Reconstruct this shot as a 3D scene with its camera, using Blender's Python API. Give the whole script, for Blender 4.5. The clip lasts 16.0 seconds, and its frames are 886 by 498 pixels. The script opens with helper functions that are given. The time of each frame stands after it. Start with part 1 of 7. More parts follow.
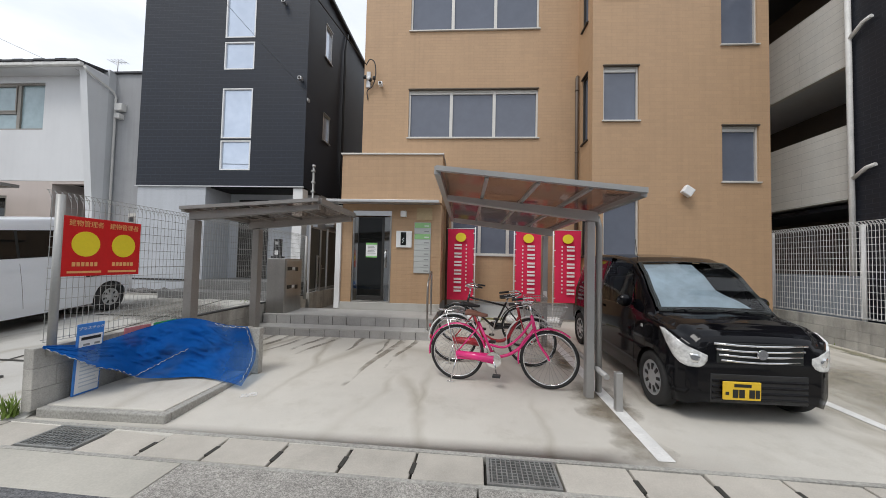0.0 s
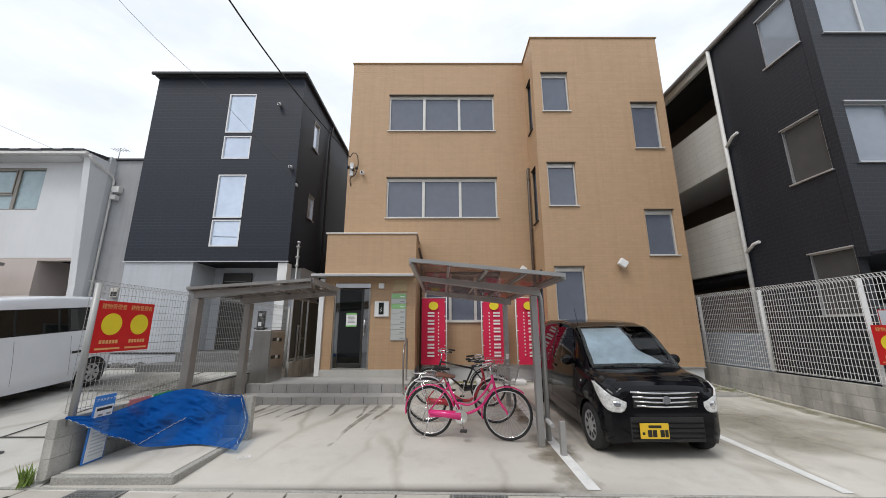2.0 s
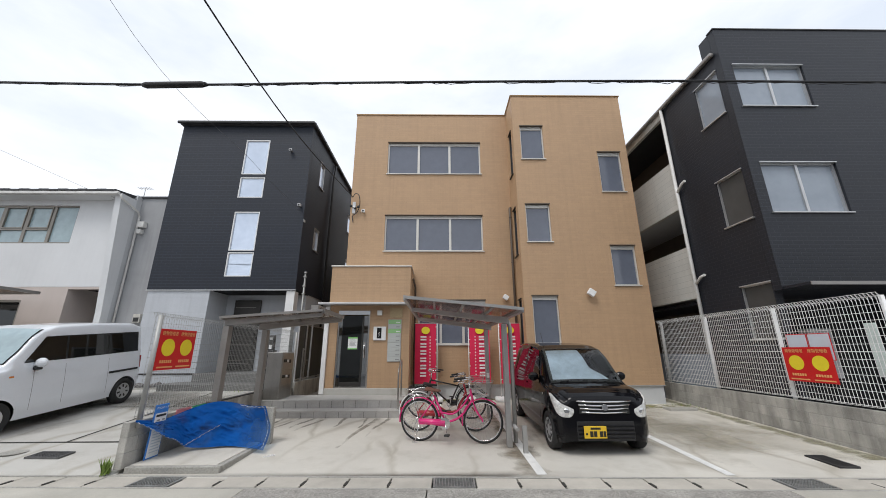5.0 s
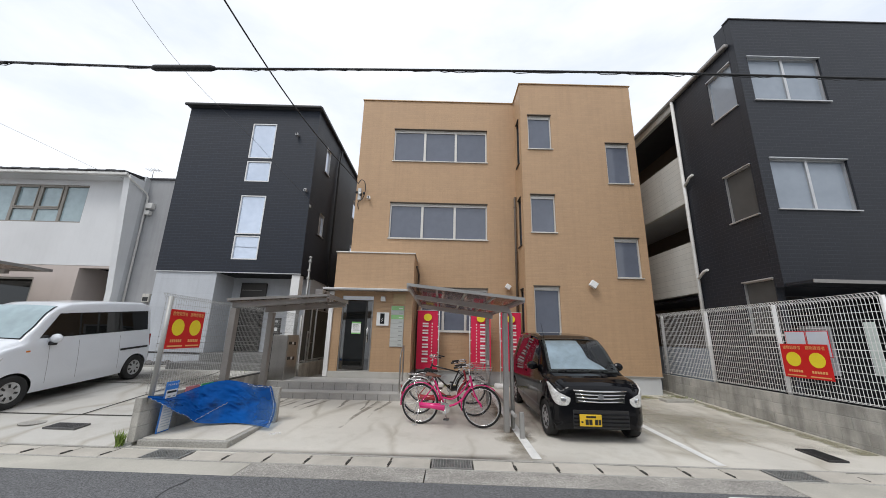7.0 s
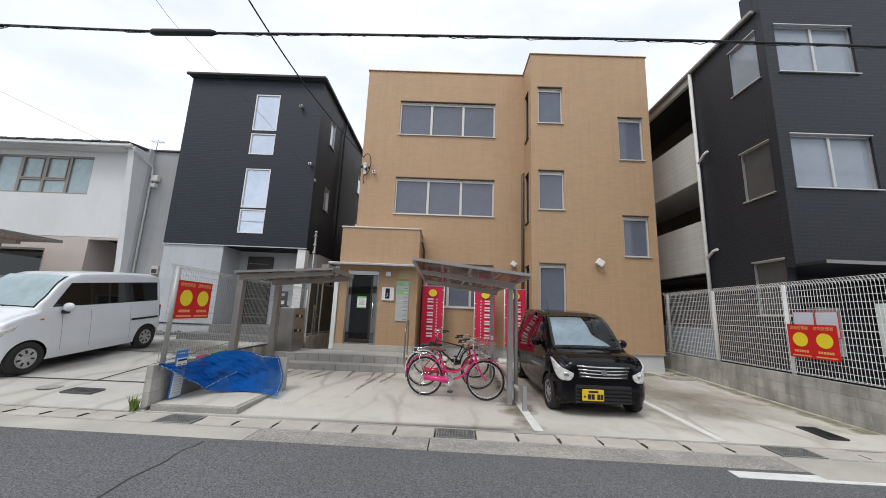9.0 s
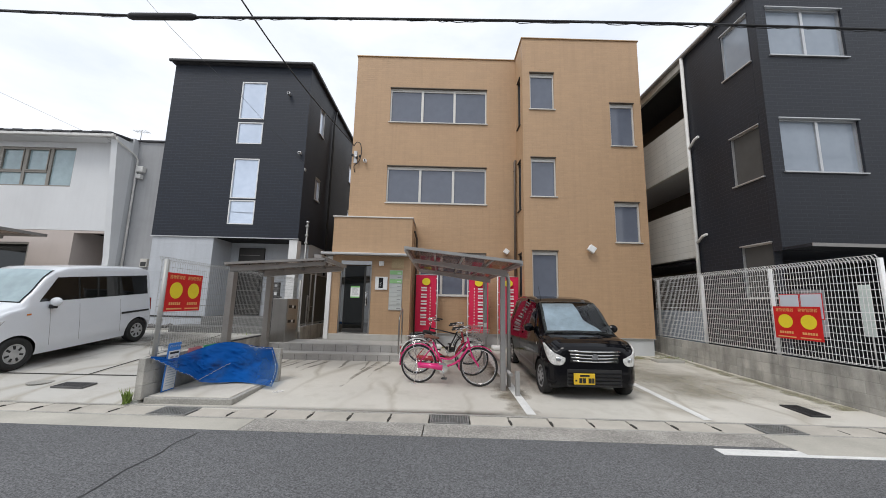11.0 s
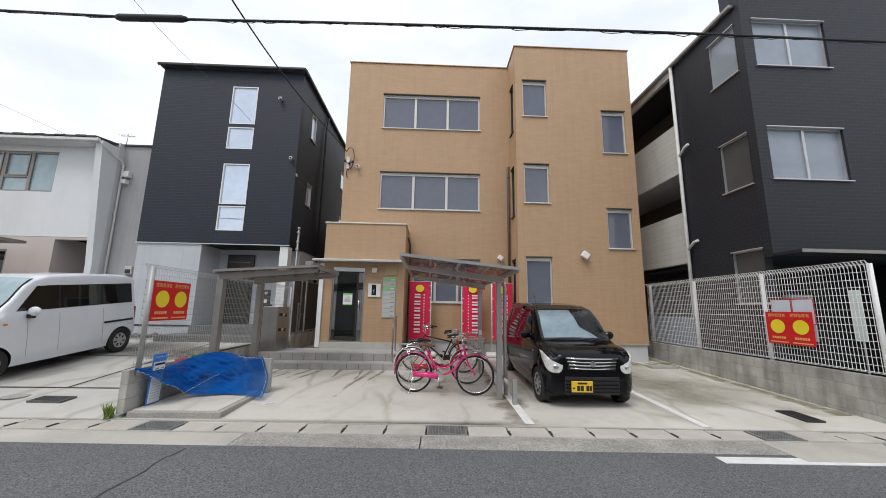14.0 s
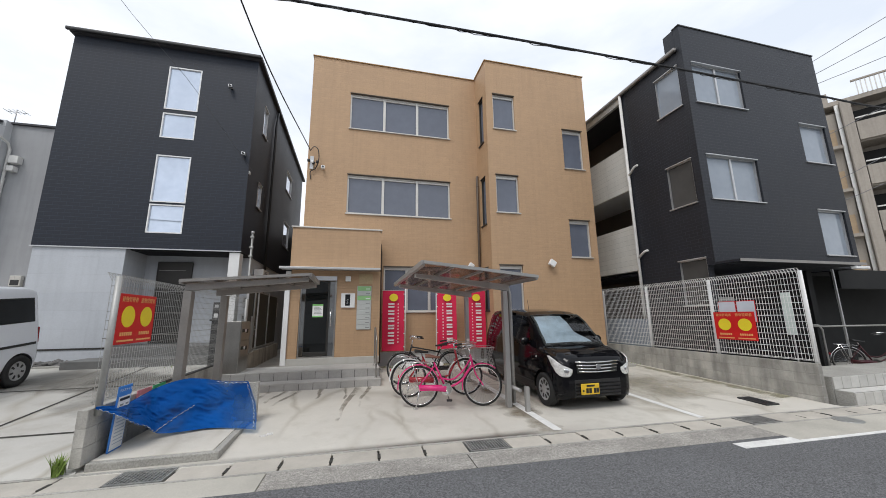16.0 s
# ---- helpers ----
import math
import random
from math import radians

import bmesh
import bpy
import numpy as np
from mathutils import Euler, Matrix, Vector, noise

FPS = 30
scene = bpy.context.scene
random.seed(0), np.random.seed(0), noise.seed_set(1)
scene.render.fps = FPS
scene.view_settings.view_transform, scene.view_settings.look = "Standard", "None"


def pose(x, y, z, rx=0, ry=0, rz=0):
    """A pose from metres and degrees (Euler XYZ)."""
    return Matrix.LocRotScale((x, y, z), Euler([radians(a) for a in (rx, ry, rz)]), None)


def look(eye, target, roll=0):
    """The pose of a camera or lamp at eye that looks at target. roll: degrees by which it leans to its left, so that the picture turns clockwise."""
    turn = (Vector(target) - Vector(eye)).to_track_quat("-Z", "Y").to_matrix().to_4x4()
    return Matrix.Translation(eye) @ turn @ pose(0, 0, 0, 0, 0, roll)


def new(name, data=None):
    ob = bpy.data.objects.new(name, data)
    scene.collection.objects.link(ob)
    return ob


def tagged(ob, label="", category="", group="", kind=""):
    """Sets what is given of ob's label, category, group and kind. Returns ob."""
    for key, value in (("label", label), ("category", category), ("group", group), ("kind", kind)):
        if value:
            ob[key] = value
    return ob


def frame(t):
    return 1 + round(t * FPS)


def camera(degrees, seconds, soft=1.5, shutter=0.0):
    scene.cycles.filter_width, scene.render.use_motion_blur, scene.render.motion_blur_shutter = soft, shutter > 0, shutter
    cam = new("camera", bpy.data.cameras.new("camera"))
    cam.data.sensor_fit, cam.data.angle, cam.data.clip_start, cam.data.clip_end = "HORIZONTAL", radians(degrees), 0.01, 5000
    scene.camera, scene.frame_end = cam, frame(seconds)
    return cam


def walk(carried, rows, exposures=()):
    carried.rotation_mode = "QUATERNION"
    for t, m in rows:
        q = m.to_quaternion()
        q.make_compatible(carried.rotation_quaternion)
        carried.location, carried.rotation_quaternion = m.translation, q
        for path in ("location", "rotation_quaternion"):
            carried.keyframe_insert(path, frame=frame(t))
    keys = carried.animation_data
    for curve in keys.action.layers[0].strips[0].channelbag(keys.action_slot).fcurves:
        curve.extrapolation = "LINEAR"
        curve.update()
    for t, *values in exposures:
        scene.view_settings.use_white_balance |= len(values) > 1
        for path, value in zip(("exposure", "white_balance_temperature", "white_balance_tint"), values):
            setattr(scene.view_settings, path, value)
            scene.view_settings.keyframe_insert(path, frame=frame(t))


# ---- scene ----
cam = camera(103.0, 16.0, 0.9)
PATH = [
    (0, (0.025, 0.195, 1.49), (-0.106, 2.19, 1.568), 1.3),
    (0.5, (0.078, -0.012, 1.508), (0.039, 1.969, 1.781), 0.1),
    (1, (0.104, -0.295, 1.526), (-0.024, 1.683, 1.795), 1.0),
    (1.5, (0.126, -0.542, 1.547), (0.042, 1.404, 2.0), 0.1),
    (2, (0.113, -0.784, 1.555), (0.12, 1.169, 1.988), -0.1),
    (2.5, (0.173, -1.032, 1.561), (0.219, 0.895, 2.094), -1.1),
    (3, (0.275, -1.294, 1.574), (0.322, 0.625, 2.135), 1.4),
    (3.5, (0.249, -1.568, 1.559), (0.345, 0.348, 2.124), 0.9),
    (4, (0.256, -1.82, 1.57), (0.32, 0.102, 2.12), -0.4),
    (4.2, (0.251, -1.881, 1.544), (0.281, 0.042, 2.095), -0.4),
    (6.3, (0.273, -2.181, 1.56), (0.3, -0.258, 2.107), 0.1),
    (6.5, (0.258, -2.178, 1.561), (0.261, -0.247, 2.08), 0.7),
    (7, (0.263, -2.138, 1.558), (0.268, -0.197, 2.039), 1.4),
    (7.5, (0.252, -2.114, 1.545), (0.289, -0.178, 2.043), 2.1),
    (8, (0.251, -2.102, 1.529), (0.217, -0.148, 1.955), 3.0),
    (8.5, (0.251, -2.081, 1.533), (0.26, -0.118, 1.915), 2.2),
    (9, (0.25, -2.07, 1.522), (0.23, -0.102, 1.879), 2.3),
    (9.5, (0.239, -2.049, 1.518), (0.304, -0.076, 1.843), 2.1),
    (9.7, (0.244, -2.06, 1.518), (0.269, -0.084, 1.823), 1.8),
    (12, (0.291, -2.061, 1.527), (0.321, -0.083, 1.821), 0.5),
    (12.5, (0.298, -2.072, 1.54), (0.339, -0.106, 1.905), -0.3),
    (13, (0.3, -2.084, 1.547), (0.37, -0.125, 1.941), 0.2),
    (13.5, (0.28, -2.057, 1.543), (0.309, -0.097, 1.938), 0.7),
    (14, (0.201, -1.984, 1.533), (0.268, -0.013, 1.864), 1.0),
    (14.5, (-0.074, -1.932, 1.55), (0.167, 0.026, 1.883), -1.5),
    (15, (-0.394, -1.816, 1.521), (-0.124, 0.12, 1.942), 1.0),
    (15.5, (-0.77, -1.648, 1.536), (-0.459, 0.285, 1.944), 0.7),
    (16, (-1.191, -1.61, 1.553), (-0.707, 0.294, 1.929), -0.7),
]
walk(cam, [(t, look(eye, target, roll)) for t, eye, target, roll in PATH])

# ---- sky and light ----
SUN_UP, SUN_AZ = 52.0, 205.0
world = bpy.data.worlds.new("sky")
scene.world = world
world.use_nodes = True
wn, wl = world.node_tree.nodes, world.node_tree.links
wn.clear()
w_out = wn.new("ShaderNodeOutputWorld")
w_bg = wn.new("ShaderNodeBackground")
w_sky = wn.new("ShaderNodeTexSky")
w_sky.sky_type = "NISHITA"
w_sky.sun_disc = False
w_sky.sun_elevation, w_sky.sun_rotation = radians(SUN_UP), radians(SUN_AZ)
w_tc = wn.new("ShaderNodeTexCoord")
w_map = wn.new("ShaderNodeMapping")
w_map.inputs["Scale"].default_value = (1.0, 1.0, 2.6)
w_noise = wn.new("ShaderNodeTexNoise")
w_noise.inputs["Scale"].default_value = 1.7
w_noise.inputs["Detail"].default_value = 7.0
w_noise.inputs["Roughness"].default_value = 0.55
w_ramp = wn.new("ShaderNodeValToRGB")
w_ramp.color_ramp.elements[0].position = 0.36
w_ramp.color_ramp.elements[0].color = (7.0, 7.6, 8.5, 1)
w_ramp.color_ramp.elements[1].position = 0.58
w_ramp.color_ramp.elements[1].color = (9.3, 9.55, 10.0, 1)
w_mix = wn.new("ShaderNodeMix")
w_mix.data_type = "RGBA"
w_mix.inputs[0].default_value = 0.9
wl.new(w_tc.outputs["Generated"], w_map.inputs["Vector"])
wl.new(w_map.outputs["Vector"], w_noise.inputs["Vector"])
wl.new(w_noise.outputs["Fac"], w_ramp.inputs["Fac"])
wl.new(w_sky.outputs["Color"], w_mix.inputs[6])
wl.new(w_ramp.outputs["Color"], w_mix.inputs[7])
wl.new(w_mix.outputs[2], w_bg.inputs["Color"])
w_bg.inputs["Strength"].default_value = 0.125
wl.new(w_bg.outputs["Background"], w_out.inputs["Surface"])

sun_data = bpy.data.lights.new("sun", "SUN")
sun_data.energy, sun_data.angle, sun_data.color = 1.4, radians(22), (1.0, 0.97, 0.93)
sun = new("sun", sun_data)
sun.matrix_world = look((0, 0, 30), (0.35, 0.55, 29), 0)

# ---- materials ----
def mat(name, base, rough=0.6, metal=0.0, var=0.12, scale=2.0, fine=40.0, bump=0.1, spec=0.5, coat=0.0, grime=0.0, dist=0.004, per_piece=0.0, fvar=None):
    """A painted, cast or metal surface: broad blotches, fine grain and a little relief."""
    fv = var if fvar is None else fvar
    m = bpy.data.materials.new(name)
    m.use_nodes = True
    n, l = m.node_tree.nodes, m.node_tree.links
    b = n["Principled BSDF"]
    where = n.new("ShaderNodeNewGeometry").outputs["Position"] if per_piece else None
    b.inputs["Metallic"].default_value = metal
    b.inputs["Specular IOR Level"].default_value = spec
    b.inputs["Coat Weight"].default_value = coat
    b.inputs["Coat Roughness"].default_value = 0.05
    tc = n.new("ShaderNodeTexCoord")
    big = n.new("ShaderNodeTexNoise")
    big.inputs["Scale"].default_value = scale
    big.inputs["Detail"].default_value = 6.0
    big.inputs["Roughness"].default_value = 0.62
    small = n.new("ShaderNodeTexNoise")
    small.inputs["Scale"].default_value = fine
    small.inputs["Detail"].default_value = 4.0
    where = where or tc.outputs["Object"]
    l.new(where, big.inputs["Vector"])
    l.new(where, small.inputs["Vector"])
    ramp = n.new("ShaderNodeValToRGB")
    ramp.color_ramp.elements[0].position, ramp.color_ramp.elements[1].position = 0.32, 0.68
    ramp.color_ramp.elements[0].color = (*[c * (1 - var) for c in base], 1)
    ramp.color_ramp.elements[1].color = (*[min(1, c * (1 + var)) for c in base], 1)
    l.new(big.outputs["Fac"], ramp.inputs["Fac"])
    mul = n.new("ShaderNodeMix")
    mul.data_type, mul.blend_type = "RGBA", "MULTIPLY"
    mul.inputs[0].default_value = 1.0
    g = n.new("ShaderNodeMapRange")
    g.inputs["From Min"].default_value, g.inputs["From Max"].default_value = 0.3, 0.7
    g.inputs["To Min"].default_value, g.inputs["To Max"].default_value = 1 - fv * 0.7, 1.0 + fv * 0.5
    l.new(small.outputs["Fac"], g.inputs["Value"])
    l.new(ramp.outputs["Color"], mul.inputs[6])
    l.new(g.outputs["Result"], mul.inputs[7])
    col = mul.outputs[2]
    if per_piece:
        oi = n.new("ShaderNodeObjectInfo")
        pr = n.new("ShaderNodeMapRange")
        pr.inputs["To Min"].default_value, pr.inputs["To Max"].default_value = 1 - per_piece, 1 + per_piece
        l.new(oi.outputs["Random"], pr.inputs["Value"])
        mp = n.new("ShaderNodeMix")
        mp.data_type, mp.blend_type = "RGBA", "MULTIPLY"
        mp.inputs[0].default_value = 1.0
        l.new(col, mp.inputs[6])
        l.new(pr.outputs["Result"], mp.inputs[7])
        col = mp.outputs[2]
    if grime:
        st = n.new("ShaderNodeTexNoise")
        mp = n.new("ShaderNodeMapping")
        mp.inputs["Scale"].default_value = (5.0, 5.0, 0.6) if per_piece else (9.0, 9.0, 0.5)
        st.inputs["Scale"].default_value = 1.0
        st.inputs["Detail"].default_value = 5.0
        l.new(where, mp.inputs["Vector"])
        l.new(mp.outputs["Vector"], st.inputs["Vector"])
        sr = n.new("ShaderNodeMapRange")
        sr.inputs["From Min"].default_value, sr.inputs["From Max"].default_value = 0.45, 0.8
        sr.inputs["To Min"].default_value, sr.inputs["To Max"].default_value = 1.0, 1.0 - grime
        l.new(st.outputs["Fac"], sr.inputs["Value"])
        m2 = n.new("ShaderNodeMix")
        m2.data_type, m2.blend_type = "RGBA", "MULTIPLY"
        m2.inputs[0].default_value = 1.0
        l.new(col, m2.inputs[6])
        l.new(sr.outputs["Result"], m2.inputs[7])
        col = m2.outputs[2]
    l.new(col, b.inputs["Base Color"])
    rr = n.new("ShaderNodeMapRange")
    rr.inputs["To Min"].default_value, rr.inputs["To Max"].default_value = max(0.02, rough * 0.85), min(1, rough * 1.15)
    l.new(big.outputs["Fac"], rr.inputs["Value"])
    l.new(rr.outputs["Result"], b.inputs["Roughness"])
    if bump:
        bp = n.new("ShaderNodeBump")
        bp.inputs["Strength"].default_value = bump
        bp.inputs["Distance"].default_value = dist
        l.new(small.outputs["Fac"], bp.inputs["Height"])
        l.new(bp.outputs["Normal"], b.inputs["Normal"])
    return m


def siding(name, base, width, row, gap, groove=0.7, var=0.06, rough=0.55, offset=0.5, bump=0.5):
    """Cladding in small courses: coordinates run along the wall and up."""
    m = mat(name, base, rough, var=var, scale=0.9, fine=25, bump=0, grime=0.08)
    n, l = m.node_tree.nodes, m.node_tree.links
    b = n["Principled BSDF"]
    tc = n.new("ShaderNodeTexCoord")
    sep = n.new("ShaderNodeSeparateXYZ")
    add = n.new("ShaderNodeMath")
    comb = n.new("ShaderNodeCombineXYZ")
    l.new(tc.outputs["Object"], sep.inputs["Vector"])
    l.new(sep.outputs["X"], add.inputs[0])
    l.new(sep.outputs["Y"], add.inputs[1])
    l.new(add.outputs["Value"], comb.inputs["X"])
    l.new(sep.outputs["Z"], comb.inputs["Y"])
    br = n.new("ShaderNodeTexBrick")
    br.offset = offset
    br.inputs["Scale"].default_value = 1.0
    br.inputs["Brick Width"].default_value = width
    br.inputs["Row Height"].default_value = row
    br.inputs["Mortar Size"].default_value = gap
    br.inputs["Mortar Smooth"].default_value = 0.3
    br.inputs["Color1"].default_value = (0.97, 0.97, 0.97, 1)
    br.inputs["Color2"].default_value = (1.03, 1.025, 1.02, 1)
    br.inputs["Mortar"].default_value = (groove, groove, groove, 1)
    l.new(comb.outputs["Vector"], br.inputs["Vector"])
    old = b.inputs["Base Color"].links[0].from_socket
    mx = n.new("ShaderNodeMix")
    mx.data_type, mx.blend_type = "RGBA", "MULTIPLY"
    mx.inputs[0].default_value = 1.0
    l.new(old, mx.inputs[6])
    l.new(br.outputs["Color"], mx.inputs[7])
    l.new(mx.outputs[2], b.inputs["Base Color"])
    bp = n.new("ShaderNodeBump")
    bp.invert = True
    bp.inputs["Strength"].default_value = bump
    bp.inputs["Distance"].default_value = 0.006
    l.new(br.outputs["Fac"], bp.inputs["Height"])
    l.new(bp.outputs["Normal"], b.inputs["Normal"])
    return m


def glassy(name, base, rough=0.05, spec=0.6, var=0.1, scale=0.7, metal=0.0):
    m = mat(name, base, rough, metal=metal, var=var, scale=scale, fine=6, bump=0.0, spec=spec)
    return m


def clear_glass(name, tint=(0.8, 0.86, 0.85), ior=1.45, solid=0.15):
    """Thin clear pane: see-through with a Fresnel gloss."""
    m = bpy.data.materials.new(name)
    m.use_nodes = True
    n, l = m.node_tree.nodes, m.node_tree.links
    n.remove(n["Principled BSDF"])
    out = n["Material Output"]
    tr, gl, fr, mx = n.new("ShaderNodeBsdfTransparent"), n.new("ShaderNodeBsdfGlossy"), n.new("ShaderNodeFresnel"), n.new("ShaderNodeMixShader")
    tr.inputs["Color"].default_value = (*tint, 1)
    gl.inputs["Roughness"].default_value = 0.02
    fr.inputs["IOR"].default_value = ior
    l.new(fr.outputs["Fac"], mx.inputs["Fac"])
    l.new(tr.outputs["BSDF"], mx.inputs[1])
    l.new(gl.outputs["BSDF"], mx.inputs[2])
    l.new(mx.outputs["Shader"], out.inputs["Surface"])
    return m


def sheet_plastic(name, tint, haze):
    """Smoked polycarbonate: partly see-through, partly dull."""
    m = bpy.data.materials.new(name)
    m.use_nodes = True
    n, l = m.node_tree.nodes, m.node_tree.links
    b, out = n["Principled BSDF"], n["Material Output"]
    b.inputs["Base Color"].default_value = (*haze, 1)
    b.inputs["Roughness"].default_value = 0.1
    tr, mx = n.new("ShaderNodeBsdfTransparent"), n.new("ShaderNodeMixShader")
    tr.inputs["Color"].default_value = (*tint, 1)
    nz = n.new("ShaderNodeTexNoise")
    nz.inputs["Scale"].default_value = 3.0
    nz.inputs["Detail"].default_value = 5.0
    mr = n.new("ShaderNodeMapRange")
    mr.inputs["To Min"].default_value, mr.inputs["To Max"].default_value = 0.12, 0.42
    l.new(nz.outputs["Fac"], mr.inputs["Value"])
    l.new(mr.outputs["Result"], mx.inputs["Fac"])
    l.new(tr.outputs["BSDF"], mx.inputs[1])
    l.new(b.outputs["BSDF"], mx.inputs[2])
    l.new(mx.outputs["Shader"], out.inputs["Surface"])
    return m


TAN = siding("tan_siding", (0.480, 0.314, 0.184), 0.227, 0.076, 0.004, groove=0.91, var=0.03, rough=0.6)
BLACK = siding("black_siding", (0.0075, 0.0118, 0.0220), 0.28, 0.095, 0.007, groove=1.6, var=0.12, rough=0.55)
BLACK_R = siding("charcoal_siding", (0.0100, 0.0122, 0.0185), 0.22, 0.085, 0.008, groove=1.55, var=0.14, rough=0.5)
PALE_GREY = siding("pale_grey_siding", (0.50, 0.525, 0.56), 3.0, 0.45, 0.004, groove=0.92, var=0.05)
PALE_PARAPET = siding("pale_parapet_siding", (0.62, 0.60, 0.55), 3.0, 0.16, 0.006, groove=0.75, var=0.06)
WING_GREY = mat("grey_cement_render", (0.37, 0.375, 0.385), 0.88, var=0.10, scale=0.8, fine=60, bump=0.2, grime=0.12)
WHITE_STUCCO = mat("white_stucco", (0.69, 0.70, 0.71), 0.85, var=0.05, scale=0.6, fine=70, bump=0.2, grime=0.03)
GREY_STUCCO = mat("grey_stucco", (0.56, 0.57, 0.58), 0.85, var=0.07, scale=0.6, fine=70, bump=0.2, grime=0.05)
BEIGE_STUCCO = mat("beige_stucco", (0.53, 0.465, 0.43), 0.85, var=0.06, scale=0.7, fine=60, bump=0.2, grime=0.03)
FAR_BEIGE = mat("far_beige_wall", (0.37, 0.33, 0.285), 0.9, var=0.08, scale=0.3, fine=8, bump=0, grime=0.2)
FAR_TAN = mat("far_tan_tile", (0.42, 0.31, 0.20), 0.8, var=0.1, scale=0.5, fine=8, bump=0)
ALU = mat("brushed_aluminium", (0.55, 0.55, 0.55), 0.42, metal=0.7, var=0.06, scale=3, bump=0.03)
BRONZE_ALU = mat("stone_grey_aluminium", (0.30, 0.285, 0.27), 0.42, metal=0.45, var=0.08, scale=3, bump=0.03)
PALE_FRAME = mat("pale_window_frame", (0.62, 0.60, 0.56), 0.4, metal=0.25, var=0.05, scale=3, bump=0.02)
DARK_FRAME = mat("dark_bronze_frame", (0.05, 0.048, 0.045), 0.4, metal=0.4, var=0.1, bump=0.02)
WHITE_PAINT = mat("white_paint", (0.80, 0.80, 0.79), 0.4, var=0.04, bump=0.02)
OLD_WHITE = mat("weathered_white_pipe", (0.72, 0.71, 0.68), 0.5, var=0.08, scale=4, bump=0.03, grime=0.1)
CHROME = mat("chrome", (0.78, 0.78, 0.78), 0.12, metal=1.0, var=0.04, bump=0)
STEEL = mat("stainless_steel", (0.46, 0.45, 0.43), 0.3, metal=0.9, var=0.12, scale=2, bump=0.02, grime=0.1)
BLACK_PLASTIC = mat("black_plastic", (0.02, 0.02, 0.021), 0.45, var=0.15, scale=5, bump=0.05)
RUBBER = mat("tyre_rubber", (0.022, 0.022, 0.022), 0.8, var=0.2, scale=6, bump=0.15)
FROST = glassy("frosted_glass", (0.135, 0.150, 0.19), 0.08, var=0.07, scale=0.6)
FROST_PALE = glassy("pale_blind_behind_glass", (0.60, 0.65, 0.72), 0.06, spec=0.8, var=0.05, scale=0.9)
FROST_GREY = glassy("grey_frosted_glass", (0.28, 0.32, 0.37), 0.10, var=0.06, scale=0.5)
TEAL_GLASS = glassy("curtained_glass", (0.33, 0.43, 0.46), 0.04, spec=0.8, var=0.12, scale=1.0)
DARK_GLASS = glassy("dark_glass", (0.008, 0.009, 0.009), 0.03, spec=0.55)
SCREEN_MESH = glassy("dark_insect_screen", (0.075, 0.072, 0.068), 0.55, spec=0.3)
# Shade under the dark building is put into this near-black wall colour.
DEEP_BLACK = mat("shade_deepened_black", (0.006, 0.0065, 0.007), 0.75, var=0.2, bump=0.05)
ROOM_DARK = mat("dark_interior", (0.03, 0.03, 0.03), 0.9, bump=0)
ROOF_TILE = mat("dark_roof", (0.045, 0.045, 0.05), 0.6, var=0.2, scale=3, bump=0.2)
CONCRETE = mat("parking_concrete", (0.59, 0.565, 0.51), 0.85, var=0.09, fvar=0.09, scale=0.55, fine=120, bump=0.12, spec=0.3)


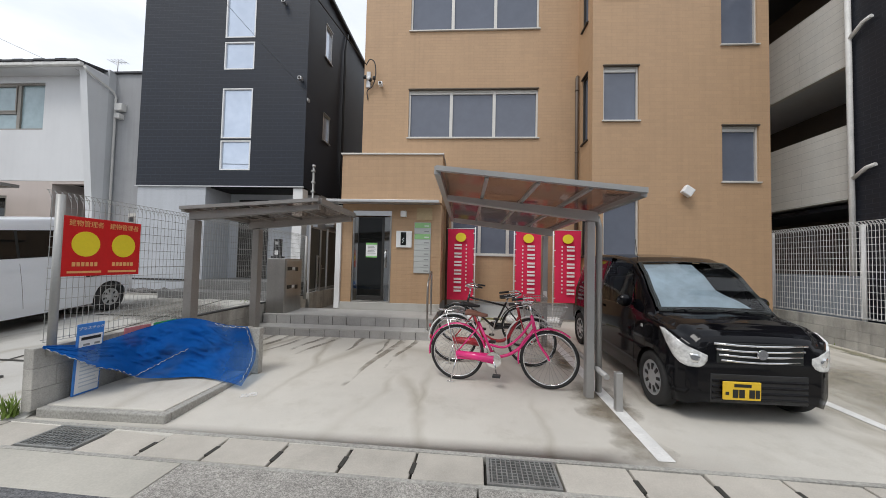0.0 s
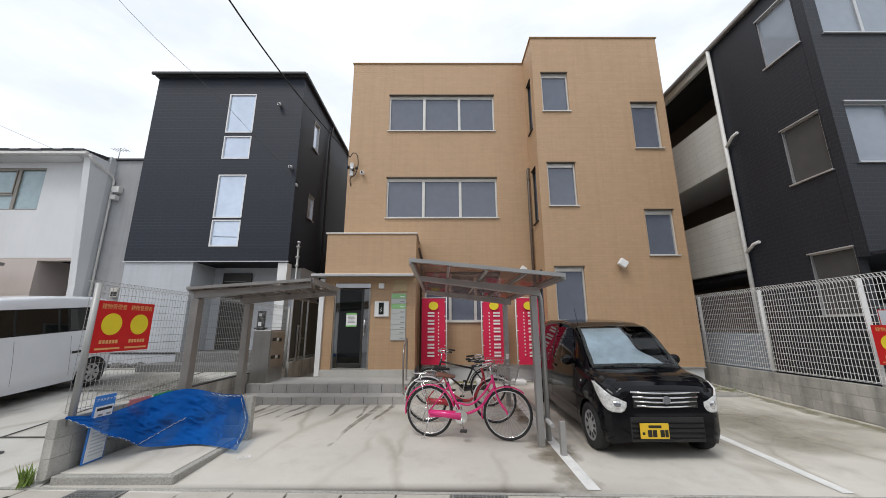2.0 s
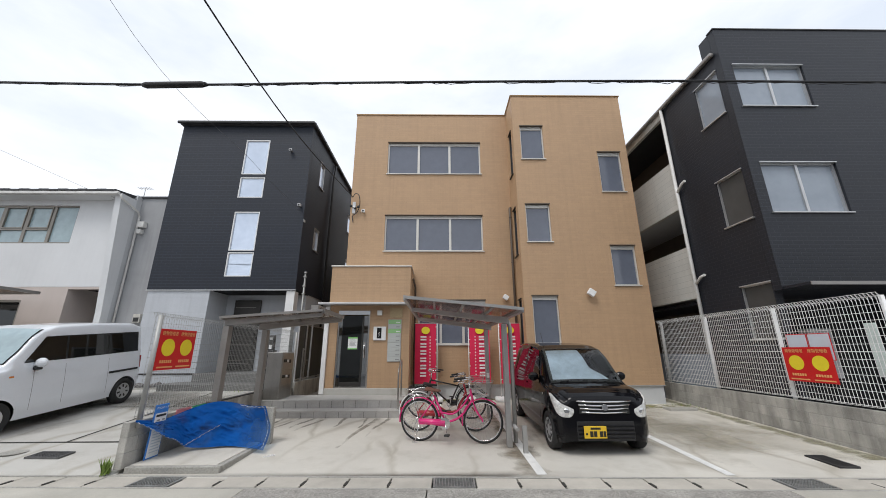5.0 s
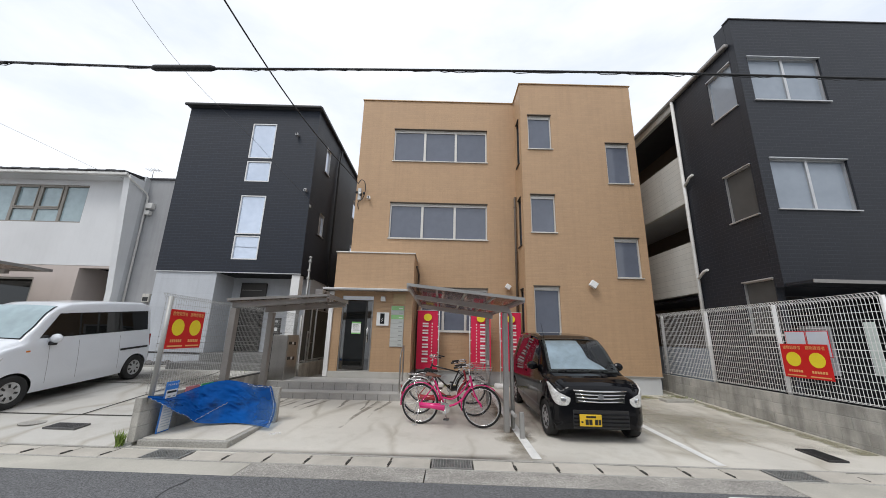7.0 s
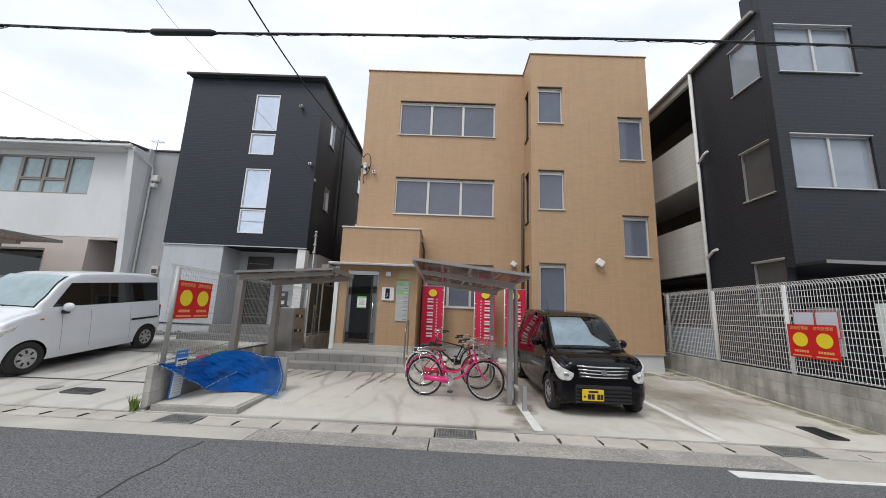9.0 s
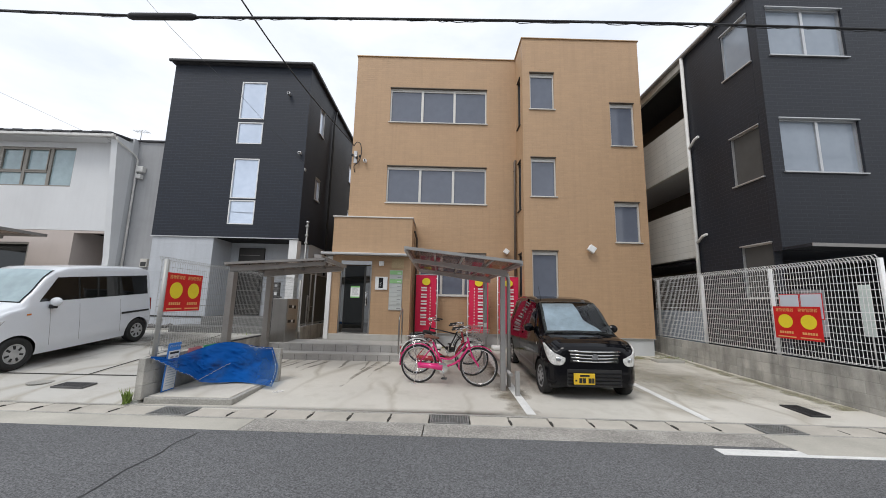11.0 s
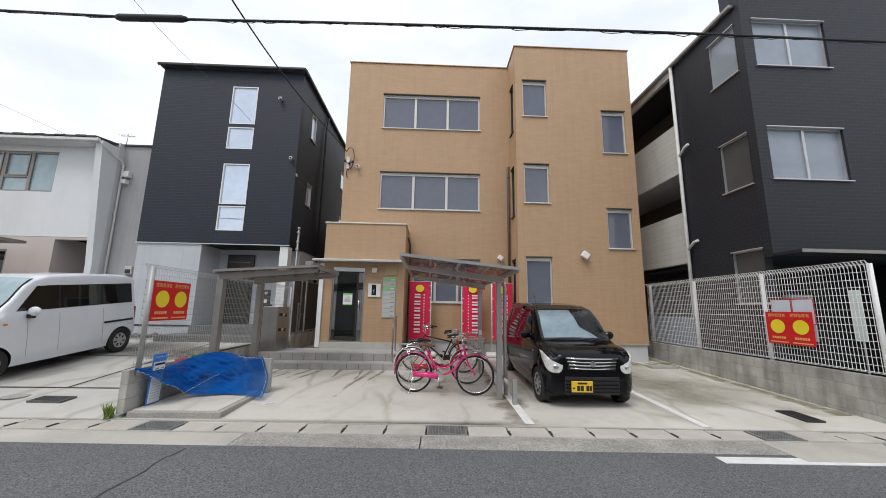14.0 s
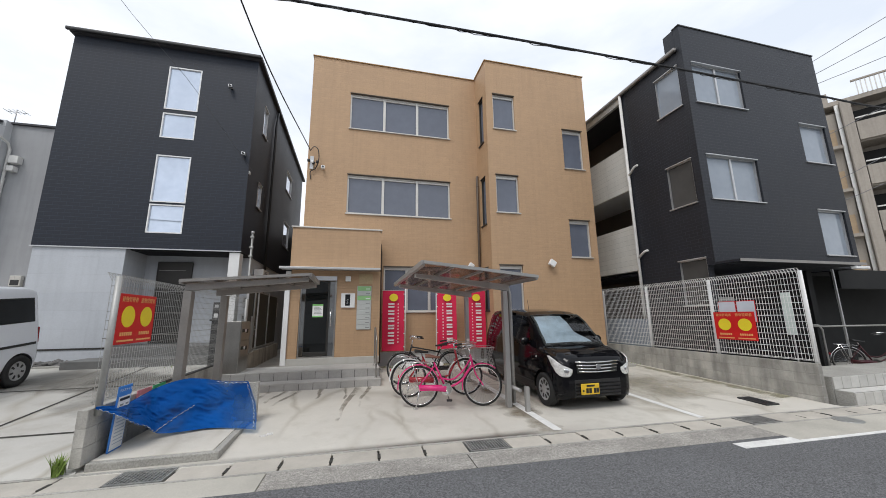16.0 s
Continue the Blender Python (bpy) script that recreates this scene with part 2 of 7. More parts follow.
def add_stains(m):
    """Brown-grey water marks, hairline cracks and old damp on a slab."""
    n, l = m.node_tree.nodes, m.node_tree.links
    b = n["Principled BSDF"]
    tc = n.new("ShaderNodeTexCoord")
    warp = n.new("ShaderNodeTexNoise")
    warp.inputs["Scale"].default_value = 1.1
    warp.inputs["Detail"].default_value = 3.0
    mixv = n.new("ShaderNodeMix")
    mixv.data_type = "RGBA"
    mixv.inputs[0].default_value = 0.32
    l.new(tc.outputs["Object"], warp.inputs["Vector"])
    l.new(tc.outputs["Object"], mixv.inputs[6])
    l.new(warp.outputs["Color"], mixv.inputs[7])
    mp = n.new("ShaderNodeMapping")
    mp.inputs["Scale"].default_value = (1.5, 0.38, 1.0)
    l.new(mixv.outputs[2], mp.inputs["Vector"])
    vor = n.new("ShaderNodeTexVoronoi")
    vor.feature = "DISTANCE_TO_EDGE"
    vor.inputs["Scale"].default_value = 1.1
    l.new(mp.outputs["Vector"], vor.inputs["Vector"])
    mask = n.new("ShaderNodeTexNoise")
    mask.inputs["Scale"].default_value = 0.45
    mask.inputs["Detail"].default_value = 2.0
    l.new(tc.outputs["Object"], mask.inputs["Vector"])
    streak = n.new("ShaderNodeMapRange")
    streak.inputs["From Min"].default_value, streak.inputs["From Max"].default_value = 0.0, 0.075
    streak.inputs["To Min"].default_value, streak.inputs["To Max"].default_value = 1.0, 0.0
    l.new(vor.outputs["Distance"], streak.inputs["Value"])
    mk = n.new("ShaderNodeMapRange")
    mk.inputs["From Min"].default_value, mk.inputs["From Max"].default_value = 0.38, 0.55
    mk.inputs["To Max"].default_value = 0.55
    l.new(mask.outputs["Fac"], mk.inputs["Value"])
    fac = n.new("ShaderNodeMath")
    fac.operation = "MULTIPLY"
    l.new(streak.outputs["Result"], fac.inputs[0])
    l.new(mk.outputs["Result"], fac.inputs[1])
    blot = n.new("ShaderNodeTexNoise")
    blot.inputs["Scale"].default_value = 1.7
    blot.inputs["Detail"].default_value = 8.0
    blot.inputs["Roughness"].default_value = 0.7
    l.new(tc.outputs["Object"], blot.inputs["Vector"])
    br = n.new("ShaderNodeMapRange")
    br.inputs["From Min"].default_value, br.inputs["From Max"].default_value = 0.52, 0.72
    br.inputs["To Max"].default_value = 0.30
    l.new(blot.outputs["Fac"], br.inputs["Value"])
    mx = n.new("ShaderNodeMath")
    mx.operation = "MAXIMUM"
    l.new(fac.outputs["Value"], mx.inputs[0])
    l.new(br.outputs["Result"], mx.inputs[1])
    col = n.new("ShaderNodeMix")
    col.data_type = "RGBA"
    l.new(mx.outputs["Value"], col.inputs[0])
    l.new(b.inputs["Base Color"].links[0].from_socket, col.inputs[6])
    col.inputs[7].default_value = (0.30, 0.265, 0.205, 1)
    l.new(col.outputs[2], b.inputs["Base Color"])


add_stains(CONCRETE)
DRIVE = mat("driveway_concrete", (0.50, 0.488, 0.455), 0.85, var=0.10, fvar=0.09, scale=0.6, fine=120, bump=0.12, spec=0.3)
add_stains(DRIVE)
CONCRETE_DARK = mat("weathered_concrete", (0.38, 0.37, 0.34), 0.9, var=0.17, fvar=0.35, scale=1.6, fine=50, bump=0.35, spec=0.3)
BLOCK = mat("concrete_block", (0.45, 0.435, 0.40), 0.92, var=0.22, fvar=0.2, scale=2.4, fine=90, bump=0.4, spec=0.2, grime=0.5, per_piece=0.10)
LID = mat("gutter_lid_concrete", (0.475, 0.445, 0.395), 0.9, var=0.16, fvar=0.10, scale=1.6, fine=100, bump=0.35, spec=0.25, per_piece=0.06)
EDGE_CONCRETE = mat("smooth_edge_concrete", (0.46, 0.44, 0.39), 0.9, var=0.16, fvar=0.10, scale=0.9, fine=70, bump=0.2, spec=0.25)
JOINT = mat("joint_grime", (0.05, 0.048, 0.042), 0.95, var=0.3, scale=4, bump=0.3)
ASPHALT = mat("asphalt", (0.136, 0.138, 0.143), 0.9, var=0.10, fvar=0.35, scale=0.5, fine=45, bump=0.25, spec=0.3, dist=0.004)


def add_stones(m, scale, low, high):
    """Single light and dark stones in the surface."""
    n, l = m.node_tree.nodes, m.node_tree.links
    b = n["Principled BSDF"]
    tc, vo, mr, mx = n.new("ShaderNodeTexCoord"), n.new("ShaderNodeTexVoronoi"), n.new("ShaderNodeMapRange"), n.new("ShaderNodeMix")
    vo.inputs["Scale"].default_value = scale
    l.new(tc.outputs["Object"], vo.inputs["Vector"])
    sp = n.new("ShaderNodeSeparateColor")
    l.new(vo.outputs["Color"], sp.inputs["Color"])
    l.new(sp.outputs["Red"], mr.inputs["Value"])
    mr.inputs["To Min"].default_value, mr.inputs["To Max"].default_value = low, high
    mx.data_type, mx.blend_type = "RGBA", "MULTIPLY"
    mx.inputs[0].default_value = 1.0
    mx.clamp_result = False
    l.new(b.inputs["Base Color"].links[0].from_socket, mx.inputs[6])
    l.new(mr.outputs["Result"], mx.inputs[7])
    l.new(mx.outputs[2], b.inputs["Base Color"])


add_stones(ASPHALT, 105.0, 0.55, 1.45)
PEBBLE = mat("exposed_aggregate", (0.33, 0.315, 0.29), 0.95, var=0.25, fvar=0.3, scale=2, fine=30, bump=0.4, spec=0.2, dist=0.01)
add_stones(PEBBLE, 150.0, 0.6, 1.4)
LINE_WHITE = mat("road_paint", (0.74, 0.74, 0.72), 0.7, var=0.12, scale=5, fine=60, bump=0.2)
STEP_TILE = mat("grey_step_tile", (0.40, 0.39, 0.375), 0.7, var=0.14, scale=3, fine=60, bump=0.15, per_piece=0.06)
GRATE = mat("galvanised_grating", (0.34, 0.345, 0.335), 0.5, metal=0.5, var=0.2, scale=6, bump=0.1)
DARK_STEP = mat("dark_grey_step_tile", (0.17, 0.17, 0.165), 0.7, var=0.15, scale=2, fine=60, bump=0.1)
POLISHED = mat("polished_steel_panel", (0.38, 0.38, 0.375), 0.05, metal=1.0, var=0.1, scale=2, bump=0.0)
DRAIN_STEEL = mat("dull_drain_steel", (0.13, 0.13, 0.13), 0.55, metal=0.3, var=0.2, scale=8, bump=0.1)
DARK_GRATE = mat("dark_drain", (0.035, 0.035, 0.036), 0.6, var=0.2, bump=0.1)


def patchy(name, base, cover, scale, round_fall):
    """Thin stain, growth or dark tint on a slab: ragged by noise, thinning out towards its edges."""
    m = mat(name, base, 0.9, var=0.25, scale=6, fine=60, bump=0.1, spec=0.2)
    n, l = m.node_tree.nodes, m.node_tree.links
    b, out = n["Principled BSDF"], n["Material Output"]
    tc = n.new("ShaderNodeTexCoord")
    nz = n.new("ShaderNodeTexNoise")
    nz.inputs["Scale"].default_value = scale
    nz.inputs["Detail"].default_value = 7.0
    nz.inputs["Roughness"].default_value = 0.55
    l.new(tc.outputs["Object"], nz.inputs["Vector"])
    mp = n.new("ShaderNodeMapping")
    mp.inputs["Location"].default_value = (-1.0, -1.0, 0.0)
    mp.inputs["Scale"].default_value = (2.0, 2.0, 0.0)
    l.new(tc.outputs["Generated"], mp.inputs["Vector"])
    ln = n.new("ShaderNodeVectorMath")
    ln.operation = "LENGTH"
    if round_fall:
        l.new(mp.outputs["Vector"], ln.inputs[0])
    else:
        sp, cb = n.new("ShaderNodeSeparateXYZ"), n.new("ShaderNodeCombineXYZ")
        l.new(mp.outputs["Vector"], sp.inputs["Vector"])
        l.new(sp.outputs["X"], cb.inputs["X"])
        l.new(cb.outputs["Vector"], ln.inputs[0])
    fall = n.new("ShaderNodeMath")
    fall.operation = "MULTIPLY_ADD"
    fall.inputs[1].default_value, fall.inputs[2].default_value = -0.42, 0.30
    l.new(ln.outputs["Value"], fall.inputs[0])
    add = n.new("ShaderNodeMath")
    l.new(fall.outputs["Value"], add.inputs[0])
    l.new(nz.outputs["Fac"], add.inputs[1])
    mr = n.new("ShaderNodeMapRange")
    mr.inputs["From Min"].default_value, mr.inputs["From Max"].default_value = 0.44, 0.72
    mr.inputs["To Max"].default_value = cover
    l.new(add.outputs["Value"], mr.inputs["Value"])
    tr, mx = n.new("ShaderNodeBsdfTransparent"), n.new("ShaderNodeMixShader")
    l.new(mr.outputs["Result"], mx.inputs["Fac"])
    l.new(tr.outputs["BSDF"], mx.inputs[1])
    l.new(b.outputs["BSDF"], mx.inputs[2])
    l.new(mx.outputs["Shader"], out.inputs["Surface"])
    return m

# ---- building blocks ----
def box(bm, x0, x1, y0, y1, z0, z1, m=None):
    r = bmesh.ops.create_cube(bm, size=1.0)
    vs = r["verts"]
    for v in vs:
        v.co = Vector((x0 + (v.co.x + 0.5) * (x1 - x0), y0 + (v.co.y + 0.5) * (y1 - y0), z0 + (v.co.z + 0.5) * (z1 - z0)))
        if m is not None:
            v.co = m @ v.co
    return vs


def bev(bm, width=0.01, segs=2):
    bmesh.ops.bevel(bm, geom=[e for e in bm.edges if e.is_manifold and e.calc_face_angle(0) > 0.5], offset=width, segments=segs, affect="EDGES", profile=0.5, clamp_overlap=True)
    return bm


def boxes(*rows, bevel=0.0):
    bm = bmesh.new()
    for r in rows:
        box(bm, *r)
    if bevel:
        bev(bm, bevel, 1 if bevel < 0.006 else 2)
    return bm


def tube(bm, pts, r, n=8, closed=False):
    """A round bar swept along a line of points."""
    pts = [Vector(p) for p in pts]
    k = len(pts)
    rings, up = [], None
    for i, p in enumerate(pts):
        a = pts[(i - 1) % k] if (closed or i > 0) else p
        b = pts[(i + 1) % k] if (closed or i < k - 1) else p
        d = (b - a).normalized()
        if up is None:
            up = d.orthogonal().normalized()
        up = (up - d * up.dot(d))
        up = up.normalized() if up.length > 1e-6 else d.orthogonal().normalized()
        s = d.cross(up)
        rad = r[i] if isinstance(r, (list, tuple)) else r
        rings.append([bm.verts.new(p + (up * math.cos(2 * math.pi * j / n) + s * math.sin(2 * math.pi * j / n)) * rad) for j in range(n)])
    for i in range(k if closed else k - 1):
        A, B = rings[i], rings[(i + 1) % k]
        for j in range(n):
            f = bm.faces.new((A[j], A[(j + 1) % n], B[(j + 1) % n], B[j]))
            f.smooth = n > 4
    if not closed:
        bm.faces.new(rings[0][::-1])
        bm.faces.new(rings[-1])
    return bm


def arc(c, r, a0, a1, n, ax="x"):
    """Points on an arc about c, in the plane square to the axis."""
    out = []
    for i in range(n + 1):
        a = radians(a0 + (a1 - a0) * i / n)
        u, v = r * math.cos(a), r * math.sin(a)
        out.append(Vector(c) + Vector({"x": (0, u, v), "y": (u, 0, v), "z": (u, v, 0)}[ax]))
    return out


def smooth_path(pts, n=6):
    """Catmull-Rom through the points."""
    p = [Vector(q) for q in pts]
    p = [p[0] * 2 - p[1]] + p + [p[-1] * 2 - p[-2]]
    out = []
    for i in range(1, len(p) - 2):
        for k in range(n):
            t = k / n
            out.append(0.5 * ((2 * p[i]) + (p[i + 1] - p[i - 1]) * t + (2 * p[i - 1] - 5 * p[i] + 4 * p[i + 1] - p[i + 2]) * t * t + (3 * p[i] - p[i - 1] - 3 * p[i + 1] + p[i + 2]) * t ** 3))
    out.append(p[-2])
    return out


def disc(bm, c, r, depth, n=20, ax="x", r2=None):
    """A short cylinder centred on c, along an axis."""
    d = {"x": Vector((1, 0, 0)), "y": Vector((0, 1, 0)), "z": Vector((0, 0, 1))}[ax] * depth / 2
    return tube(bm, [Vector(c) - d, Vector(c) + d], [r, r2 if r2 is not None else r], n)


def mesh_of(name, bm, material, smooth=False):
    bmesh.ops.recalc_face_normals(bm, faces=bm.faces[:])
    me = bpy.data.meshes.new(name)
    bm.to_mesh(me)
    bm.free()
    for m in material if isinstance(material, (list, tuple)) else [material]:
        me.materials.append(m)
    if smooth:
        for p in me.polygons:
            p.use_smooth = True
    return me


def part(name, bm, material, parent=None, label="", at=None, smooth=False):
    ob = new(name, mesh_of(name, bm, material, smooth) if isinstance(bm, bmesh.types.BMesh) else bm)
    ob.parent = parent
    if at is not None:
        ob.matrix_basis = at
    return tagged(ob, label)


def thing(name, at, label, category, group="", kind=""):
    ob = new(name)
    ob.empty_display_size = 0.2
    ob.matrix_basis = at if isinstance(at, Matrix) else pose(*at)
    return tagged(ob, label, category, group, kind)


def solo(name, bm, material, label, category, at=None, group="", kind="", smooth=False):
    return tagged(part(name, bm, material, None, label, at, smooth), "", category, group, kind)


def holed(u0, u1, z0, z1, holes, thick, bm=None):
    """A wall sheet in its own plane: u along x, outer face at y = 0, inner at y = thick, with openings (ua, ub, za, zb) right through."""
    bm = bm or bmesh.new()
    us = sorted({u0, u1, *[h[0] for h in holes], *[h[1] for h in holes]})
    zs = sorted({z0, z1, *[h[2] for h in holes], *[h[3] for h in holes]})
    us, zs = [u for u in us if u0 <= u <= u1], [z for z in zs if z0 <= z <= z1]
    solid = {}
    for i in range(len(us) - 1):
        for j in range(len(zs) - 1):
            cu, cz = (us[i] + us[i + 1]) / 2, (zs[j] + zs[j + 1]) / 2
            solid[i, j] = not any(h[0] < cu < h[1] and h[2] < cz < h[3] for h in holes)
    cache = {}

    def v(i, j, k):
        if (i, j, k) not in cache:
            cache[i, j, k] = bm.verts.new((us[i], k * thick, zs[j]))
        return cache[i, j, k]
    for (i, j), s in solid.items():
        if not s:
            continue
        bm.faces.new((v(i, j, 0), v(i + 1, j, 0), v(i + 1, j + 1, 0), v(i, j + 1, 0)))
        bm.faces.new((v(i, j, 1), v(i, j + 1, 1), v(i + 1, j + 1, 1), v(i + 1, j, 1)))
        for di, dj, a, b in ((-1, 0, (i, j), (i, j + 1)), (1, 0, (i + 1, j), (i + 1, j + 1)), (0, -1, (i, j), (i + 1, j)), (0, 1, (i, j + 1), (i + 1, j + 1))):
            if not solid.get((i + di, j + dj), False):
                bm.faces.new((v(*a, 0), v(*b, 0), v(*b, 1), v(*a, 1)))
    return bm


def window(parent, at, u0, u1, z0, z1, panes, glass, frame_mat, deep=0.07, bar=0.045, sill=True, rows=(), name="window", sill_mat=None, cap_mat=None, wide_bar=None, label="", head=0.0):
    """A sash window in an opening of a wall: frame, upright bars, panes, a sill below and a drip cap above."""
    w = tagged(new(name), label)
    w.parent, w.matrix_basis = parent, at
    b = bar
    part("window_frame", boxes((u0, u1, deep - 0.05, deep + 0.03, z0, z0 + b), (u0, u1, deep - 0.05, deep + 0.03, z1 - b, z1), (u0, u0 + b, deep - 0.05, deep + 0.03, z0 + b, z1 - b), (u1 - b, u1, deep - 0.05, deep + 0.03, z0 + b, z1 - b)), frame_mat, w)
    if head:
        part("head_rail", boxes((u0 + b, u1 - b, deep - 0.035, deep + 0.02, z1 - b - head, z1 - b), bevel=0.004), frame_mat, w, "pale rail along the window head")
    wb = wide_bar or b * 1.3
    step = (u1 - u0) / panes
    for i in range(1, panes):
        part("mullion", boxes((u0 + i * step - wb / 2, u0 + i * step + wb / 2, deep - 0.042, deep + 0.025, z0 + b, z1 - b)), frame_mat, w)
    for i in range(panes):
        a, c = u0 + i * step + (b if i == 0 else wb / 2), u0 + (i + 1) * step - (b if i == panes - 1 else wb / 2)
        part("pane", boxes((a, c, deep - 0.005 + 0.008 * (i % 2), deep + 0.003 + 0.008 * (i % 2), z0 + b, z1 - b)), glass[i % len(glass)] if isinstance(glass, (list, tuple)) else glass, w)
    for zr in rows:
        part("transom", boxes((u0 + b, u1 - b, deep - 0.045, deep + 0.02, zr - b / 2, zr + b / 2)), frame_mat, w)
    if sill:
        part("window_sill", boxes((u0 - 0.03, u1 + 0.03, -0.045, deep - 0.05, z0 - 0.028, z0 + 0.004), bevel=0.005), sill_mat or frame_mat, w)
        part("drip_cap", boxes((u0 - 0.015, u1 + 0.015, -0.03, deep - 0.05, z1 - 0.004, z1 + 0.024), bevel=0.005), cap_mat or frame_mat, w)
    return w


def letters(name, body, size, material, parent, at, depth=0.002, label=""):
    c = bpy.data.curves.new(name, "FONT")
    c.body, c.size, c.align_x, c.align_y, c.extrude = body, size, "CENTER", "CENTER", depth
    c.materials.append(material)
    ob = new(name, c)
    ob.parent, ob.matrix_basis = parent, at
    return tagged(ob, label)

# ---- ground ----
STREET = pose(0, 0, 0, 0, 0, -1.9)
RISE = 0.035


def lot_z(y):
    return max(0.0, RISE * (y - 3.0))


def drive_z(y):
    return max(0.0, 0.089 * (y - 2.85))


def sheet(x0, x1, y0, y1, nx, ny, top, lift=0.0):
    bm = bmesh.new()
    g = [[bm.verts.new((x0 + (x1 - x0) * i / nx, y0 + (y1 - y0) * j / ny, 0)) for i in range(nx + 1)] for j in range(ny + 1)]
    for r in g:
        for v in r:
            v.co.z = top(v.co.x, v.co.y) + lift
    for j in range(ny):
        for i in range(nx):
            bm.faces.new((g[j][i], g[j][i + 1], g[j + 1][i + 1], g[j + 1][i])).smooth = True
    return bm


gb = sheet(-900, 900, -900, 900, 6, 6, lambda x, y: -0.12)
solo("ground", gb, CONCRETE_DARK, "plain weathered ground reaching to the horizon", "ground", kind="structure")
solo("road", boxes((-60, 60, -6.5, 2.215, -0.12, 0.0)), ASPHALT, "grey asphalt street with worn surface", "road", at=STREET, kind="structure")
solo("road_edge_pavement", boxes((-60, -2.08, 2.215, 2.60, -0.12, 0.004), (4.15, 60, 2.03, 2.60, -0.12, 0.006), bevel=0.004), EDGE_CONCRETE, "smooth concrete strip between road and gutter", "pavement", at=STREET, kind="structure")
solo("road_edge_aggregate", boxes((-2.07, 0.04, 2.215, 2.60, -0.12, 0.003), (0.055, 4.14, 2.215, 2.60, -0.12, 0.003)), PEBBLE, "worn pebbly concrete strip along the gutter", "pavement", at=STREET, kind="structure")
solo("edge_line", boxes((3.24, 40, 1.97, 2.13, 0.0, 0.005)), LINE_WHITE, "white painted road edge line", "road marking", at=STREET, kind="structure")
solo("gutter_bed", boxes((-60, 60, 2.60, 3.03, -0.12, -0.05)), JOINT, "dark dirty gutter under the lids", "gutter", at=STREET, kind="structure")
solo("gutter_kerb", boxes((-60, 60, 2.60, 2.635, -0.12, 0.008), (-60, 60, 2.985, 3.03, -0.12, 0.010), bevel=0.003), CONCRETE_DARK, "concrete gutter edges", "gutter", at=STREET, kind="structure")
lot = sheet(-3.95, 6.78, 2.72, 9.0, 24, 24, lambda x, y: lot_z(y))
for v in lot.verts:
    if v.co.y < 2.8:
        v.co.y = 3.03 - 0.0332 * v.co.x
        v.co.z = 0.006
solo("parking_floor", lot, CONCRETE, "pale stained concrete parking lot, gently rising", "parking lot", kind="structure")
left_lot = sheet(-30, -3.90, 2.72, 9.3, 12, 12, lambda x, y: drive_z(y))
for v in left_lot.verts:
    if v.co.y < 2.8:
        v.co.y = 3.03 - 0.0332 * v.co.x
        v.co.z = 0.006
solo("driveway_floor", left_lot, DRIVE, "pale concrete driveway cut by dark joints", "driveway", kind="structure")
raised = solo("raised_floor", boxes((7.04, 40, 3.06, 4.0, -0.12, 0.42)), CONCRETE_DARK, "raised concrete entrance floor of the dark building", "floor", kind="structure")
low_step = solo("step", boxes((7.04, 40, 2.80, 3.05, -0.1, 0.20)), CONCRETE_DARK, "tiled lower step of the dark building", "step", kind="structure")
solo("bicycle_floor", boxes((7.04, 40, 4.0, 20, -0.12, 0.0)), CONCRETE_DARK, "sunken bicycle floor under the dark building", "floor", kind="structure")
solo("back_ground", boxes((-40, 6.78, 9.0, 40, -0.12, 0.20)), CONCRETE_DARK, "bare ground behind the houses", "ground", kind="structure")
for nm, x0, x1 in (("bay_line", 1.53, 1.66), ("bay_line", 3.93, 4.05)):
    solo(nm, sheet(x0, x1, 3.06 if x0 < 2 else 2.98, 8.0, 1, 12, lambda x, y: lot_z(y), 0.005), LINE_WHITE, "white painted parking bay line", "road marking", kind="structure")

# ---- tan apartment building ----
tan = thing("apartment_building", (0, 8.81, 0), "three-storey tan sided apartment building with a projecting stair tower", "building")
TAN_AT = pose(0, 0, 0)
TOWER_AT = pose(0, -0.975, 0)
TOP, TTOP = 9.655, 9.70
TX = 2.675
w_holes = [(-1.485, 1.715, 7.325, 8.535), (-1.485, 1.715, 4.59, 5.81), (-0.35, 1.715, 1.70, 3.02)]
part("wall", holed(-2.64, TX, 0.58, TOP, w_holes, 0.16), TAN, tan, at=TAN_AT)
t_holes = [(2.90, 3.64, 7.345, 8.545), (2.90, 3.64, 4.61, 5.805), (2.905, 3.64, 1.70, 3.01), (5.325, 6.055, 6.23, 7.605), (5.325, 6.055, 3.305, 4.495)]
part("wall", holed(TX, 6.28, 0.63, TTOP, t_holes, 0.16), TAN, tan, at=TOWER_AT)
SIDE_T = pose(TX, 0.005, 0, 0, 0, -90)
s_holes = [(0.30, 0.68, 7.0, 8.57), (0.30, 0.68, 4.3, 5.83), (0.30, 0.68, 1.7, 2.97)]
part("wall", holed(0.005, 0.812, 0.6, TTOP, s_holes, 0.14), TAN, tan, at=SIDE_T)
part("wall", boxes((-2.64, -2.48, 0.16, 11, 0.58, TOP)), TAN, tan)
part("wall", boxes((6.12, 6.28, -0.815, 11, 0.63, TTOP)), TAN, tan)
part("wall", boxes((-2.48, 6.12, 10.84, 11, 0.2, TOP - 0.02)), TAN, tan)
part("roof", boxes((-2.50, 2.90, 0.14, 10.9, TOP - 0.35, TOP - 0.25), (2.90, 6.14, -0.85, 10.9, TTOP - 0.35, TTOP - 0.25)), ROOF_TILE, tan)
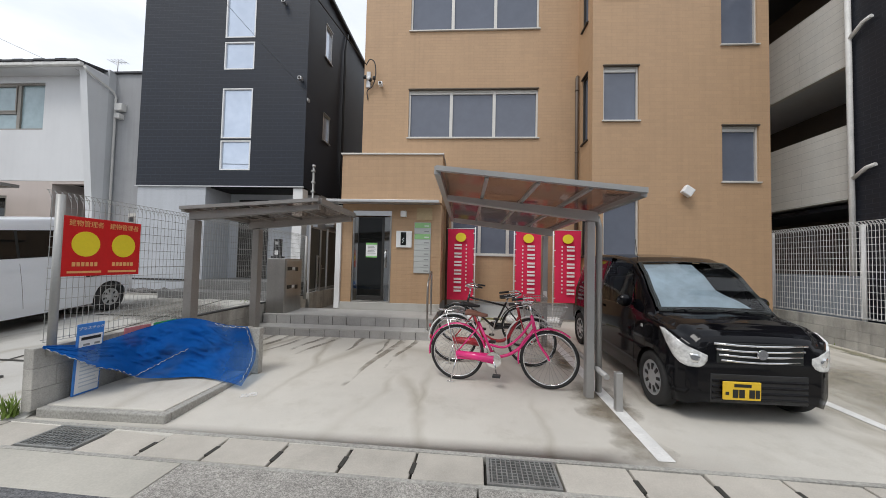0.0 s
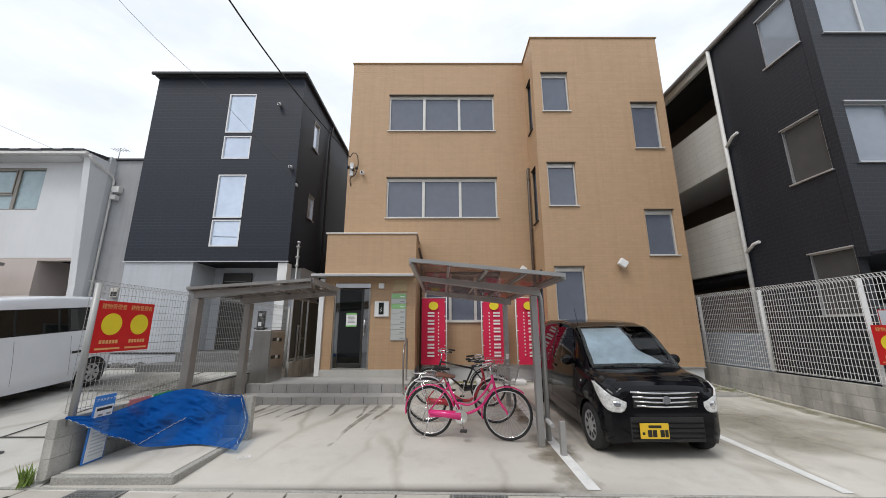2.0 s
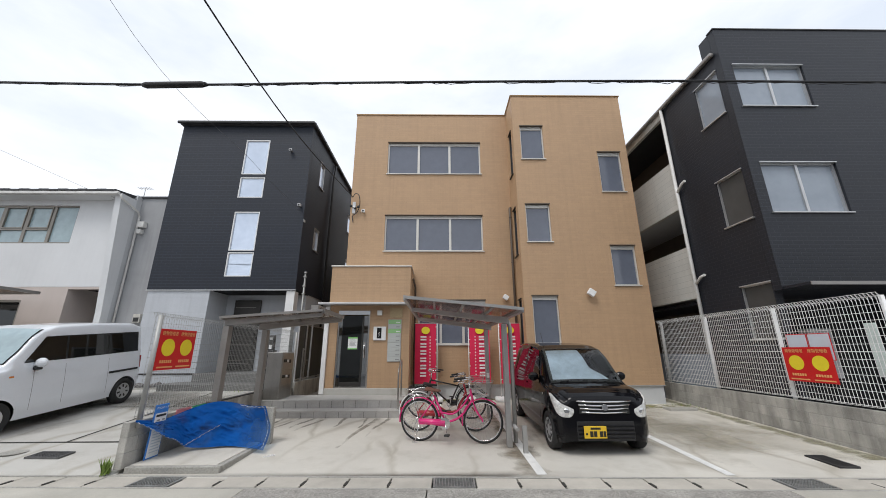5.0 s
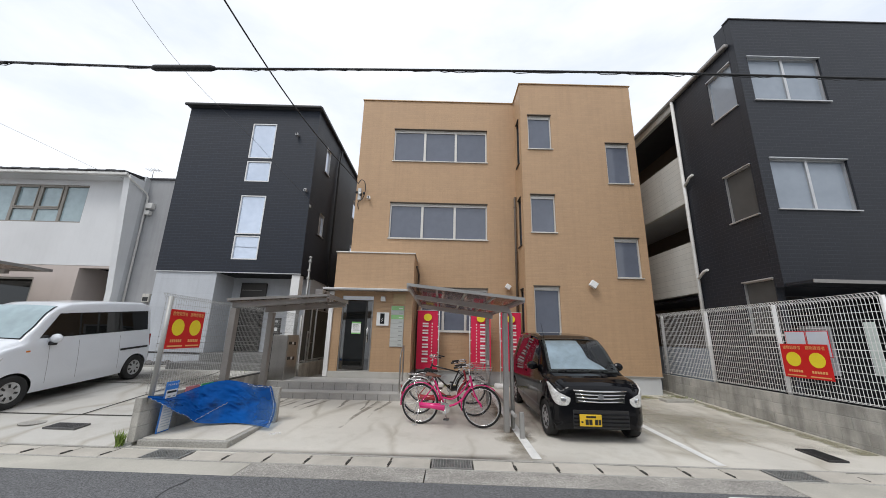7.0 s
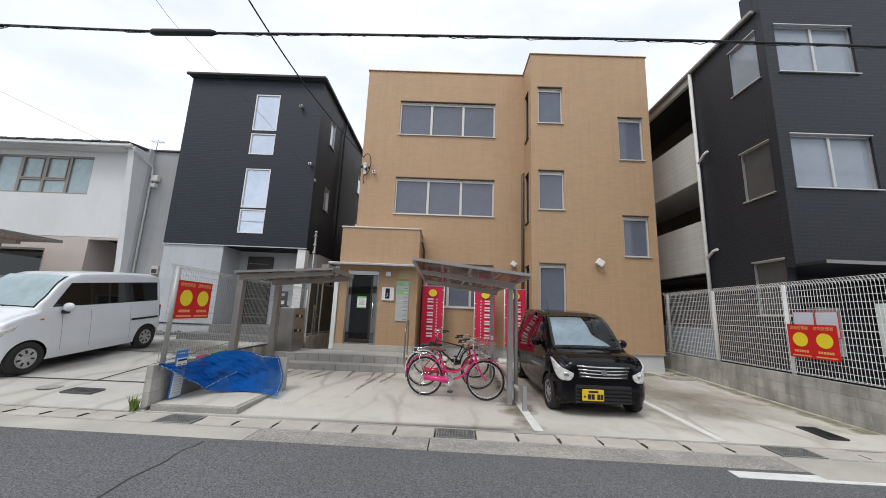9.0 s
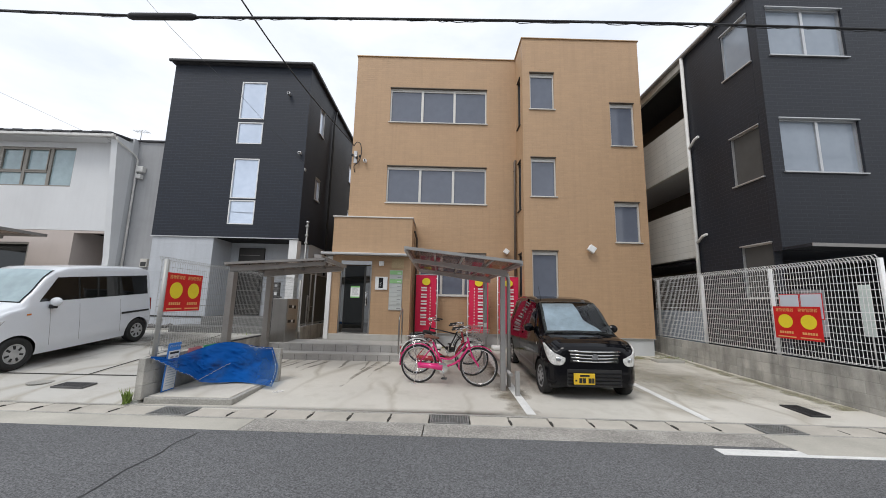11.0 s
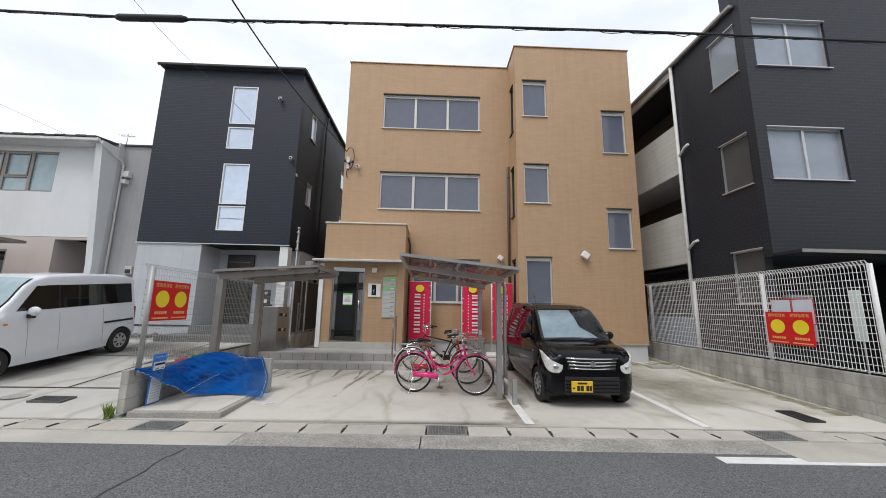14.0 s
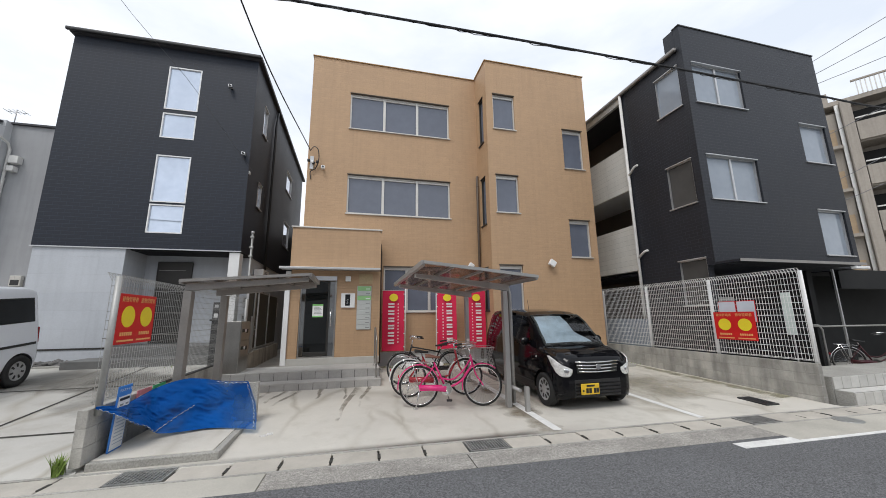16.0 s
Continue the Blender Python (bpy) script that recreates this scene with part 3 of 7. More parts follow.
part("parapet_cap", boxes((-2.67, TX - 0.005, -0.035, 0.20, TOP, TOP + 0.03), (-2.67, -2.45, 0.20, 11.03, TOP, TOP + 0.03), bevel=0.006), mat("tan_cap", (0.40, 0.26, 0.13), 0.4, metal=0.3), tan)
part("parapet_cap", boxes((TX - 0.035, 6.315, -1.01, -0.78, TTOP, TTOP + 0.03), (6.10, 6.315, -0.78, 11.03, TTOP, TTOP + 0.03), (TX - 0.035, TX + 0.18, -0.78, 0.0, TTOP, TTOP + 0.03), bevel=0.006), bpy.data.materials["tan_cap"], tan)
part("plinth", boxes((-2.60, TX + 0.03, 0.03, 0.2, 0.0, 0.58), (TX + 0.03, 6.25, -0.945, -0.75, 0.0, 0.63), (TX + 0.03, TX + 0.2, -0.75, 0.03, 0.0, 0.60), (6.05, 6.25, -0.75, 10.9, 0, 0.63)), GREY_STUCCO, tan, "grey cement plinth")
part("flashing", boxes((-2.655, TX - 0.01, -0.02, 0.03, 0.565, 0.585), (TX - 0.01, 6.295, -0.995, -0.945, 0.615, 0.635)), ALU, tan)
part("interior", boxes((-2.40, 2.7, 1.6, 1.7, 0.3, 9.2), (2.9, 6.0, 0.6, 0.7, 0.3, 9.2)), ROOM_DARK, tan)
# Dark brown drip caps also draw the shadow line over the tan windows.
BROWN_SHADOW_TRIM = mat("brown_shadow_trim", (0.11, 0.085, 0.06), 0.5, bump=0)
for h in w_holes:
    window(tan, TAN_AT, *h, 3, FROST, PALE_FRAME, wide_bar=0.075, deep=0.10, cap_mat=BROWN_SHADOW_TRIM, head=0.05)
for h in t_holes:
    window(tan, TOWER_AT, *h, 1, FROST, PALE_FRAME, deep=0.10, bar=0.035, cap_mat=BROWN_SHADOW_TRIM, head=0.075)
for h in s_holes:
    window(tan, SIDE_T, *h, 1, FROST, DARK_FRAME)

# porch block
part("porch_block", holed(-2.74, -0.52, 2.78, 3.83, [], 1.05), TAN, tan, at=pose(0, -1.06, 0))
part("porch_cap", boxes((-2.77, -0.49, -1.09, -0.01, 3.83, 3.865), bevel=0.006), PALE_FRAME, tan)
part("canopy", boxes((-2.92, -0.55, -1.46, -1.065, 2.735, 2.765), (-2.92, -0.55, -1.475, -1.445, 2.715, 2.772), bevel=0.006), ALU, tan, "thin grey metal entrance canopy")
PORCH_AT = pose(0, -1.055, 0)
part("porch_wall", holed(-2.70, -0.52, 0.60, 2.735, [(-2.47, -1.60, 0.60, 2.60)], 0.14), TAN, tan, at=PORCH_AT)
part("porch_side", boxes((-0.66, -0.52, -0.915, -0.005, 0.60, 2.735)), TAN, tan)
part("porch_side", boxes((-2.70, -2.56, -0.915, -0.005, 0.60, 2.735)), TAN, tan)
part("porch_sill", boxes((-2.70, -0.52, -1.10, -0.9, 0.44, 0.60), bevel=0.006), DRIVE, tan, "raised grey threshold")
part("corner_board", boxes((-2.82, -2.705, -1.11, -0.95, 0.46, 2.70), bevel=0.004), WHITE_PAINT, tan, "white upright board beside the entrance")

# entrance door
door = thing("entrance_door", (-2.035, 7.80, 0.60), "dark glass entrance door in a polished steel frame with a paper notice", "door")
part("door_frame", boxes((-0.43, -0.40, -0.03, 0.05, 0, 1.88), (0.39, 0.43, -0.03, 0.05, 0, 1.88), (-0.40, 0.39, -0.03, 0.05, 0.0, 0.03), bevel=0.003), STEEL, door)
part("header", boxes((-0.43, 0.43, -0.03, 0.05, 1.885, 1.995), bevel=0.003), CHROME, door)
part("door_leaf", boxes((-0.30, 0.22, -0.012, 0.004, 0.14, 1.84)), DARK_GLASS, door)
part("side_panel", boxes((-0.40, -0.31, 0.0, 0.012, 0.03, 1.86)), POLISHED, door)
part("side_panel", boxes((0.27, 0.39, 0.0, 0.012, 0.03, 1.86)), POLISHED, door)
part("door_stile", boxes((-0.312, -0.298, -0.02, 0.01, 0.05, 1.86), (0.222, 0.27, -0.022, 0.01, 0.05, 1.86), (-0.298, 0.222, -0.02, 0.01, 0.05, 0.14), (-0.298, 0.222, -0.02, 0.01, 1.84, 1.86), bevel=0.003), DARK_FRAME, door)
part("handle", tube(tube(bmesh.new(), [(0.31, -0.06, 0.75), (0.31, -0.06, 1.15)], 0.012), [(0.31, -0.06, 0.8), (0.31, 0.0, 0.8)], 0.008), CHROME, door)
notice = part("notice", boxes((-0.13, 0.12, -0.018, -0.0135, 0.97, 1.29)), mat("paper", (0.85, 0.85, 0.83), 0.7, var=0.03, bump=0), door, "white paper notice with green bands")
GREEN = mat("notice_green", (0.22, 0.55, 0.16), 0.6, var=0.05, bump=0)
part("band", boxes((-0.13, 0.12, -0.0205, -0.018, 1.25, 1.29), (-0.13, 0.12, -0.0205, -0.018, 0.97, 1.0)), GREEN, notice)
INK = mat("printed_grey", (0.25, 0.25, 0.25), 0.7, var=0.05, bump=0)
for i in range(6):
    part("text_line", boxes((-0.09, 0.05 + 0.02 * (i % 3), -0.0205, -0.018, 1.21 - 0.03 * i, 1.22 - 0.03 * i)), INK, notice)

# ---- entrance steps ----
steps = thing("entrance_steps", (0, 6.40, 0), "two grey tiled entrance steps with a landing", "steps")
part("landing", boxes((-3.84, -0.56, 0.42, 1.35, 0.05, 0.432), (-3.84, -0.56, 0.04, 0.42, 0.05, 0.256)), CONCRETE_DARK, steps)
part("riser_backing", boxes((-3.84, -0.56, 0.008, 0.04, 0.05, 0.25)), JOINT, steps)
part("riser_backing", boxes((-3.84, -0.56, 0.388, 0.42, 0.26, 0.43)), JOINT, steps)

# ---- black house ----
black = thing("black_house", (0, 9.12, 0), "three-storey black sided house over a pale grey ground floor", "house")
b_holes = [(-6.60, -5.76, 7.45, 8.80), (-6.60, -5.76, 6.57, 7.33), (-6.60, -5.76, 4.69, 6.05), (-6.60, -5.76, 3.83, 4.63)]
BX0, BX1, BZ0, BZT = -8.95, -4.28, 3.41, 9.385
part("wall", holed(BX0, BX1, BZ0, BZT, b_holes, 0.18), BLACK, black)
BSIDE = pose(BX1, 0.18, 0, 0, 0, 90)
bs_holes = [(0.92, 1.40, 7.55, 8.55), (0.92, 1.40, 5.05, 5.85), (5.3, 6.6, 7.2, 8.1), (5.4, 6.7, 4.7, 5.8)]
part("wall", holed(0, 9.8, BZ0, BZT, bs_holes, 0.16), BLACK, black, at=BSIDE)
part("wall", boxes((BX0, BX0 + 0.18, 0.18, 10, BZ0, BZT), (BX0 + 0.18, BX1 - 0.16, 9.82, 10, 0, BZT)), BLACK, black)
part("roof", boxes((BX0 - 0.07, BX1 + 0.12, -0.12, 10.2, BZT, BZT + 0.11), bevel=0.02), ROOF_TILE, black, "dark metal roof edge")
part("gutter", boxes((BX0 - 0.12, BX1 + 0.10, -0.21, -0.125, BZT + 0.0, BZT + 0.10), bevel=0.03), BLACK_PLASTIC, black)
part("wall", boxes((BX0 + 0.03, -6.98, 0.03, 1.75, 0.55, BZ0)), PALE_GREY, black, "pale grey ground-floor wall")
part("porch_wall", boxes((-6.975, -4.30, 1.03, 1.195, 0.75, BZ0 - 0.035)), PALE_GREY, black)
part("soffit", boxes((-6.97, -4.30, 0.19, 1.18, BZ0 - 0.03, BZ0 + 0.10)), DEEP_BLACK, black)
part("edge_trim", boxes((BX0 - 0.02, BX1 + 0.02, -0.02, 0.0, BZ0 - 0.03, BZ0 - 0.003)), GREY_STUCCO, black)
part("pillar", boxes((-4.56, -4.30, 0.03, 0.33, 0.45, BZ0 - 0.05)), WHITE_PAINT, black)
part("side_wall", boxes((-4.46, -4.30, 1.2, 9.9, 0.2, BZ0)), PALE_GREY, black)
part("interior", boxes((BX0 + 0.3, BX1 - 0.3, 1.0, 1.1, 3.5, 9.3)), ROOM_DARK, black)
# The reflected sky is put into these panes as a pale blue metallic colour.
SKY_GLASS = glassy("sky_tinted_glass", (0.56, 0.63, 0.74), 0.02, spec=1.0, var=0.08, scale=0.6, metal=0.55)
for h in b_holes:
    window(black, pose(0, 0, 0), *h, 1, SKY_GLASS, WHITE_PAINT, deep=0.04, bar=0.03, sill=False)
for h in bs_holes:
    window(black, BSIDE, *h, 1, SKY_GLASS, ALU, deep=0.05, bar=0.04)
bdoor = part("front_door", boxes((-6.66, -5.78, 0.965, 1.028, 0.92, 3.20), bevel=0.01), DARK_FRAME, black, "dark louvred front door")
for i in range(4):
    part("door_bar", boxes((-6.60, -5.93, 0.955, 0.965, 1.14 + 0.60 * i, 1.155 + 0.60 * i)), BRONZE_ALU, bdoor)
part("door_handle", boxes((-5.88, -5.84, 0.905, 0.965, 1.72, 2.10), bevel=0.008), BLACK_PLASTIC, bdoor)
part("plinth_line", boxes((BX0 + 0.02, -6.97, 0.015, 0.03, 0.86, 0.90)), DARK_FRAME, black)
part("porch_step", boxes((-7.42, -4.3, -0.80, 0.026, 0.2, 0.66), (-6.97, -4.3, 0.026, 1.02, 0.2, 0.66), (-6.97, -4.3, -0.12, 1.02, 0.66, 0.90), bevel=0.01), DARK_STEP, black)
part("downpipe", tube(bmesh.new(), [(-4.21, 2.55, 0.6), (-4.21, 2.55, 8.6), (-4.21, 2.75, 9.3)], 0.04), BLACK_PLASTIC, black)

# ---- white house ----
white = thing("white_house", (0, 9.1, 0), "two-storey white stucco house with a beige ground floor", "house")
h_holes = [(-15.10, -11.78, 4.93, 6.26)]
part("wall", holed(-19.0, -10.35, 3.50, 6.45, h_holes, 0.2), WHITE_STUCCO, white)
part("wall", holed(-19.0, -10.35, 0.15, 3.49, [(-11.38, -10.36, 0.5, 3.42), (-14.6, -12.72, 2.1, 3.08)], 0.2), BEIGE_STUCCO, white, "beige lower wall")
fin = bmesh.new()
prof = [(-0.36, 6.50), (0.0, 2.7), (0.0, 0.15), (0.25, 0.15), (0.25, 6.55), (-0.36, 6.55)]
fin_a, fin_b = [fin.verts.new((-10.36, y, z)) for y, z in prof], [fin.verts.new((-10.16, y, z)) for y, z in prof]
fin.faces.new(fin_a)
fin.faces.new(fin_b[::-1])
for i in range(6):
    fin.faces.new((fin_a[i], fin_b[i], fin_b[(i + 1) % 6], fin_a[(i + 1) % 6]))
part("wing_wall", bev(fin, 0.012, 1), WHITE_STUCCO, white, "white wing wall that widens towards the eave")
part("side_wall", boxes((-10.34, -10.16, 0.25, 7.0, 0.15, 6.75)), GREY_STUCCO, white, "grey stucco side wall")
part("side_wing", boxes((-10.16, -9.05, 0.45, 7.0, 0.15, 6.72)), WING_GREY, white, "grey stucco side wing")
part("porch_recess", boxes((-11.6, -10.31, 1.3, 1.4, 0.3, 3.49), (-11.55, -11.40, 0.2, 1.3, 0.3, 3.49)), BEIGE_STUCCO, white)
part("front_door", boxes((-10.95, -10.40, 1.25, 1.3, 0.5, 2.9), bevel=0.008), DARK_FRAME, white)
part("eave", boxes((-19.2, -10.17, -0.42, 0.2, 6.45, 6.53)), WHITE_STUCCO, white)
part("gutter", boxes((-19.2, -10.15, -0.53, -0.42, 6.46, 6.56), bevel=0.02), OLD_WHITE, white)
rb = bmesh.new()
for i in range(29):
    x = -19.2 + i * 0.31
    vs = box(rb, x, x + 0.30, -0.55, 3.6, 0, 0.05)
    for v in vs:
        v.co.z += 6.56 + (v.co.y + 0.55) * 0.14 + (0.015 if i % 2 else 0)
tagged(part("roof", rb, ROOF_TILE, white, "dark tiled low roof"), kind="stuff")
part("roof", boxes((-10.4, -9.10, 0.38, 7.1, 6.72, 6.77)), ROOF_TILE, white)
TAUPE = mat("taupe_frame", (0.25, 0.23, 0.20), 0.4, metal=0.3, bump=0)
ribbon = window(white, pose(0, 0, 0), *h_holes[0], 4, TEAL_GLASS, TAUPE, deep=0.09, bar=0.05, wide_bar=0.10, sill=False, label="ribbon of four curtained panes in a taupe frame")
for x0 in (-14.21, -13.38):
    part("transom", boxes((x0, x0 + 0.71, 0.045, 0.11, 5.40, 5.46)), TAUPE, ribbon)
    part("sash", boxes((x0, x0 + 0.71, 0.03, 0.085, 5.46, 5.495), (x0, x0 + 0.71, 0.03, 0.085, 6.175, 6.21), (x0, x0 + 0.035, 0.03, 0.085, 5.495, 6.175), (x0 + 0.675, x0 + 0.71, 0.03, 0.085, 5.495, 6.175)), TAUPE, ribbon)
window(white, pose(0, 0, 0), -14.6, -12.72, 2.1, 3.08, 1, DARK_GLASS, TAUPE, bar=0.06, sill=False)
part("interior", boxes((-18.8, -10.5, 1.45, 1.5, 0.3, 6.4)), ROOM_DARK, white)
part("downpipe", tube(bmesh.new(), [(-10.10, -0.46, 6.46), (-10.09, -0.40, 6.36), (-10.07, 0.30, 6.14), (-10.07, 0.385, 6.0), (-10.07, 0.385, 0.2)], 0.032), OLD_WHITE, white)

# ---- dark apartment building on the other side ----
dark = thing("dark_apartment_building", (0, 4.9, 0), "three-storey charcoal sided apartment building with open corridors", "building")
RX0, RX1, RZ = 7.2, 12.33, 9.33
r_holes = [(7.45, 9.17, 7.055, 8.235), (7.455, 9.18, 4.375, 5.565), (11.10, 12.15, 5.72, 6.90), (11.10, 12.15, 3.05, 4.31)]
part("wall", holed(RX0, RX1, 2.70, RZ, r_holes, 0.18), BLACK_R, dark)
RSIDE = pose(RX0, 2.32, 0, 0, 0, -90)
rs_holes = [(1.35, 2.11, 7.05, 8.25), (1.35, 2.11, 4.34, 5.52), (1.35, 2.11, 1.75, 2.90)]
part("wall", holed(0, 2.135, 0.42, 8.68, rs_holes, 0.16), BLACK_R, dark, at=RSIDE)
part("wall", boxes((RX0, RX0 + 0.16, 0.185, 0.5, 8.68, RZ)), BLACK_R, dark)
part("wall", boxes((RX1 - 0.18, RX1, 0.185, 9.0, 2.7, 8.7)), BLACK_R, dark)
part("roof", boxes((RX0, RX1, 0.185, 9.0, 8.68, 8.80)), ROOF_TILE, dark)
part("cap", boxes((RX0 - 0.02, RX1 + 0.02, -0.02, 0.2, RZ, RZ + 0.03)), DARK_FRAME, dark)
part("gutter", boxes((RX0 - 0.12, RX0 - 0.01, 0.12, 8.8, 8.635, 8.735), bevel=0.03), BRONZE_ALU, dark)
part("fascia", boxes((RX0, RX0 + 0.1, 2.33, 8.8, 8.45, 8.68)), PALE_PARAPET, dark)
for z0, z1 in ((5.42, 6.90), (2.86, 4.28)):
    part("parapet", boxes((RX0, RX0 + 0.12, 2.33, 8.8, z0, z1)), PALE_PARAPET, dark, "pale sided corridor parapet")
    part("corridor_slab", boxes((RX0 + 0.12, RX0 + 1.6, 2.33, 8.8, z0, z0 + 0.15)), GREY_STUCCO, dark)
part("corridor_wall", boxes((RX0 + 1.6, RX0 + 1.75, 2.33, 8.8, 0.42, 8.68), (RX0 + 0.16, RX0 + 1.6, 2.18, 2.33, 0.42, 8.68)), mat("brown_corridor", (0.12, 0.10, 0.085), 0.8, var=0.15, bump=0.05), dark)
part("back_wall", boxes((RX0 + 0.2, RX1, 8.8, 9.0, 0.42, 8.7)), BLACK_R, dark)
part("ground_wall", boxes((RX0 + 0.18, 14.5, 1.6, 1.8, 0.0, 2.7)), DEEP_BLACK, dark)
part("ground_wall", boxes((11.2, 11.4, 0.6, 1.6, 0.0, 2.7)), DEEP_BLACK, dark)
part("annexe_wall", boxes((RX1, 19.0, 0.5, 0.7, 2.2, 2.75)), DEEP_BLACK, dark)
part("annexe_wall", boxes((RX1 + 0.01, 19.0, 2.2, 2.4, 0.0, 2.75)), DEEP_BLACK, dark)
part("annexe_roof", boxes((RX1, 19.0, 0.7, 6.0, 2.70, 2.78)), ROOF_TILE, dark)
part("stair_brace", boxes((11.03, 11.07, -0.07, -0.03, 0.42, 2.66)), ALU, dark)
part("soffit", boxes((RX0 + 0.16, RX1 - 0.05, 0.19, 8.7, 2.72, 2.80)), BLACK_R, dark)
part("canopy", boxes((RX0 + 0.02, 11.4, -0.55, -0.005, 2.71, 2.76)), BLACK_R, dark, "flat dark entrance canopy")
part("canopy_edge", boxes((RX0 + 0.02, 11.4, -0.565, -0.551, 2.70, 2.765)), BRONZE_ALU, dark)
for h in r_holes[:2]:
    window(dark, pose(0, 0, 0), *h, 2, FROST_GREY, ALU, wide_bar=0.06, bar=0.03, deep=0.10)
for h in r_holes[2:]:
    window(dark, pose(0, 0, 0), *h, 1, FROST_GREY, ALU, bar=0.03, deep=0.10)
for h in rs_holes:
    window(dark, RSIDE, *h, 1, SCREEN_MESH if h[2] < 7 else FROST_GREY, ALU, bar=0.02)
part("downpipe", tube(tube(tube(bmesh.new(), [(RX0 - 0.07, 2.25, 8.64), (RX0 - 0.07, 2.25, 0.5)], 0.045, 10), [(RX0 - 0.07, 2.25, 5.85), (RX0 - 0.09, 1.98, 6.02), (RX0 - 0.09, 1.84, 6.04)], 0.035), [(RX0 - 0.07, 2.25, 3.2), (RX0 - 0.09, 1.98, 3.36), (RX0 - 0.09, 1.84, 3.38)], 0.035), OLD_WHITE, dark, "weathered white downpipe with two branches")

# ---- plain unseen house blocks, added behind the camera to shape light ----
for nm, x0, x1, h, m in (("opposite_house", -26, -11, 6.5, BEIGE_STUCCO), ("opposite_house", -9, 5, 7.5, GREY_STUCCO), ("opposite_house", 7, 24, 6.0, WHITE_STUCCO)):
    solo(nm, boxes((x0, x1, -16, -8.5, -0.12, h)), m, "plain unseen block added behind the camera to hold back low sky light", "house")

# ---- vehicles ----
CAR_BLACK = mat("black_car_paint", (0.004, 0.004, 0.0055), 0.07, var=0.2, scale=3, fine=200, bump=0.0, spec=0.27, coat=0.0)
CAR_WHITE = mat("white_car_paint", (0.75, 0.78, 0.82), 0.3, var=0.02, scale=2, bump=0.0, coat=0.8)
LAMP_GLASS = mat("headlight_reflector", (0.72, 0.72, 0.70), 0.2, metal=0.15, var=0.25, scale=16, bump=0.0, coat=1.0)
TAIL_RED = mat("tail_red", (0.25, 0.015, 0.015), 0.2, bump=0)
AMBER = mat("amber_marker", (0.75, 0.25, 0.05), 0.2, bump=0)
WHEEL_SILVER = mat("silver_wheel_cover", (0.55, 0.56, 0.57), 0.32, metal=0.6, var=0.08, bump=0)
SHADE = mat("reflective_sunshade", (0.50, 0.565, 0.65), 0.38, metal=0.35, var=0.10, scale=3.0, fine=12, bump=0.4, dist=0.02)
PLATE_YELLOW = mat("yellow_plate", (0.80, 0.52, 0.03), 0.45, var=0.04, bump=0)
PLATE_INK = mat("plate_ink", (0.015, 0.015, 0.012), 0.5, bump=0)
SEAT_DARK = mat("dark_cabin", (0.012, 0.014, 0.013), 0.6, bump=0)
WINDSCREEN = clear_glass("windscreen_glass", (0.84, 0.89, 0.88), 1.5)


def lathe(bm, prof, n, c, ax=1):
    """Turns a profile of (radius, offset along x) about the x axis through c."""
    rings = [[bm.verts.new((c[0] + o * ax, c[1] + r * math.cos(2 * math.pi * j / n), c[2] + r * math.sin(2 * math.pi * j / n))) for j in range(n)] for r, o in prof]
    for a, b in zip(rings, rings[1:]):
        for j in range(n):
            bm.faces.new((a[j], a[(j + 1) % n], b[(j + 1) % n], b[j])).smooth = True
    return bm


def car_wheel(parent, x, y, r, rim_r, side, holes):
    w = new("wheel")
    w.parent, w.matrix_basis = parent, pose(x, y, r)
    part("tyre", lathe(bmesh.new(), [(rim_r, -0.07), (r * 0.86, -0.085), (r * 0.97, -0.07), (r, -0.045), (r, 0.045), (r * 0.97, 0.07), (r * 0.86, 0.085), (rim_r, 0.07), (rim_r - 0.02, 0.03)], 36, (0, 0, 0), side), RUBBER, w)
    part("rim", lathe(bmesh.new(), [(rim_r, 0.06), (rim_r * 0.94, 0.072), (rim_r * 0.86, 0.05), (rim_r * 0.5, 0.062), (rim_r * 0.22, 0.07), (0.001, 0.072)], 36, (0, 0, 0), side), WHEEL_SILVER, w)
    slot = mesh_of("slot", boxes((0.054 if side > 0 else -0.066, 0.066 if side > 0 else -0.054, -0.016, 0.016, rim_r * 0.45, rim_r * 0.80)), BLACK_PLASTIC)
    for i in range(holes):
        part("slot", slot, None, w, at=pose(0, 0, 0, 360 * i / holes))
    return w


def lerp_rows(rows, y):
    for a, b in zip(rows, rows[1:]):
        if a[0] <= y <= b[0]:
            t = (y - a[0]) / (b[0] - a[0])
            t = t * t * (3 - 2 * t) * 0.35 + t * 0.65
            return [p + (q - p) * t for p, q in zip(a, b)]
    return list(rows[-1] if y > rows[-1][0] else rows[0])


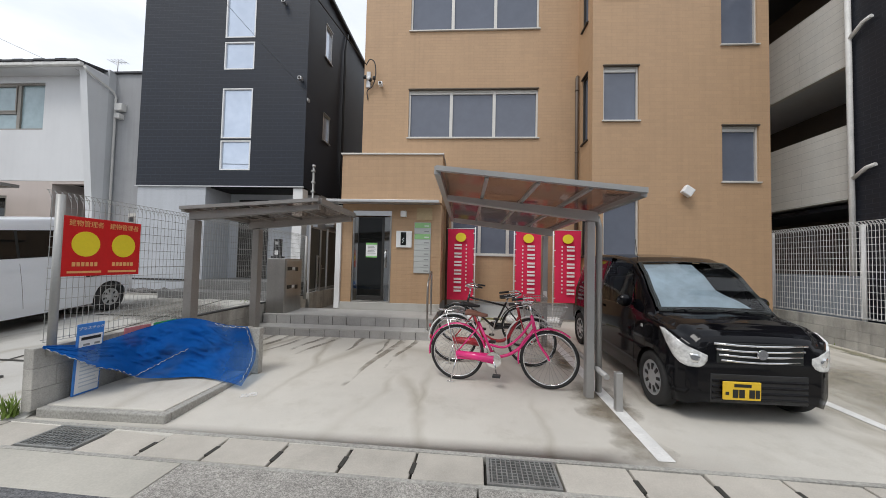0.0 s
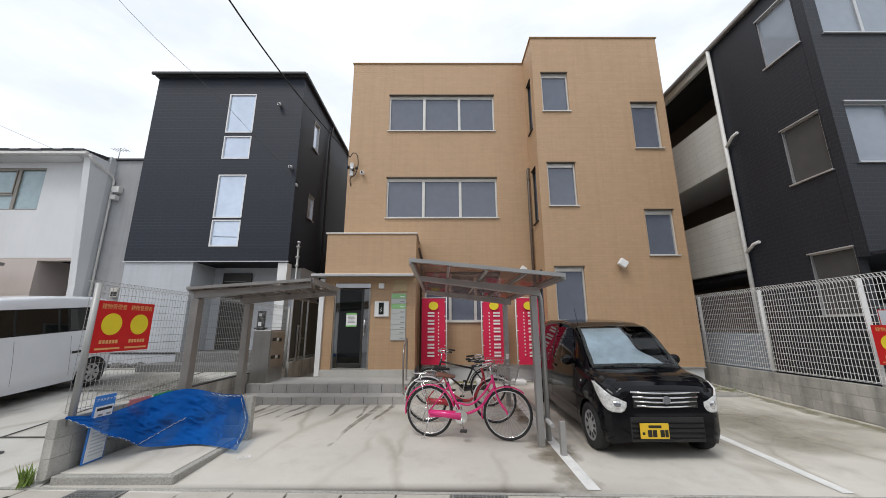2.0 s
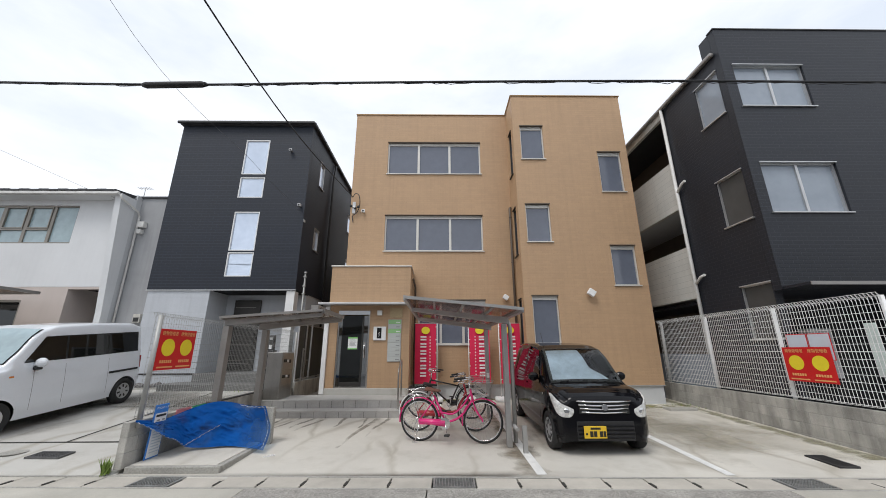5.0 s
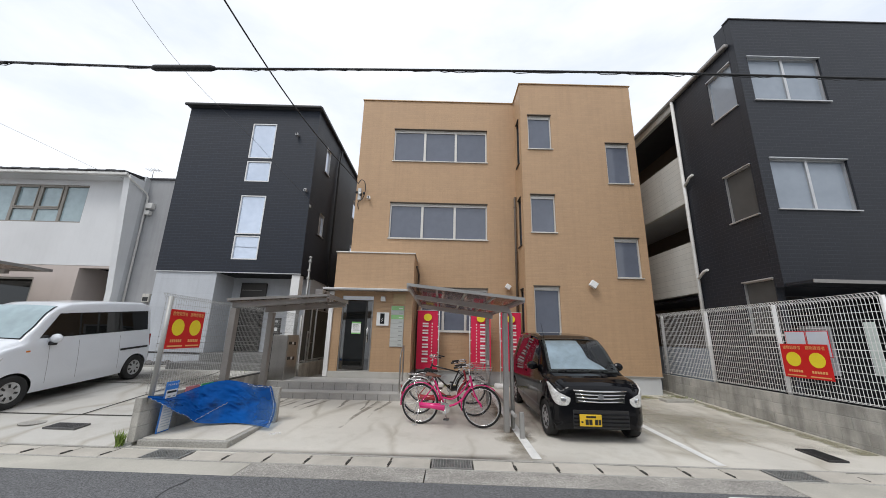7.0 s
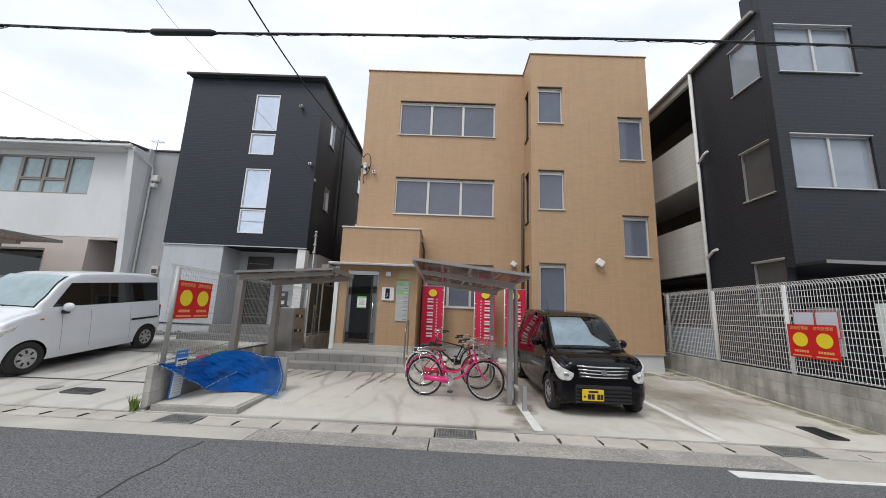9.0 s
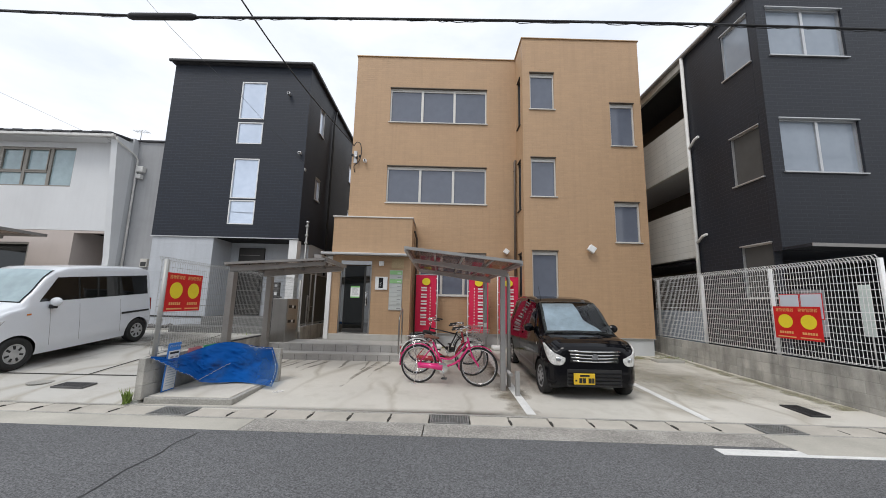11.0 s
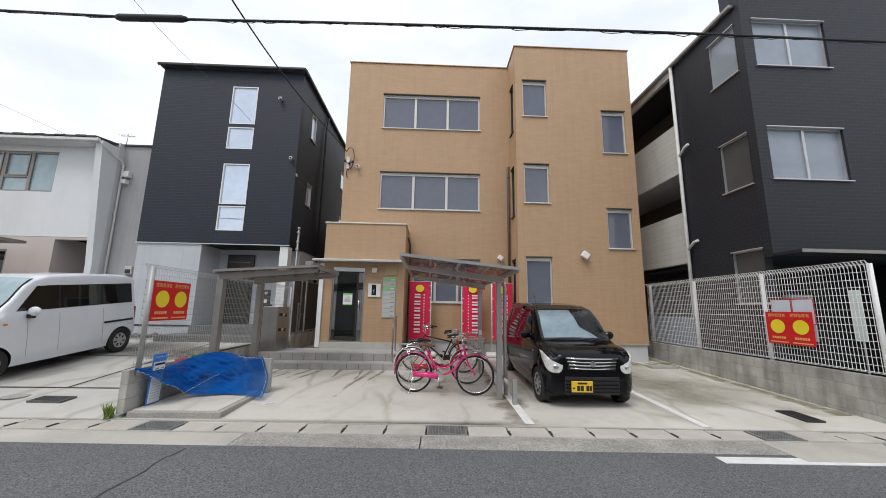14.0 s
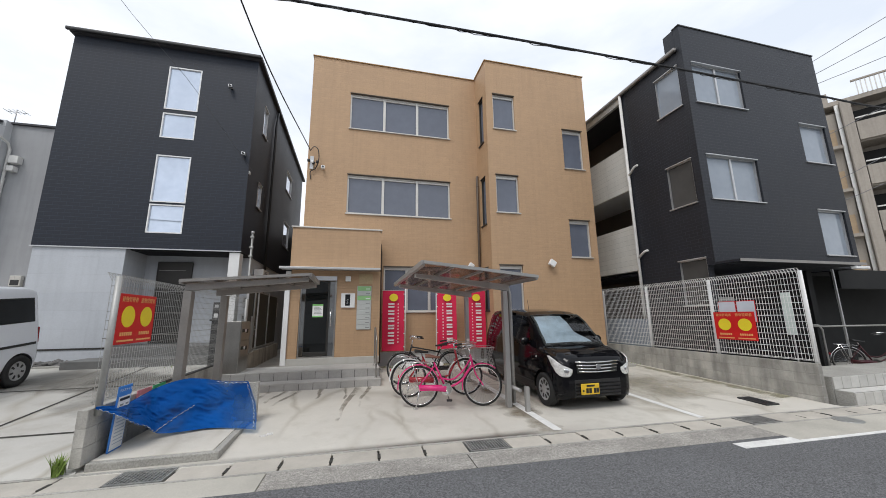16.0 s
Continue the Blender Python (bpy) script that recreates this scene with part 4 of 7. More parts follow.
def car_shell(rows, wheels, arch_r, wheel_z, opening=None):
    """The painted shell. Rows: y, half width, bottom, belt, top, half width at the top. Wheel arches are cut out of the sides."""
    L0, L1 = rows[0][0], rows[-1][0]
    ys = sorted({round(L0 + (L1 - L0) * i / 84, 4) for i in range(85)} | {r[0] for r in rows})
    bm, grid = bmesh.new(), []
    for y in ys:
        _, w, zb, zs, zt, wt = lerp_rows(rows, y)
        ring = []
        for k in range(15):
            f = k / 14
            bulge = 1 - 0.06 * (1 - min(1, f * 5)) - 0.035 * max(0, f - 0.6) / 0.4
            ring.append((w * bulge, zb + (zs - zb) * f))
        wb = w * 0.965
        for f in (0.3, 0.6, 0.85):
            ring.append((wb + (wt - wb) * f, zs + (zt - 0.05 - zs) * f))
        ring += [(wt, zt - 0.045), (wt - 0.025, zt - 0.018), (wt - 0.08, zt), (wt * 0.5, zt + 0.012), (0.0, zt + 0.016)]
        full = [(x, z) for x, z in ring] + [(-x, z) for x, z in ring[-2::-1]]
        grid.append([bm.verts.new((x, y, z)) for x, z in full])
    gone = set()
    n_side = 15
    for row in grid:
        for idx in list(range(n_side)) + list(range(len(row) - n_side, len(row))):
            v = row[idx]
            for wy in wheels:
                d = Vector((v.co.y - wy, v.co.z - wheel_z))
                if d.length < arch_r:
                    gone.add(v)
                    v.tag = True
    for a, b in zip(grid, grid[1:]):
        for j in range(len(a) - 1):
            q = (a[j], a[j + 1], b[j + 1], b[j])
            if all(v in gone for v in q):
                continue
            if opening and opening(*(sum((v.co for v in q), Vector()) / 4)):
                continue
            f = bm.faces.new(q)
            f.smooth = True
    for v in gone:
        for wy in wheels:
            d = Vector((v.co.y - wy, v.co.z - wheel_z))
            if d.length < arch_r + 1e-5 and d.length > 1e-4:
                d = d.normalized() * arch_r
                v.co.y, v.co.z = wy + d.x, wheel_z + d.y
    bm.faces.new(grid[0])
    bm.faces.new(grid[-1][::-1])
    bmesh.ops.delete(bm, geom=[v for v in bm.verts if not v.link_faces], context="VERTS")
    return bm


def side_patch(rows, y0, y1, z0, z1, side, lift=0.006, ny=14, nz=5, slant0=0.0, slant1=0.0):
    """A sheet that lies on the upper side of a shell: windows and the like."""
    bm = bmesh.new()
    g = []
    for j in range(nz + 1):
        z = z0 + (z1 - z0) * j / nz
        f = j / nz
        ya, yb = y0 + slant0 * f, y1 + slant1 * f
        r = []
        for i in range(ny + 1):
            y = ya + (yb - ya) * i / ny
            _, w, zb, zs, zt, wt = lerp_rows(rows, y)
            wb = w * 0.965
            if z >= zs:
                t = min(1, (z - zs) / max(0.02, zt - 0.045 - zs))
                x = wb + (wt - wb) * t
            else:
                x = w * (1 - 0.035 * max(0, (z - zb) / (zs - zb) - 0.6) / 0.4)
            r.append(bm.verts.new(((x + lift) * side, y, z)))
        g.append(r)
    for a, b in zip(g, g[1:]):
        for i in range(ny):
            bm.faces.new((a[i], a[i + 1], b[i + 1], b[i])).smooth = True
    return bm


def top_patch(rows, y0, y1, xf0, xf1, lift, ny=10, nx=8):
    """A sheet on the upper surface of a shell, from y0 to y1 and over a share of its width."""
    bm = bmesh.new()
    g = []
    for j in range(ny + 1):
        y = y0 + (y1 - y0) * j / ny
        _, w, zb, zs, zt, wt = lerp_rows(rows, y)
        r = []
        for i in range(nx + 1):
            far = xf1(j / ny) if callable(xf1) else xf1
            f = xf0 + (far - xf0) * i / nx
            x = f * (wt - 0.05)
            r.append(bm.verts.new((x, y - lift * 0.75, zt + 0.014 * (1 - abs(f)) + lift * 0.65)))
        g.append(r)
    for a, b in zip(g, g[1:]):
        for i in range(nx):
            bm.faces.new((a[i], a[i + 1], b[i + 1], b[i])).smooth = True
    return bm


def mirror_shell(side, x, y, z, s=1.0):
    bm = bmesh.new()
    bmesh.ops.create_uvsphere(bm, u_segments=14, v_segments=8, radius=0.1 * s)
    for v in bm.verts:
        v.co = Vector((x + side * 0.09 + v.co.x * 0.95, y + v.co.y * 0.55, z + v.co.z * 0.75))
    box(bm, min(x - side * 0.03, x + side * 0.05), max(x - side * 0.03, x + side * 0.05), y - 0.02, y + 0.03, z - 0.05, z - 0.02)
    return bm


# black kei car
KEI = [
    (0.00, 0.54, 0.22, 0.68, 0.77, 0.46), (0.03, 0.63, 0.19, 0.74, 0.825, 0.53), (0.10, 0.69, 0.18, 0.80, 0.87, 0.57), (0.22, 0.722, 0.17, 0.85, 0.915, 0.61),
    (0.34, 0.735, 0.17, 0.885, 0.935, 0.64), (0.46, 0.7375, 0.17, 0.90, 0.95, 0.655), (0.57, 0.7375, 0.17, 0.91, 0.965, 0.65), (0.74, 0.7375, 0.17, 0.92, 1.12, 0.63),
    (1.06, 0.7375, 0.17, 0.935, 1.395, 0.595), (1.23, 0.7375, 0.17, 0.94, 1.495, 0.575), (1.46, 0.7375, 0.17, 0.95, 1.555, 0.565), (2.0, 0.7375, 0.17, 0.96, 1.585, 0.56),
    (2.7, 0.7375, 0.18, 0.97, 1.58, 0.555), (3.05, 0.735, 0.20, 0.975, 1.55, 0.55), (3.23, 0.72, 0.23, 0.97, 1.48, 0.54), (3.33, 0.66, 0.28, 0.95, 1.30, 0.50),
]


def kei_openings(x, y, z):
    """The windscreen and the two front door windows."""
    _, w, zb, zs, zt, wt = lerp_rows(KEI, y)
    if 0.61 < y < 1.22 and z > zt - 0.03 and abs(x) < wt - 0.03:
        return True
    return z > zs and abs(x) > wt and 0.93 + 0.66 * (z - zs) < y < 1.96 and z < zt - 0.09


car = thing("kei_car", pose(2.765, 3.715, 0.02, 1.9, 0, -0.2), "black four-door kei car with a silver sunshade behind its windscreen", "car")
part("body", car_shell(KEI, (0.47, 2.89), 0.315, 0.28, kei_openings), CAR_BLACK, car)
part("underbody", boxes((-0.60, 0.60, 0.25, 3.25, 0.20, 0.62)), SEAT_DARK, car)
for sx in (-1, 1):
    for wy in (0.47, 2.89):
        car_wheel(car, sx * 0.655, wy, 0.278, 0.185, sx, 9)
    part("side_window", side_patch(KEI, 0.90, 1.985, 0.935, 1.48, sx, slant0=0.38, slant1=0.0), WINDSCREEN, car, "clear front door window")
    part("side_window", side_patch(KEI, 2.05, 2.83, 0.99, 1.47, sx), DARK_GLASS, car)
    part("side_window", side_patch(KEI, 2.87, 3.08, 1.02, 1.43, sx), DARK_GLASS, car)
    part("pillar_trim", side_patch(KEI, 1.985, 2.045, 0.98, 1.49, sx, lift=0.004, ny=2), BLACK_PLASTIC, car)
    for yl in (0.86, 2.015, 2.85):
        part("door_gap", side_patch(KEI, yl, yl + 0.008, 0.30, 0.94, sx, lift=0.002, ny=1), SEAT_DARK, car)
    for yl in (1.80, 2.72):
        part("door_handle", side_patch(KEI, yl, yl + 0.15, 0.83, 0.862, sx, lift=0.022, ny=3, nz=1), CAR_BLACK, car)
    mir = part("wing_mirror", mirror_shell(sx, sx * 0.70, 1.0, 1.03), CAR_BLACK, car)
    part("side_marker", side_patch(KEI, 0.66, 0.71, 0.775, 0.81, sx, lift=0.008, ny=1, nz=1), LAMP_GLASS, car)
for y0, y1, xa, xb in ((0.575, 0.625, -1, 1), (1.215, 1.25, -1, 1), (0.625, 1.215, -1.02, -0.93), (0.625, 1.215, 0.93, 1.02)):
    part("windscreen_seal", top_patch(KEI, y0, y1, xa, xb, 0.005), SEAT_DARK, car)


def shade_reach(s):
    """How far the folded sunshade reaches across, from the sill up."""
    return 0.74 - 0.42 * min(1, s / 0.36) - 0.12 * max(0, s - 0.36)


part("sunshade", top_patch(KEI, 0.64, 1.21, -0.96, shade_reach, -0.03, 14, 12), SHADE, car, "silvery crumpled sunshade")
part("windscreen", top_patch(KEI, 0.59, 1.235, -0.985, 0.985, 0.018), WINDSCREEN, car)
for x0, x1 in ((-0.45, 0.02), (0.08, 0.50)):
    part("wiper", tube(bmesh.new(), [(x0, 0.575, 0.987), ((x0 + x1) / 2, 0.605, 1.017), (x1, 0.595, 1.007)], 0.011, 6), BLACK_PLASTIC, car)
part("dashboard", boxes((-0.62, 0.62, 0.66, 0.98, 0.60, 0.90), bevel=0.04), SEAT_DARK, car)
for sx in (-1, 1):
    st = part("seat", bev(boxes((sx * 0.33 - 0.23, sx * 0.33 + 0.23, 1.50, 1.98, 0.62, 0.78)), 0.04, 2), BLACK_PLASTIC, car)
    part("seat_back", bev(boxes((sx * 0.33 - 0.23, sx * 0.33 + 0.23, 1.95, 2.08, 0.78, 1.26)), 0.04, 2), BLACK_PLASTIC, st)
    part("headrest", bev(boxes((sx * 0.33 - 0.12, sx * 0.33 + 0.12, 2.0, 2.08, 1.28, 1.41)), 0.03, 2), BLACK_PLASTIC, st)
part("rear_bench", bev(boxes((-0.58, 0.58, 2.55, 2.72, 0.62, 1.25)), 0.04, 2), BLACK_PLASTIC, car)


grille = part("grille", boxes((-0.38, 0.38, -0.010, 0.04, 0.595, 0.785), bevel=0.006), SEAT_DARK, car)
for i, z in enumerate((0.613, 0.663, 0.713, 0.765)):
    bm = bmesh.new()
    wdt = 0.345 + 0.022 * i
    tube(bm, [(-wdt, -0.008, z + 0.010), (-wdt * 0.5, -0.020, z), (0, -0.026, z - 0.003), (wdt * 0.5, -0.020, z), (wdt, -0.008, z + 0.010)], 0.011, 6)
    part("grille_bar", bm, CHROME, grille)
bm = disc(bmesh.new(), (0, -0.036, 0.69), 0.046, 0.016, 20, "y")
part("emblem", bm, CHROME, car, "plain chrome emblem disc")
part("lower_intake", boxes((-0.43, 0.43, -0.006, 0.05, 0.225, 0.49), bevel=0.004), BLACK_PLASTIC, car)
for z in (0.265, 0.32, 0.375, 0.43):
    part("intake_slat", boxes((-0.42, 0.42, -0.018, -0.004, z - 0.010, z + 0.010), bevel=0.003), CAR_BLACK, car)
plate = part("number_plate", boxes((-0.345, -0.012, -0.046, -0.030, 0.268, 0.435), bevel=0.004), PLATE_YELLOW, car, "yellow number plate with dark bars")
for x0, x1 in ((-0.262, -0.214), (-0.206, -0.158), (-0.118, -0.070), (-0.062, -0.014 - 0.012)):
    part("plate_bar", boxes((x0, x1, -0.049, -0.046, 0.290, 0.366)), PLATE_INK, plate)
part("plate_bar", boxes((-0.25, -0.10, -0.049, -0.046, 0.388, 0.416)), PLATE_INK, plate)
part("plate_bar", boxes((-0.325, -0.295, -0.049, -0.046, 0.315, 0.342)), PLATE_INK, plate)


def headlight(pts, side, thick=0.03):
    """A lamp glass bent round the corner of the nose."""
    bm = bmesh.new()
    f = [bm.verts.new((side * x, y, z)) for x, y, z in pts]
    c = Vector((sum(v.co.x for v in f) / len(f), sum(v.co.y for v in f) / len(f) - 0.025, sum(v.co.z for v in f) / len(f)))
    cv = bm.verts.new(c + Vector((side * 0.040, -0.038, 0.0)))
    b = [bm.verts.new(v.co + Vector((-side * 0.05, 0.09, 0))) for v in f]
    n = len(f)
    for i in range(n):
        bm.faces.new((f[i], f[(i + 1) % n], cv)).smooth = True
        bm.faces.new((f[i], b[i], b[(i + 1) % n], f[(i + 1) % n]))
    return bm


NOSE = [(0.38, 0.0), (0.54, 0.0), (0.63, 0.03), (0.69, 0.10), (0.722, 0.22), (0.735, 0.40)]


def on_nose(a):
    """The point at arc length a along the nose's outline, and the way it faces."""
    for p, q in zip(NOSE, NOSE[1:]):
        d = Vector((q[0] - p[0], q[1] - p[1]))
        if a <= d.length or q is NOSE[-1]:
            k = Vector(p) + d.normalized() * a
            return k, Vector((d.y, -d.x)).normalized()
        a -= d.length


def nose_patch(rows, side, lift, n=12):
    """A sheet wrapped round the corner of the nose: rows of (height, from, to)."""
    bm = bmesh.new()
    g = []
    for z, a0, a1, back in rows:
        r = []
        for i in range(n + 1):
            k, d = on_nose(a0 + (a1 - a0) * i / n)
            puff = lift * (0.35 + 0.65 * math.sin(math.pi * i / n)) if lift > 0.01 else lift
            k = k + d * puff
            r.append(bm.verts.new((side * k.x, k.y + back, z)))
        g.append(r)
    rim = g[0] + [r[-1] for r in g[1:]] + g[-1][-2::-1] + [r[0] for r in g[-2:0:-1]]
    for a, b in zip(g, g[1:]):
        for i in range(n):
            bm.faces.new((a[i], a[i + 1], b[i + 1], b[i])).smooth = True
    low = [bm.verts.new((v.co.x * 0.93, v.co.y + 0.06, v.co.z)) for v in rim]
    for i in range(len(rim)):
        j = (i + 1) % len(rim)
        bm.faces.new((rim[i], rim[j], low[j], low[i]))
    return bm


LAMP_ROWS = [(0.545, 0.15, 0.25, 0.0), (0.565, 0.11, 0.31, 0.0), (0.61, 0.08, 0.365, 0.0), (0.66, 0.08, 0.41, 0.0), (0.70, 0.17, 0.44, 0.0), (0.735, 0.255, 0.465, 0.002), (0.765, 0.305, 0.485, 0.004), (0.795, 0.35, 0.51, 0.006), (0.825, 0.42, 0.535, 0.006), (0.855, 0.50, 0.56, 0.006)]
for sx in (-1, 1):
    hl = part("headlight", nose_patch(LAMP_ROWS, sx, 0.012), LAMP_GLASS, car, "clear wraparound headlight")
    part("reflector", nose_patch([(0.585, 0.155, 0.22, 0), (0.61, 0.135, 0.245, 0), (0.645, 0.135, 0.255, 0), (0.67, 0.16, 0.235, 0)], sx, 0.0155, 8), CHROME, hl)
part("aerial", tube(bmesh.new(), [(-0.42, 1.48, 1.55), (-0.50, 1.38, 1.80)], 0.004, 6), BLACK_PLASTIC, car)

# white van
VANR = [
    (0.00, 0.56, 0.30, 0.72, 0.80, 0.46), (0.04, 0.64, 0.24, 0.80, 0.90, 0.55), (0.14, 0.70, 0.22, 0.93, 1.00, 0.60), (0.34, 0.73, 0.20, 1.02, 1.08, 0.64),
    (0.55, 0.7375, 0.20, 1.06, 1.15, 0.66), (0.68, 0.7375, 0.20, 1.08, 1.30, 0.665), (0.98, 0.7375, 0.20, 1.09, 1.66, 0.65), (1.10, 0.7375, 0.20, 1.09, 1.75, 0.645), (1.35, 0.7375, 0.20, 1.10, 1.82, 0.64),
    (2.2, 0.7375, 0.20, 1.10, 1.85, 0.64), (3.1, 0.7375, 0.22, 1.10, 1.83, 0.635), (3.32, 0.73, 0.25, 1.10, 1.77, 0.63), (3.395, 0.69, 0.30, 1.08, 1.66, 0.60),
]
van = thing("kei_van", pose(-7.91, 4.02, 0.105, 5.1, 0, 0), "white boxy kei van with dark rear windows parked on the driveway", "van")
part("body", car_shell(VANR, (0.46, 2.97), 0.325, 0.28), CAR_WHITE, van)
part("underbody", boxes((-0.60, 0.60, 0.3, 3.2, 0.20, 0.65)), SEAT_DARK, van)
for sx in (-1, 1):
    for wy in (0.46, 2.97):
        car_wheel(van, sx * 0.66, wy, 0.285, 0.175, sx, 7)
    part("side_window", side_patch(VANR, 0.80, 1.52, 1.17, 1.62, sx, slant0=0.33), DARK_GLASS, van)
    part("side_window", side_patch(VANR, 1.56, 2.42, 1.18, 1.61, sx, lift=0.005), DARK_GLASS, van)
    part("side_window", side_patch(VANR, 2.46, 3.24, 1.18, 1.60, sx, lift=0.005), DARK_GLASS, van)
    part("window_band", side_patch(VANR, 1.30, 3.26, 1.165, 1.625, sx, lift=0.003), SEAT_DARK, van)
    part("slide_rail", side_patch(VANR, 2.50, 3.28, 0.735, 0.78, sx, lift=0.012, nz=1), BLACK_PLASTIC, van)
    for yl in (0.98, 1.54, 2.48):
        part("door_gap", side_patch(VANR, yl, yl + 0.008, 0.34, 1.08, sx, lift=0.002, ny=1), INK, van)
    part("door_handle", side_patch(VANR, 1.33, 1.48, 0.975, 1.005, sx, lift=0.02, ny=3, nz=1), CAR_WHITE, van)
    part("door_handle", side_patch(VANR, 1.60, 1.66, 0.96, 1.04, sx, lift=0.02, ny=3, nz=1), CAR_WHITE, van)
    part("side_marker", side_patch(VANR, 0.60, 0.67, 0.94, 0.97, sx, lift=0.006, ny=1, nz=1), AMBER, van)
    mir = part("wing_mirror", mirror_shell(sx, sx * 0.74, 0.98, 1.16, 1.15), CAR_WHITE, van)
    part("mirror_foot", boxes((sx * 0.76 - 0.05, sx * 0.76 + 0.05, 0.95, 1.04, 1.03, 1.10), bevel=0.015), BLACK_PLASTIC, mir)
    part("headlight", headlight([(0.50, 0.012, 0.80), (0.52, 0.01, 0.68), (0.66, 0.08, 0.70), (0.715, 0.21, 0.80), (0.72, 0.27, 0.885), (0.64, 0.10, 0.86)], sx), LAMP_GLASS, van)
    part("tail_lamp", boxes((sx * 0.675 - 0.03, sx * 0.675 + 0.03, 3.30, 3.39, 0.75, 1.05), bevel=0.01), TAIL_RED, van)
part("windscreen_seal", top_patch(VANR, 0.57, 1.12, -1.0, 1.0, 0.004), SEAT_DARK, van)
part("windscreen", top_patch(VANR, 0.58, 1.11, -0.98, 0.98, 0.02), TEAL_GLASS, van)
for x0, x1 in ((-0.5, 0.05), (0.0, 0.5)):
    part("wiper", tube(bmesh.new(), [(x0, 0.57, 1.175), ((x0 + x1) / 2, 0.585, 1.20), (x1, 0.60, 1.225)], 0.01, 6), BLACK_PLASTIC, van)
part("grille", boxes((-0.42, 0.42, -0.012, 0.05, 0.52, 0.66), bevel=0.015), BLACK_PLASTIC, van)
part("bumper", boxes((-0.60, 0.60, -0.02, 0.08, 0.28, 0.46), bevel=0.03), CAR_WHITE, van)

# ---- bicycles ----
PINK = mat("hot_pink_enamel", (0.80, 0.03, 0.22), 0.25, var=0.06, bump=0, coat=0.6)
RED = mat("dark_red_enamel", (0.42, 0.015, 0.03), 0.3, var=0.08, bump=0, coat=0.5)
BIKE_BLACK = mat("black_enamel", (0.012, 0.012, 0.013), 0.3, var=0.1, bump=0, coat=0.4)
SADDLE_BROWN = mat("brown_saddle", (0.22, 0.10, 0.07), 0.6, var=0.1, bump=0.1)
SADDLE_BLACK = mat("black_saddle", (0.02, 0.02, 0.02), 0.6, var=0.1, bump=0.1)
SPOKE = mat("spoke_wire", (0.55, 0.55, 0.55), 0.25, metal=0.9, var=0.05, bump=0)


def bike_wheel(parent, x, r, paint_rim, turn=0.0):
    w = new("wheel")
    w.parent, w.matrix_basis = parent, pose(x, 0, r, 0, 0, turn)
    part("tyre", tube(bmesh.new(), arc((0, 0, 0), r - 0.017, 0, 351, 39, "y"), 0.018, 8, True), RUBBER, w)
    part("rim", tube(bmesh.new(), arc((0, 0, 0), r - 0.040, 0, 351, 39, "y"), 0.010, 6, True), paint_rim, w)
    sp = bmesh.new()
    for i in range(28):
        a = 2 * math.pi * i / 28
        s = 0.028 * (1 if i % 2 else -1)
        b = a + (0.5 if i % 4 < 2 else -0.5)
        tube(sp, [(0.022 * math.cos(b), s, 0.022 * math.sin(b)), ((r - 0.045) * math.cos(a), 0, (r - 0.045) * math.sin(a))], 0.0016, 3)
    part("spokes", sp, SPOKE, w)
    part("hub", disc(bmesh.new(), (0, 0, 0), 0.022, 0.09, 12, "y"), CHROME, w)
    return w


def fender(bm, c, r, a0, a1, half=0.024):
    """A curved mudguard strip with rolled edges."""
    p, q = arc(c, r, a0, a1, 22, "y"), arc(c, r - 0.014, a0, a1, 22, "y")
    rows = [[bm.verts.new(v + Vector((0, s, 0))) for v in l] for l, s in ((q, -half), (p, -half * 0.6), (p, half * 0.6), (q, half))]
    low = [[bm.verts.new(v + Vector((0, s, 0)) + (Vector(c) - v).normalized() * 0.003) for v in l] for l, s in ((q, half), (p, half * 0.6), (p, -half * 0.6), (q, -half))]
    rows += low
    for a, b in zip(rows, rows[1:] + rows[:1]):
        for i in range(22):
            bm.faces.new((a[i], a[i + 1], b[i + 1], b[i])).smooth = True
    return bm


def saddle(bm, x, z, L=0.26):
    g = []
    for i in range(11):
        f = i / 10
        w = 0.105 * (1 - f) ** 0.6 + 0.022
        zc = z + 0.02 * math.cos(f * 3.0)
        g.append([bm.verts.new((x - 0.11 + f * L, w * s, zc - (0.05 if abs(s) == 1 else 0) * (1 - 0.4 * f) - (0.06 if k == 5 else 0))) for k, s in enumerate((-1, -0.55, 0, 0.55, 1, 0))])
    for a, b in zip(g, g[1:]):
        for k in range(5):
            bm.faces.new((a[k], a[(k + 1) % 5], b[(k + 1) % 5], b[k])).smooth = True
    bm.faces.new(g[0][:5])
    bm.faces.new(g[-1][:5])
    bmesh.ops.delete(bm, geom=[v for v in bm.verts if not v.link_faces], context="VERTS")
    return bm


def wire_basket(bm, x0, x1, hw, z0, z1):
    for k in range(6):
        z, g = z0 + (z1 - z0) * k / 5, 0.75 + 0.25 * k / 5
        tube(bm, [(x0, -hw * g, z), (x0 + (x1 - x0) * g, -hw * g, z), (x0 + (x1 - x0) * g, hw * g, z), (x0, hw * g, z)], 0.0045 if k == 5 else 0.0022, 4, True)
    for k in range(9):
        f = -1 + 2 * k / 8
        tube(bm, [(x0 + (x1 - x0), hw * f, z1), (x0 + (x1 - x0) * 0.75, hw * f * 0.75, z0)], 0.002, 4)
        tube(bm, [(x0, hw * f, z1), (x0, hw * f * 0.75, z0), (x0 + (x1 - x0) * 0.75, hw * f * 0.75, z0)], 0.002, 4)
        for s in (-1, 1):
            xa = x0 + (x1 - x0) * k / 8
            tube(bm, [(xa, hw * s, z1), (x0 + (xa - x0) * 0.75, hw * s * 0.75, z0)], 0.002, 4)
    return bm


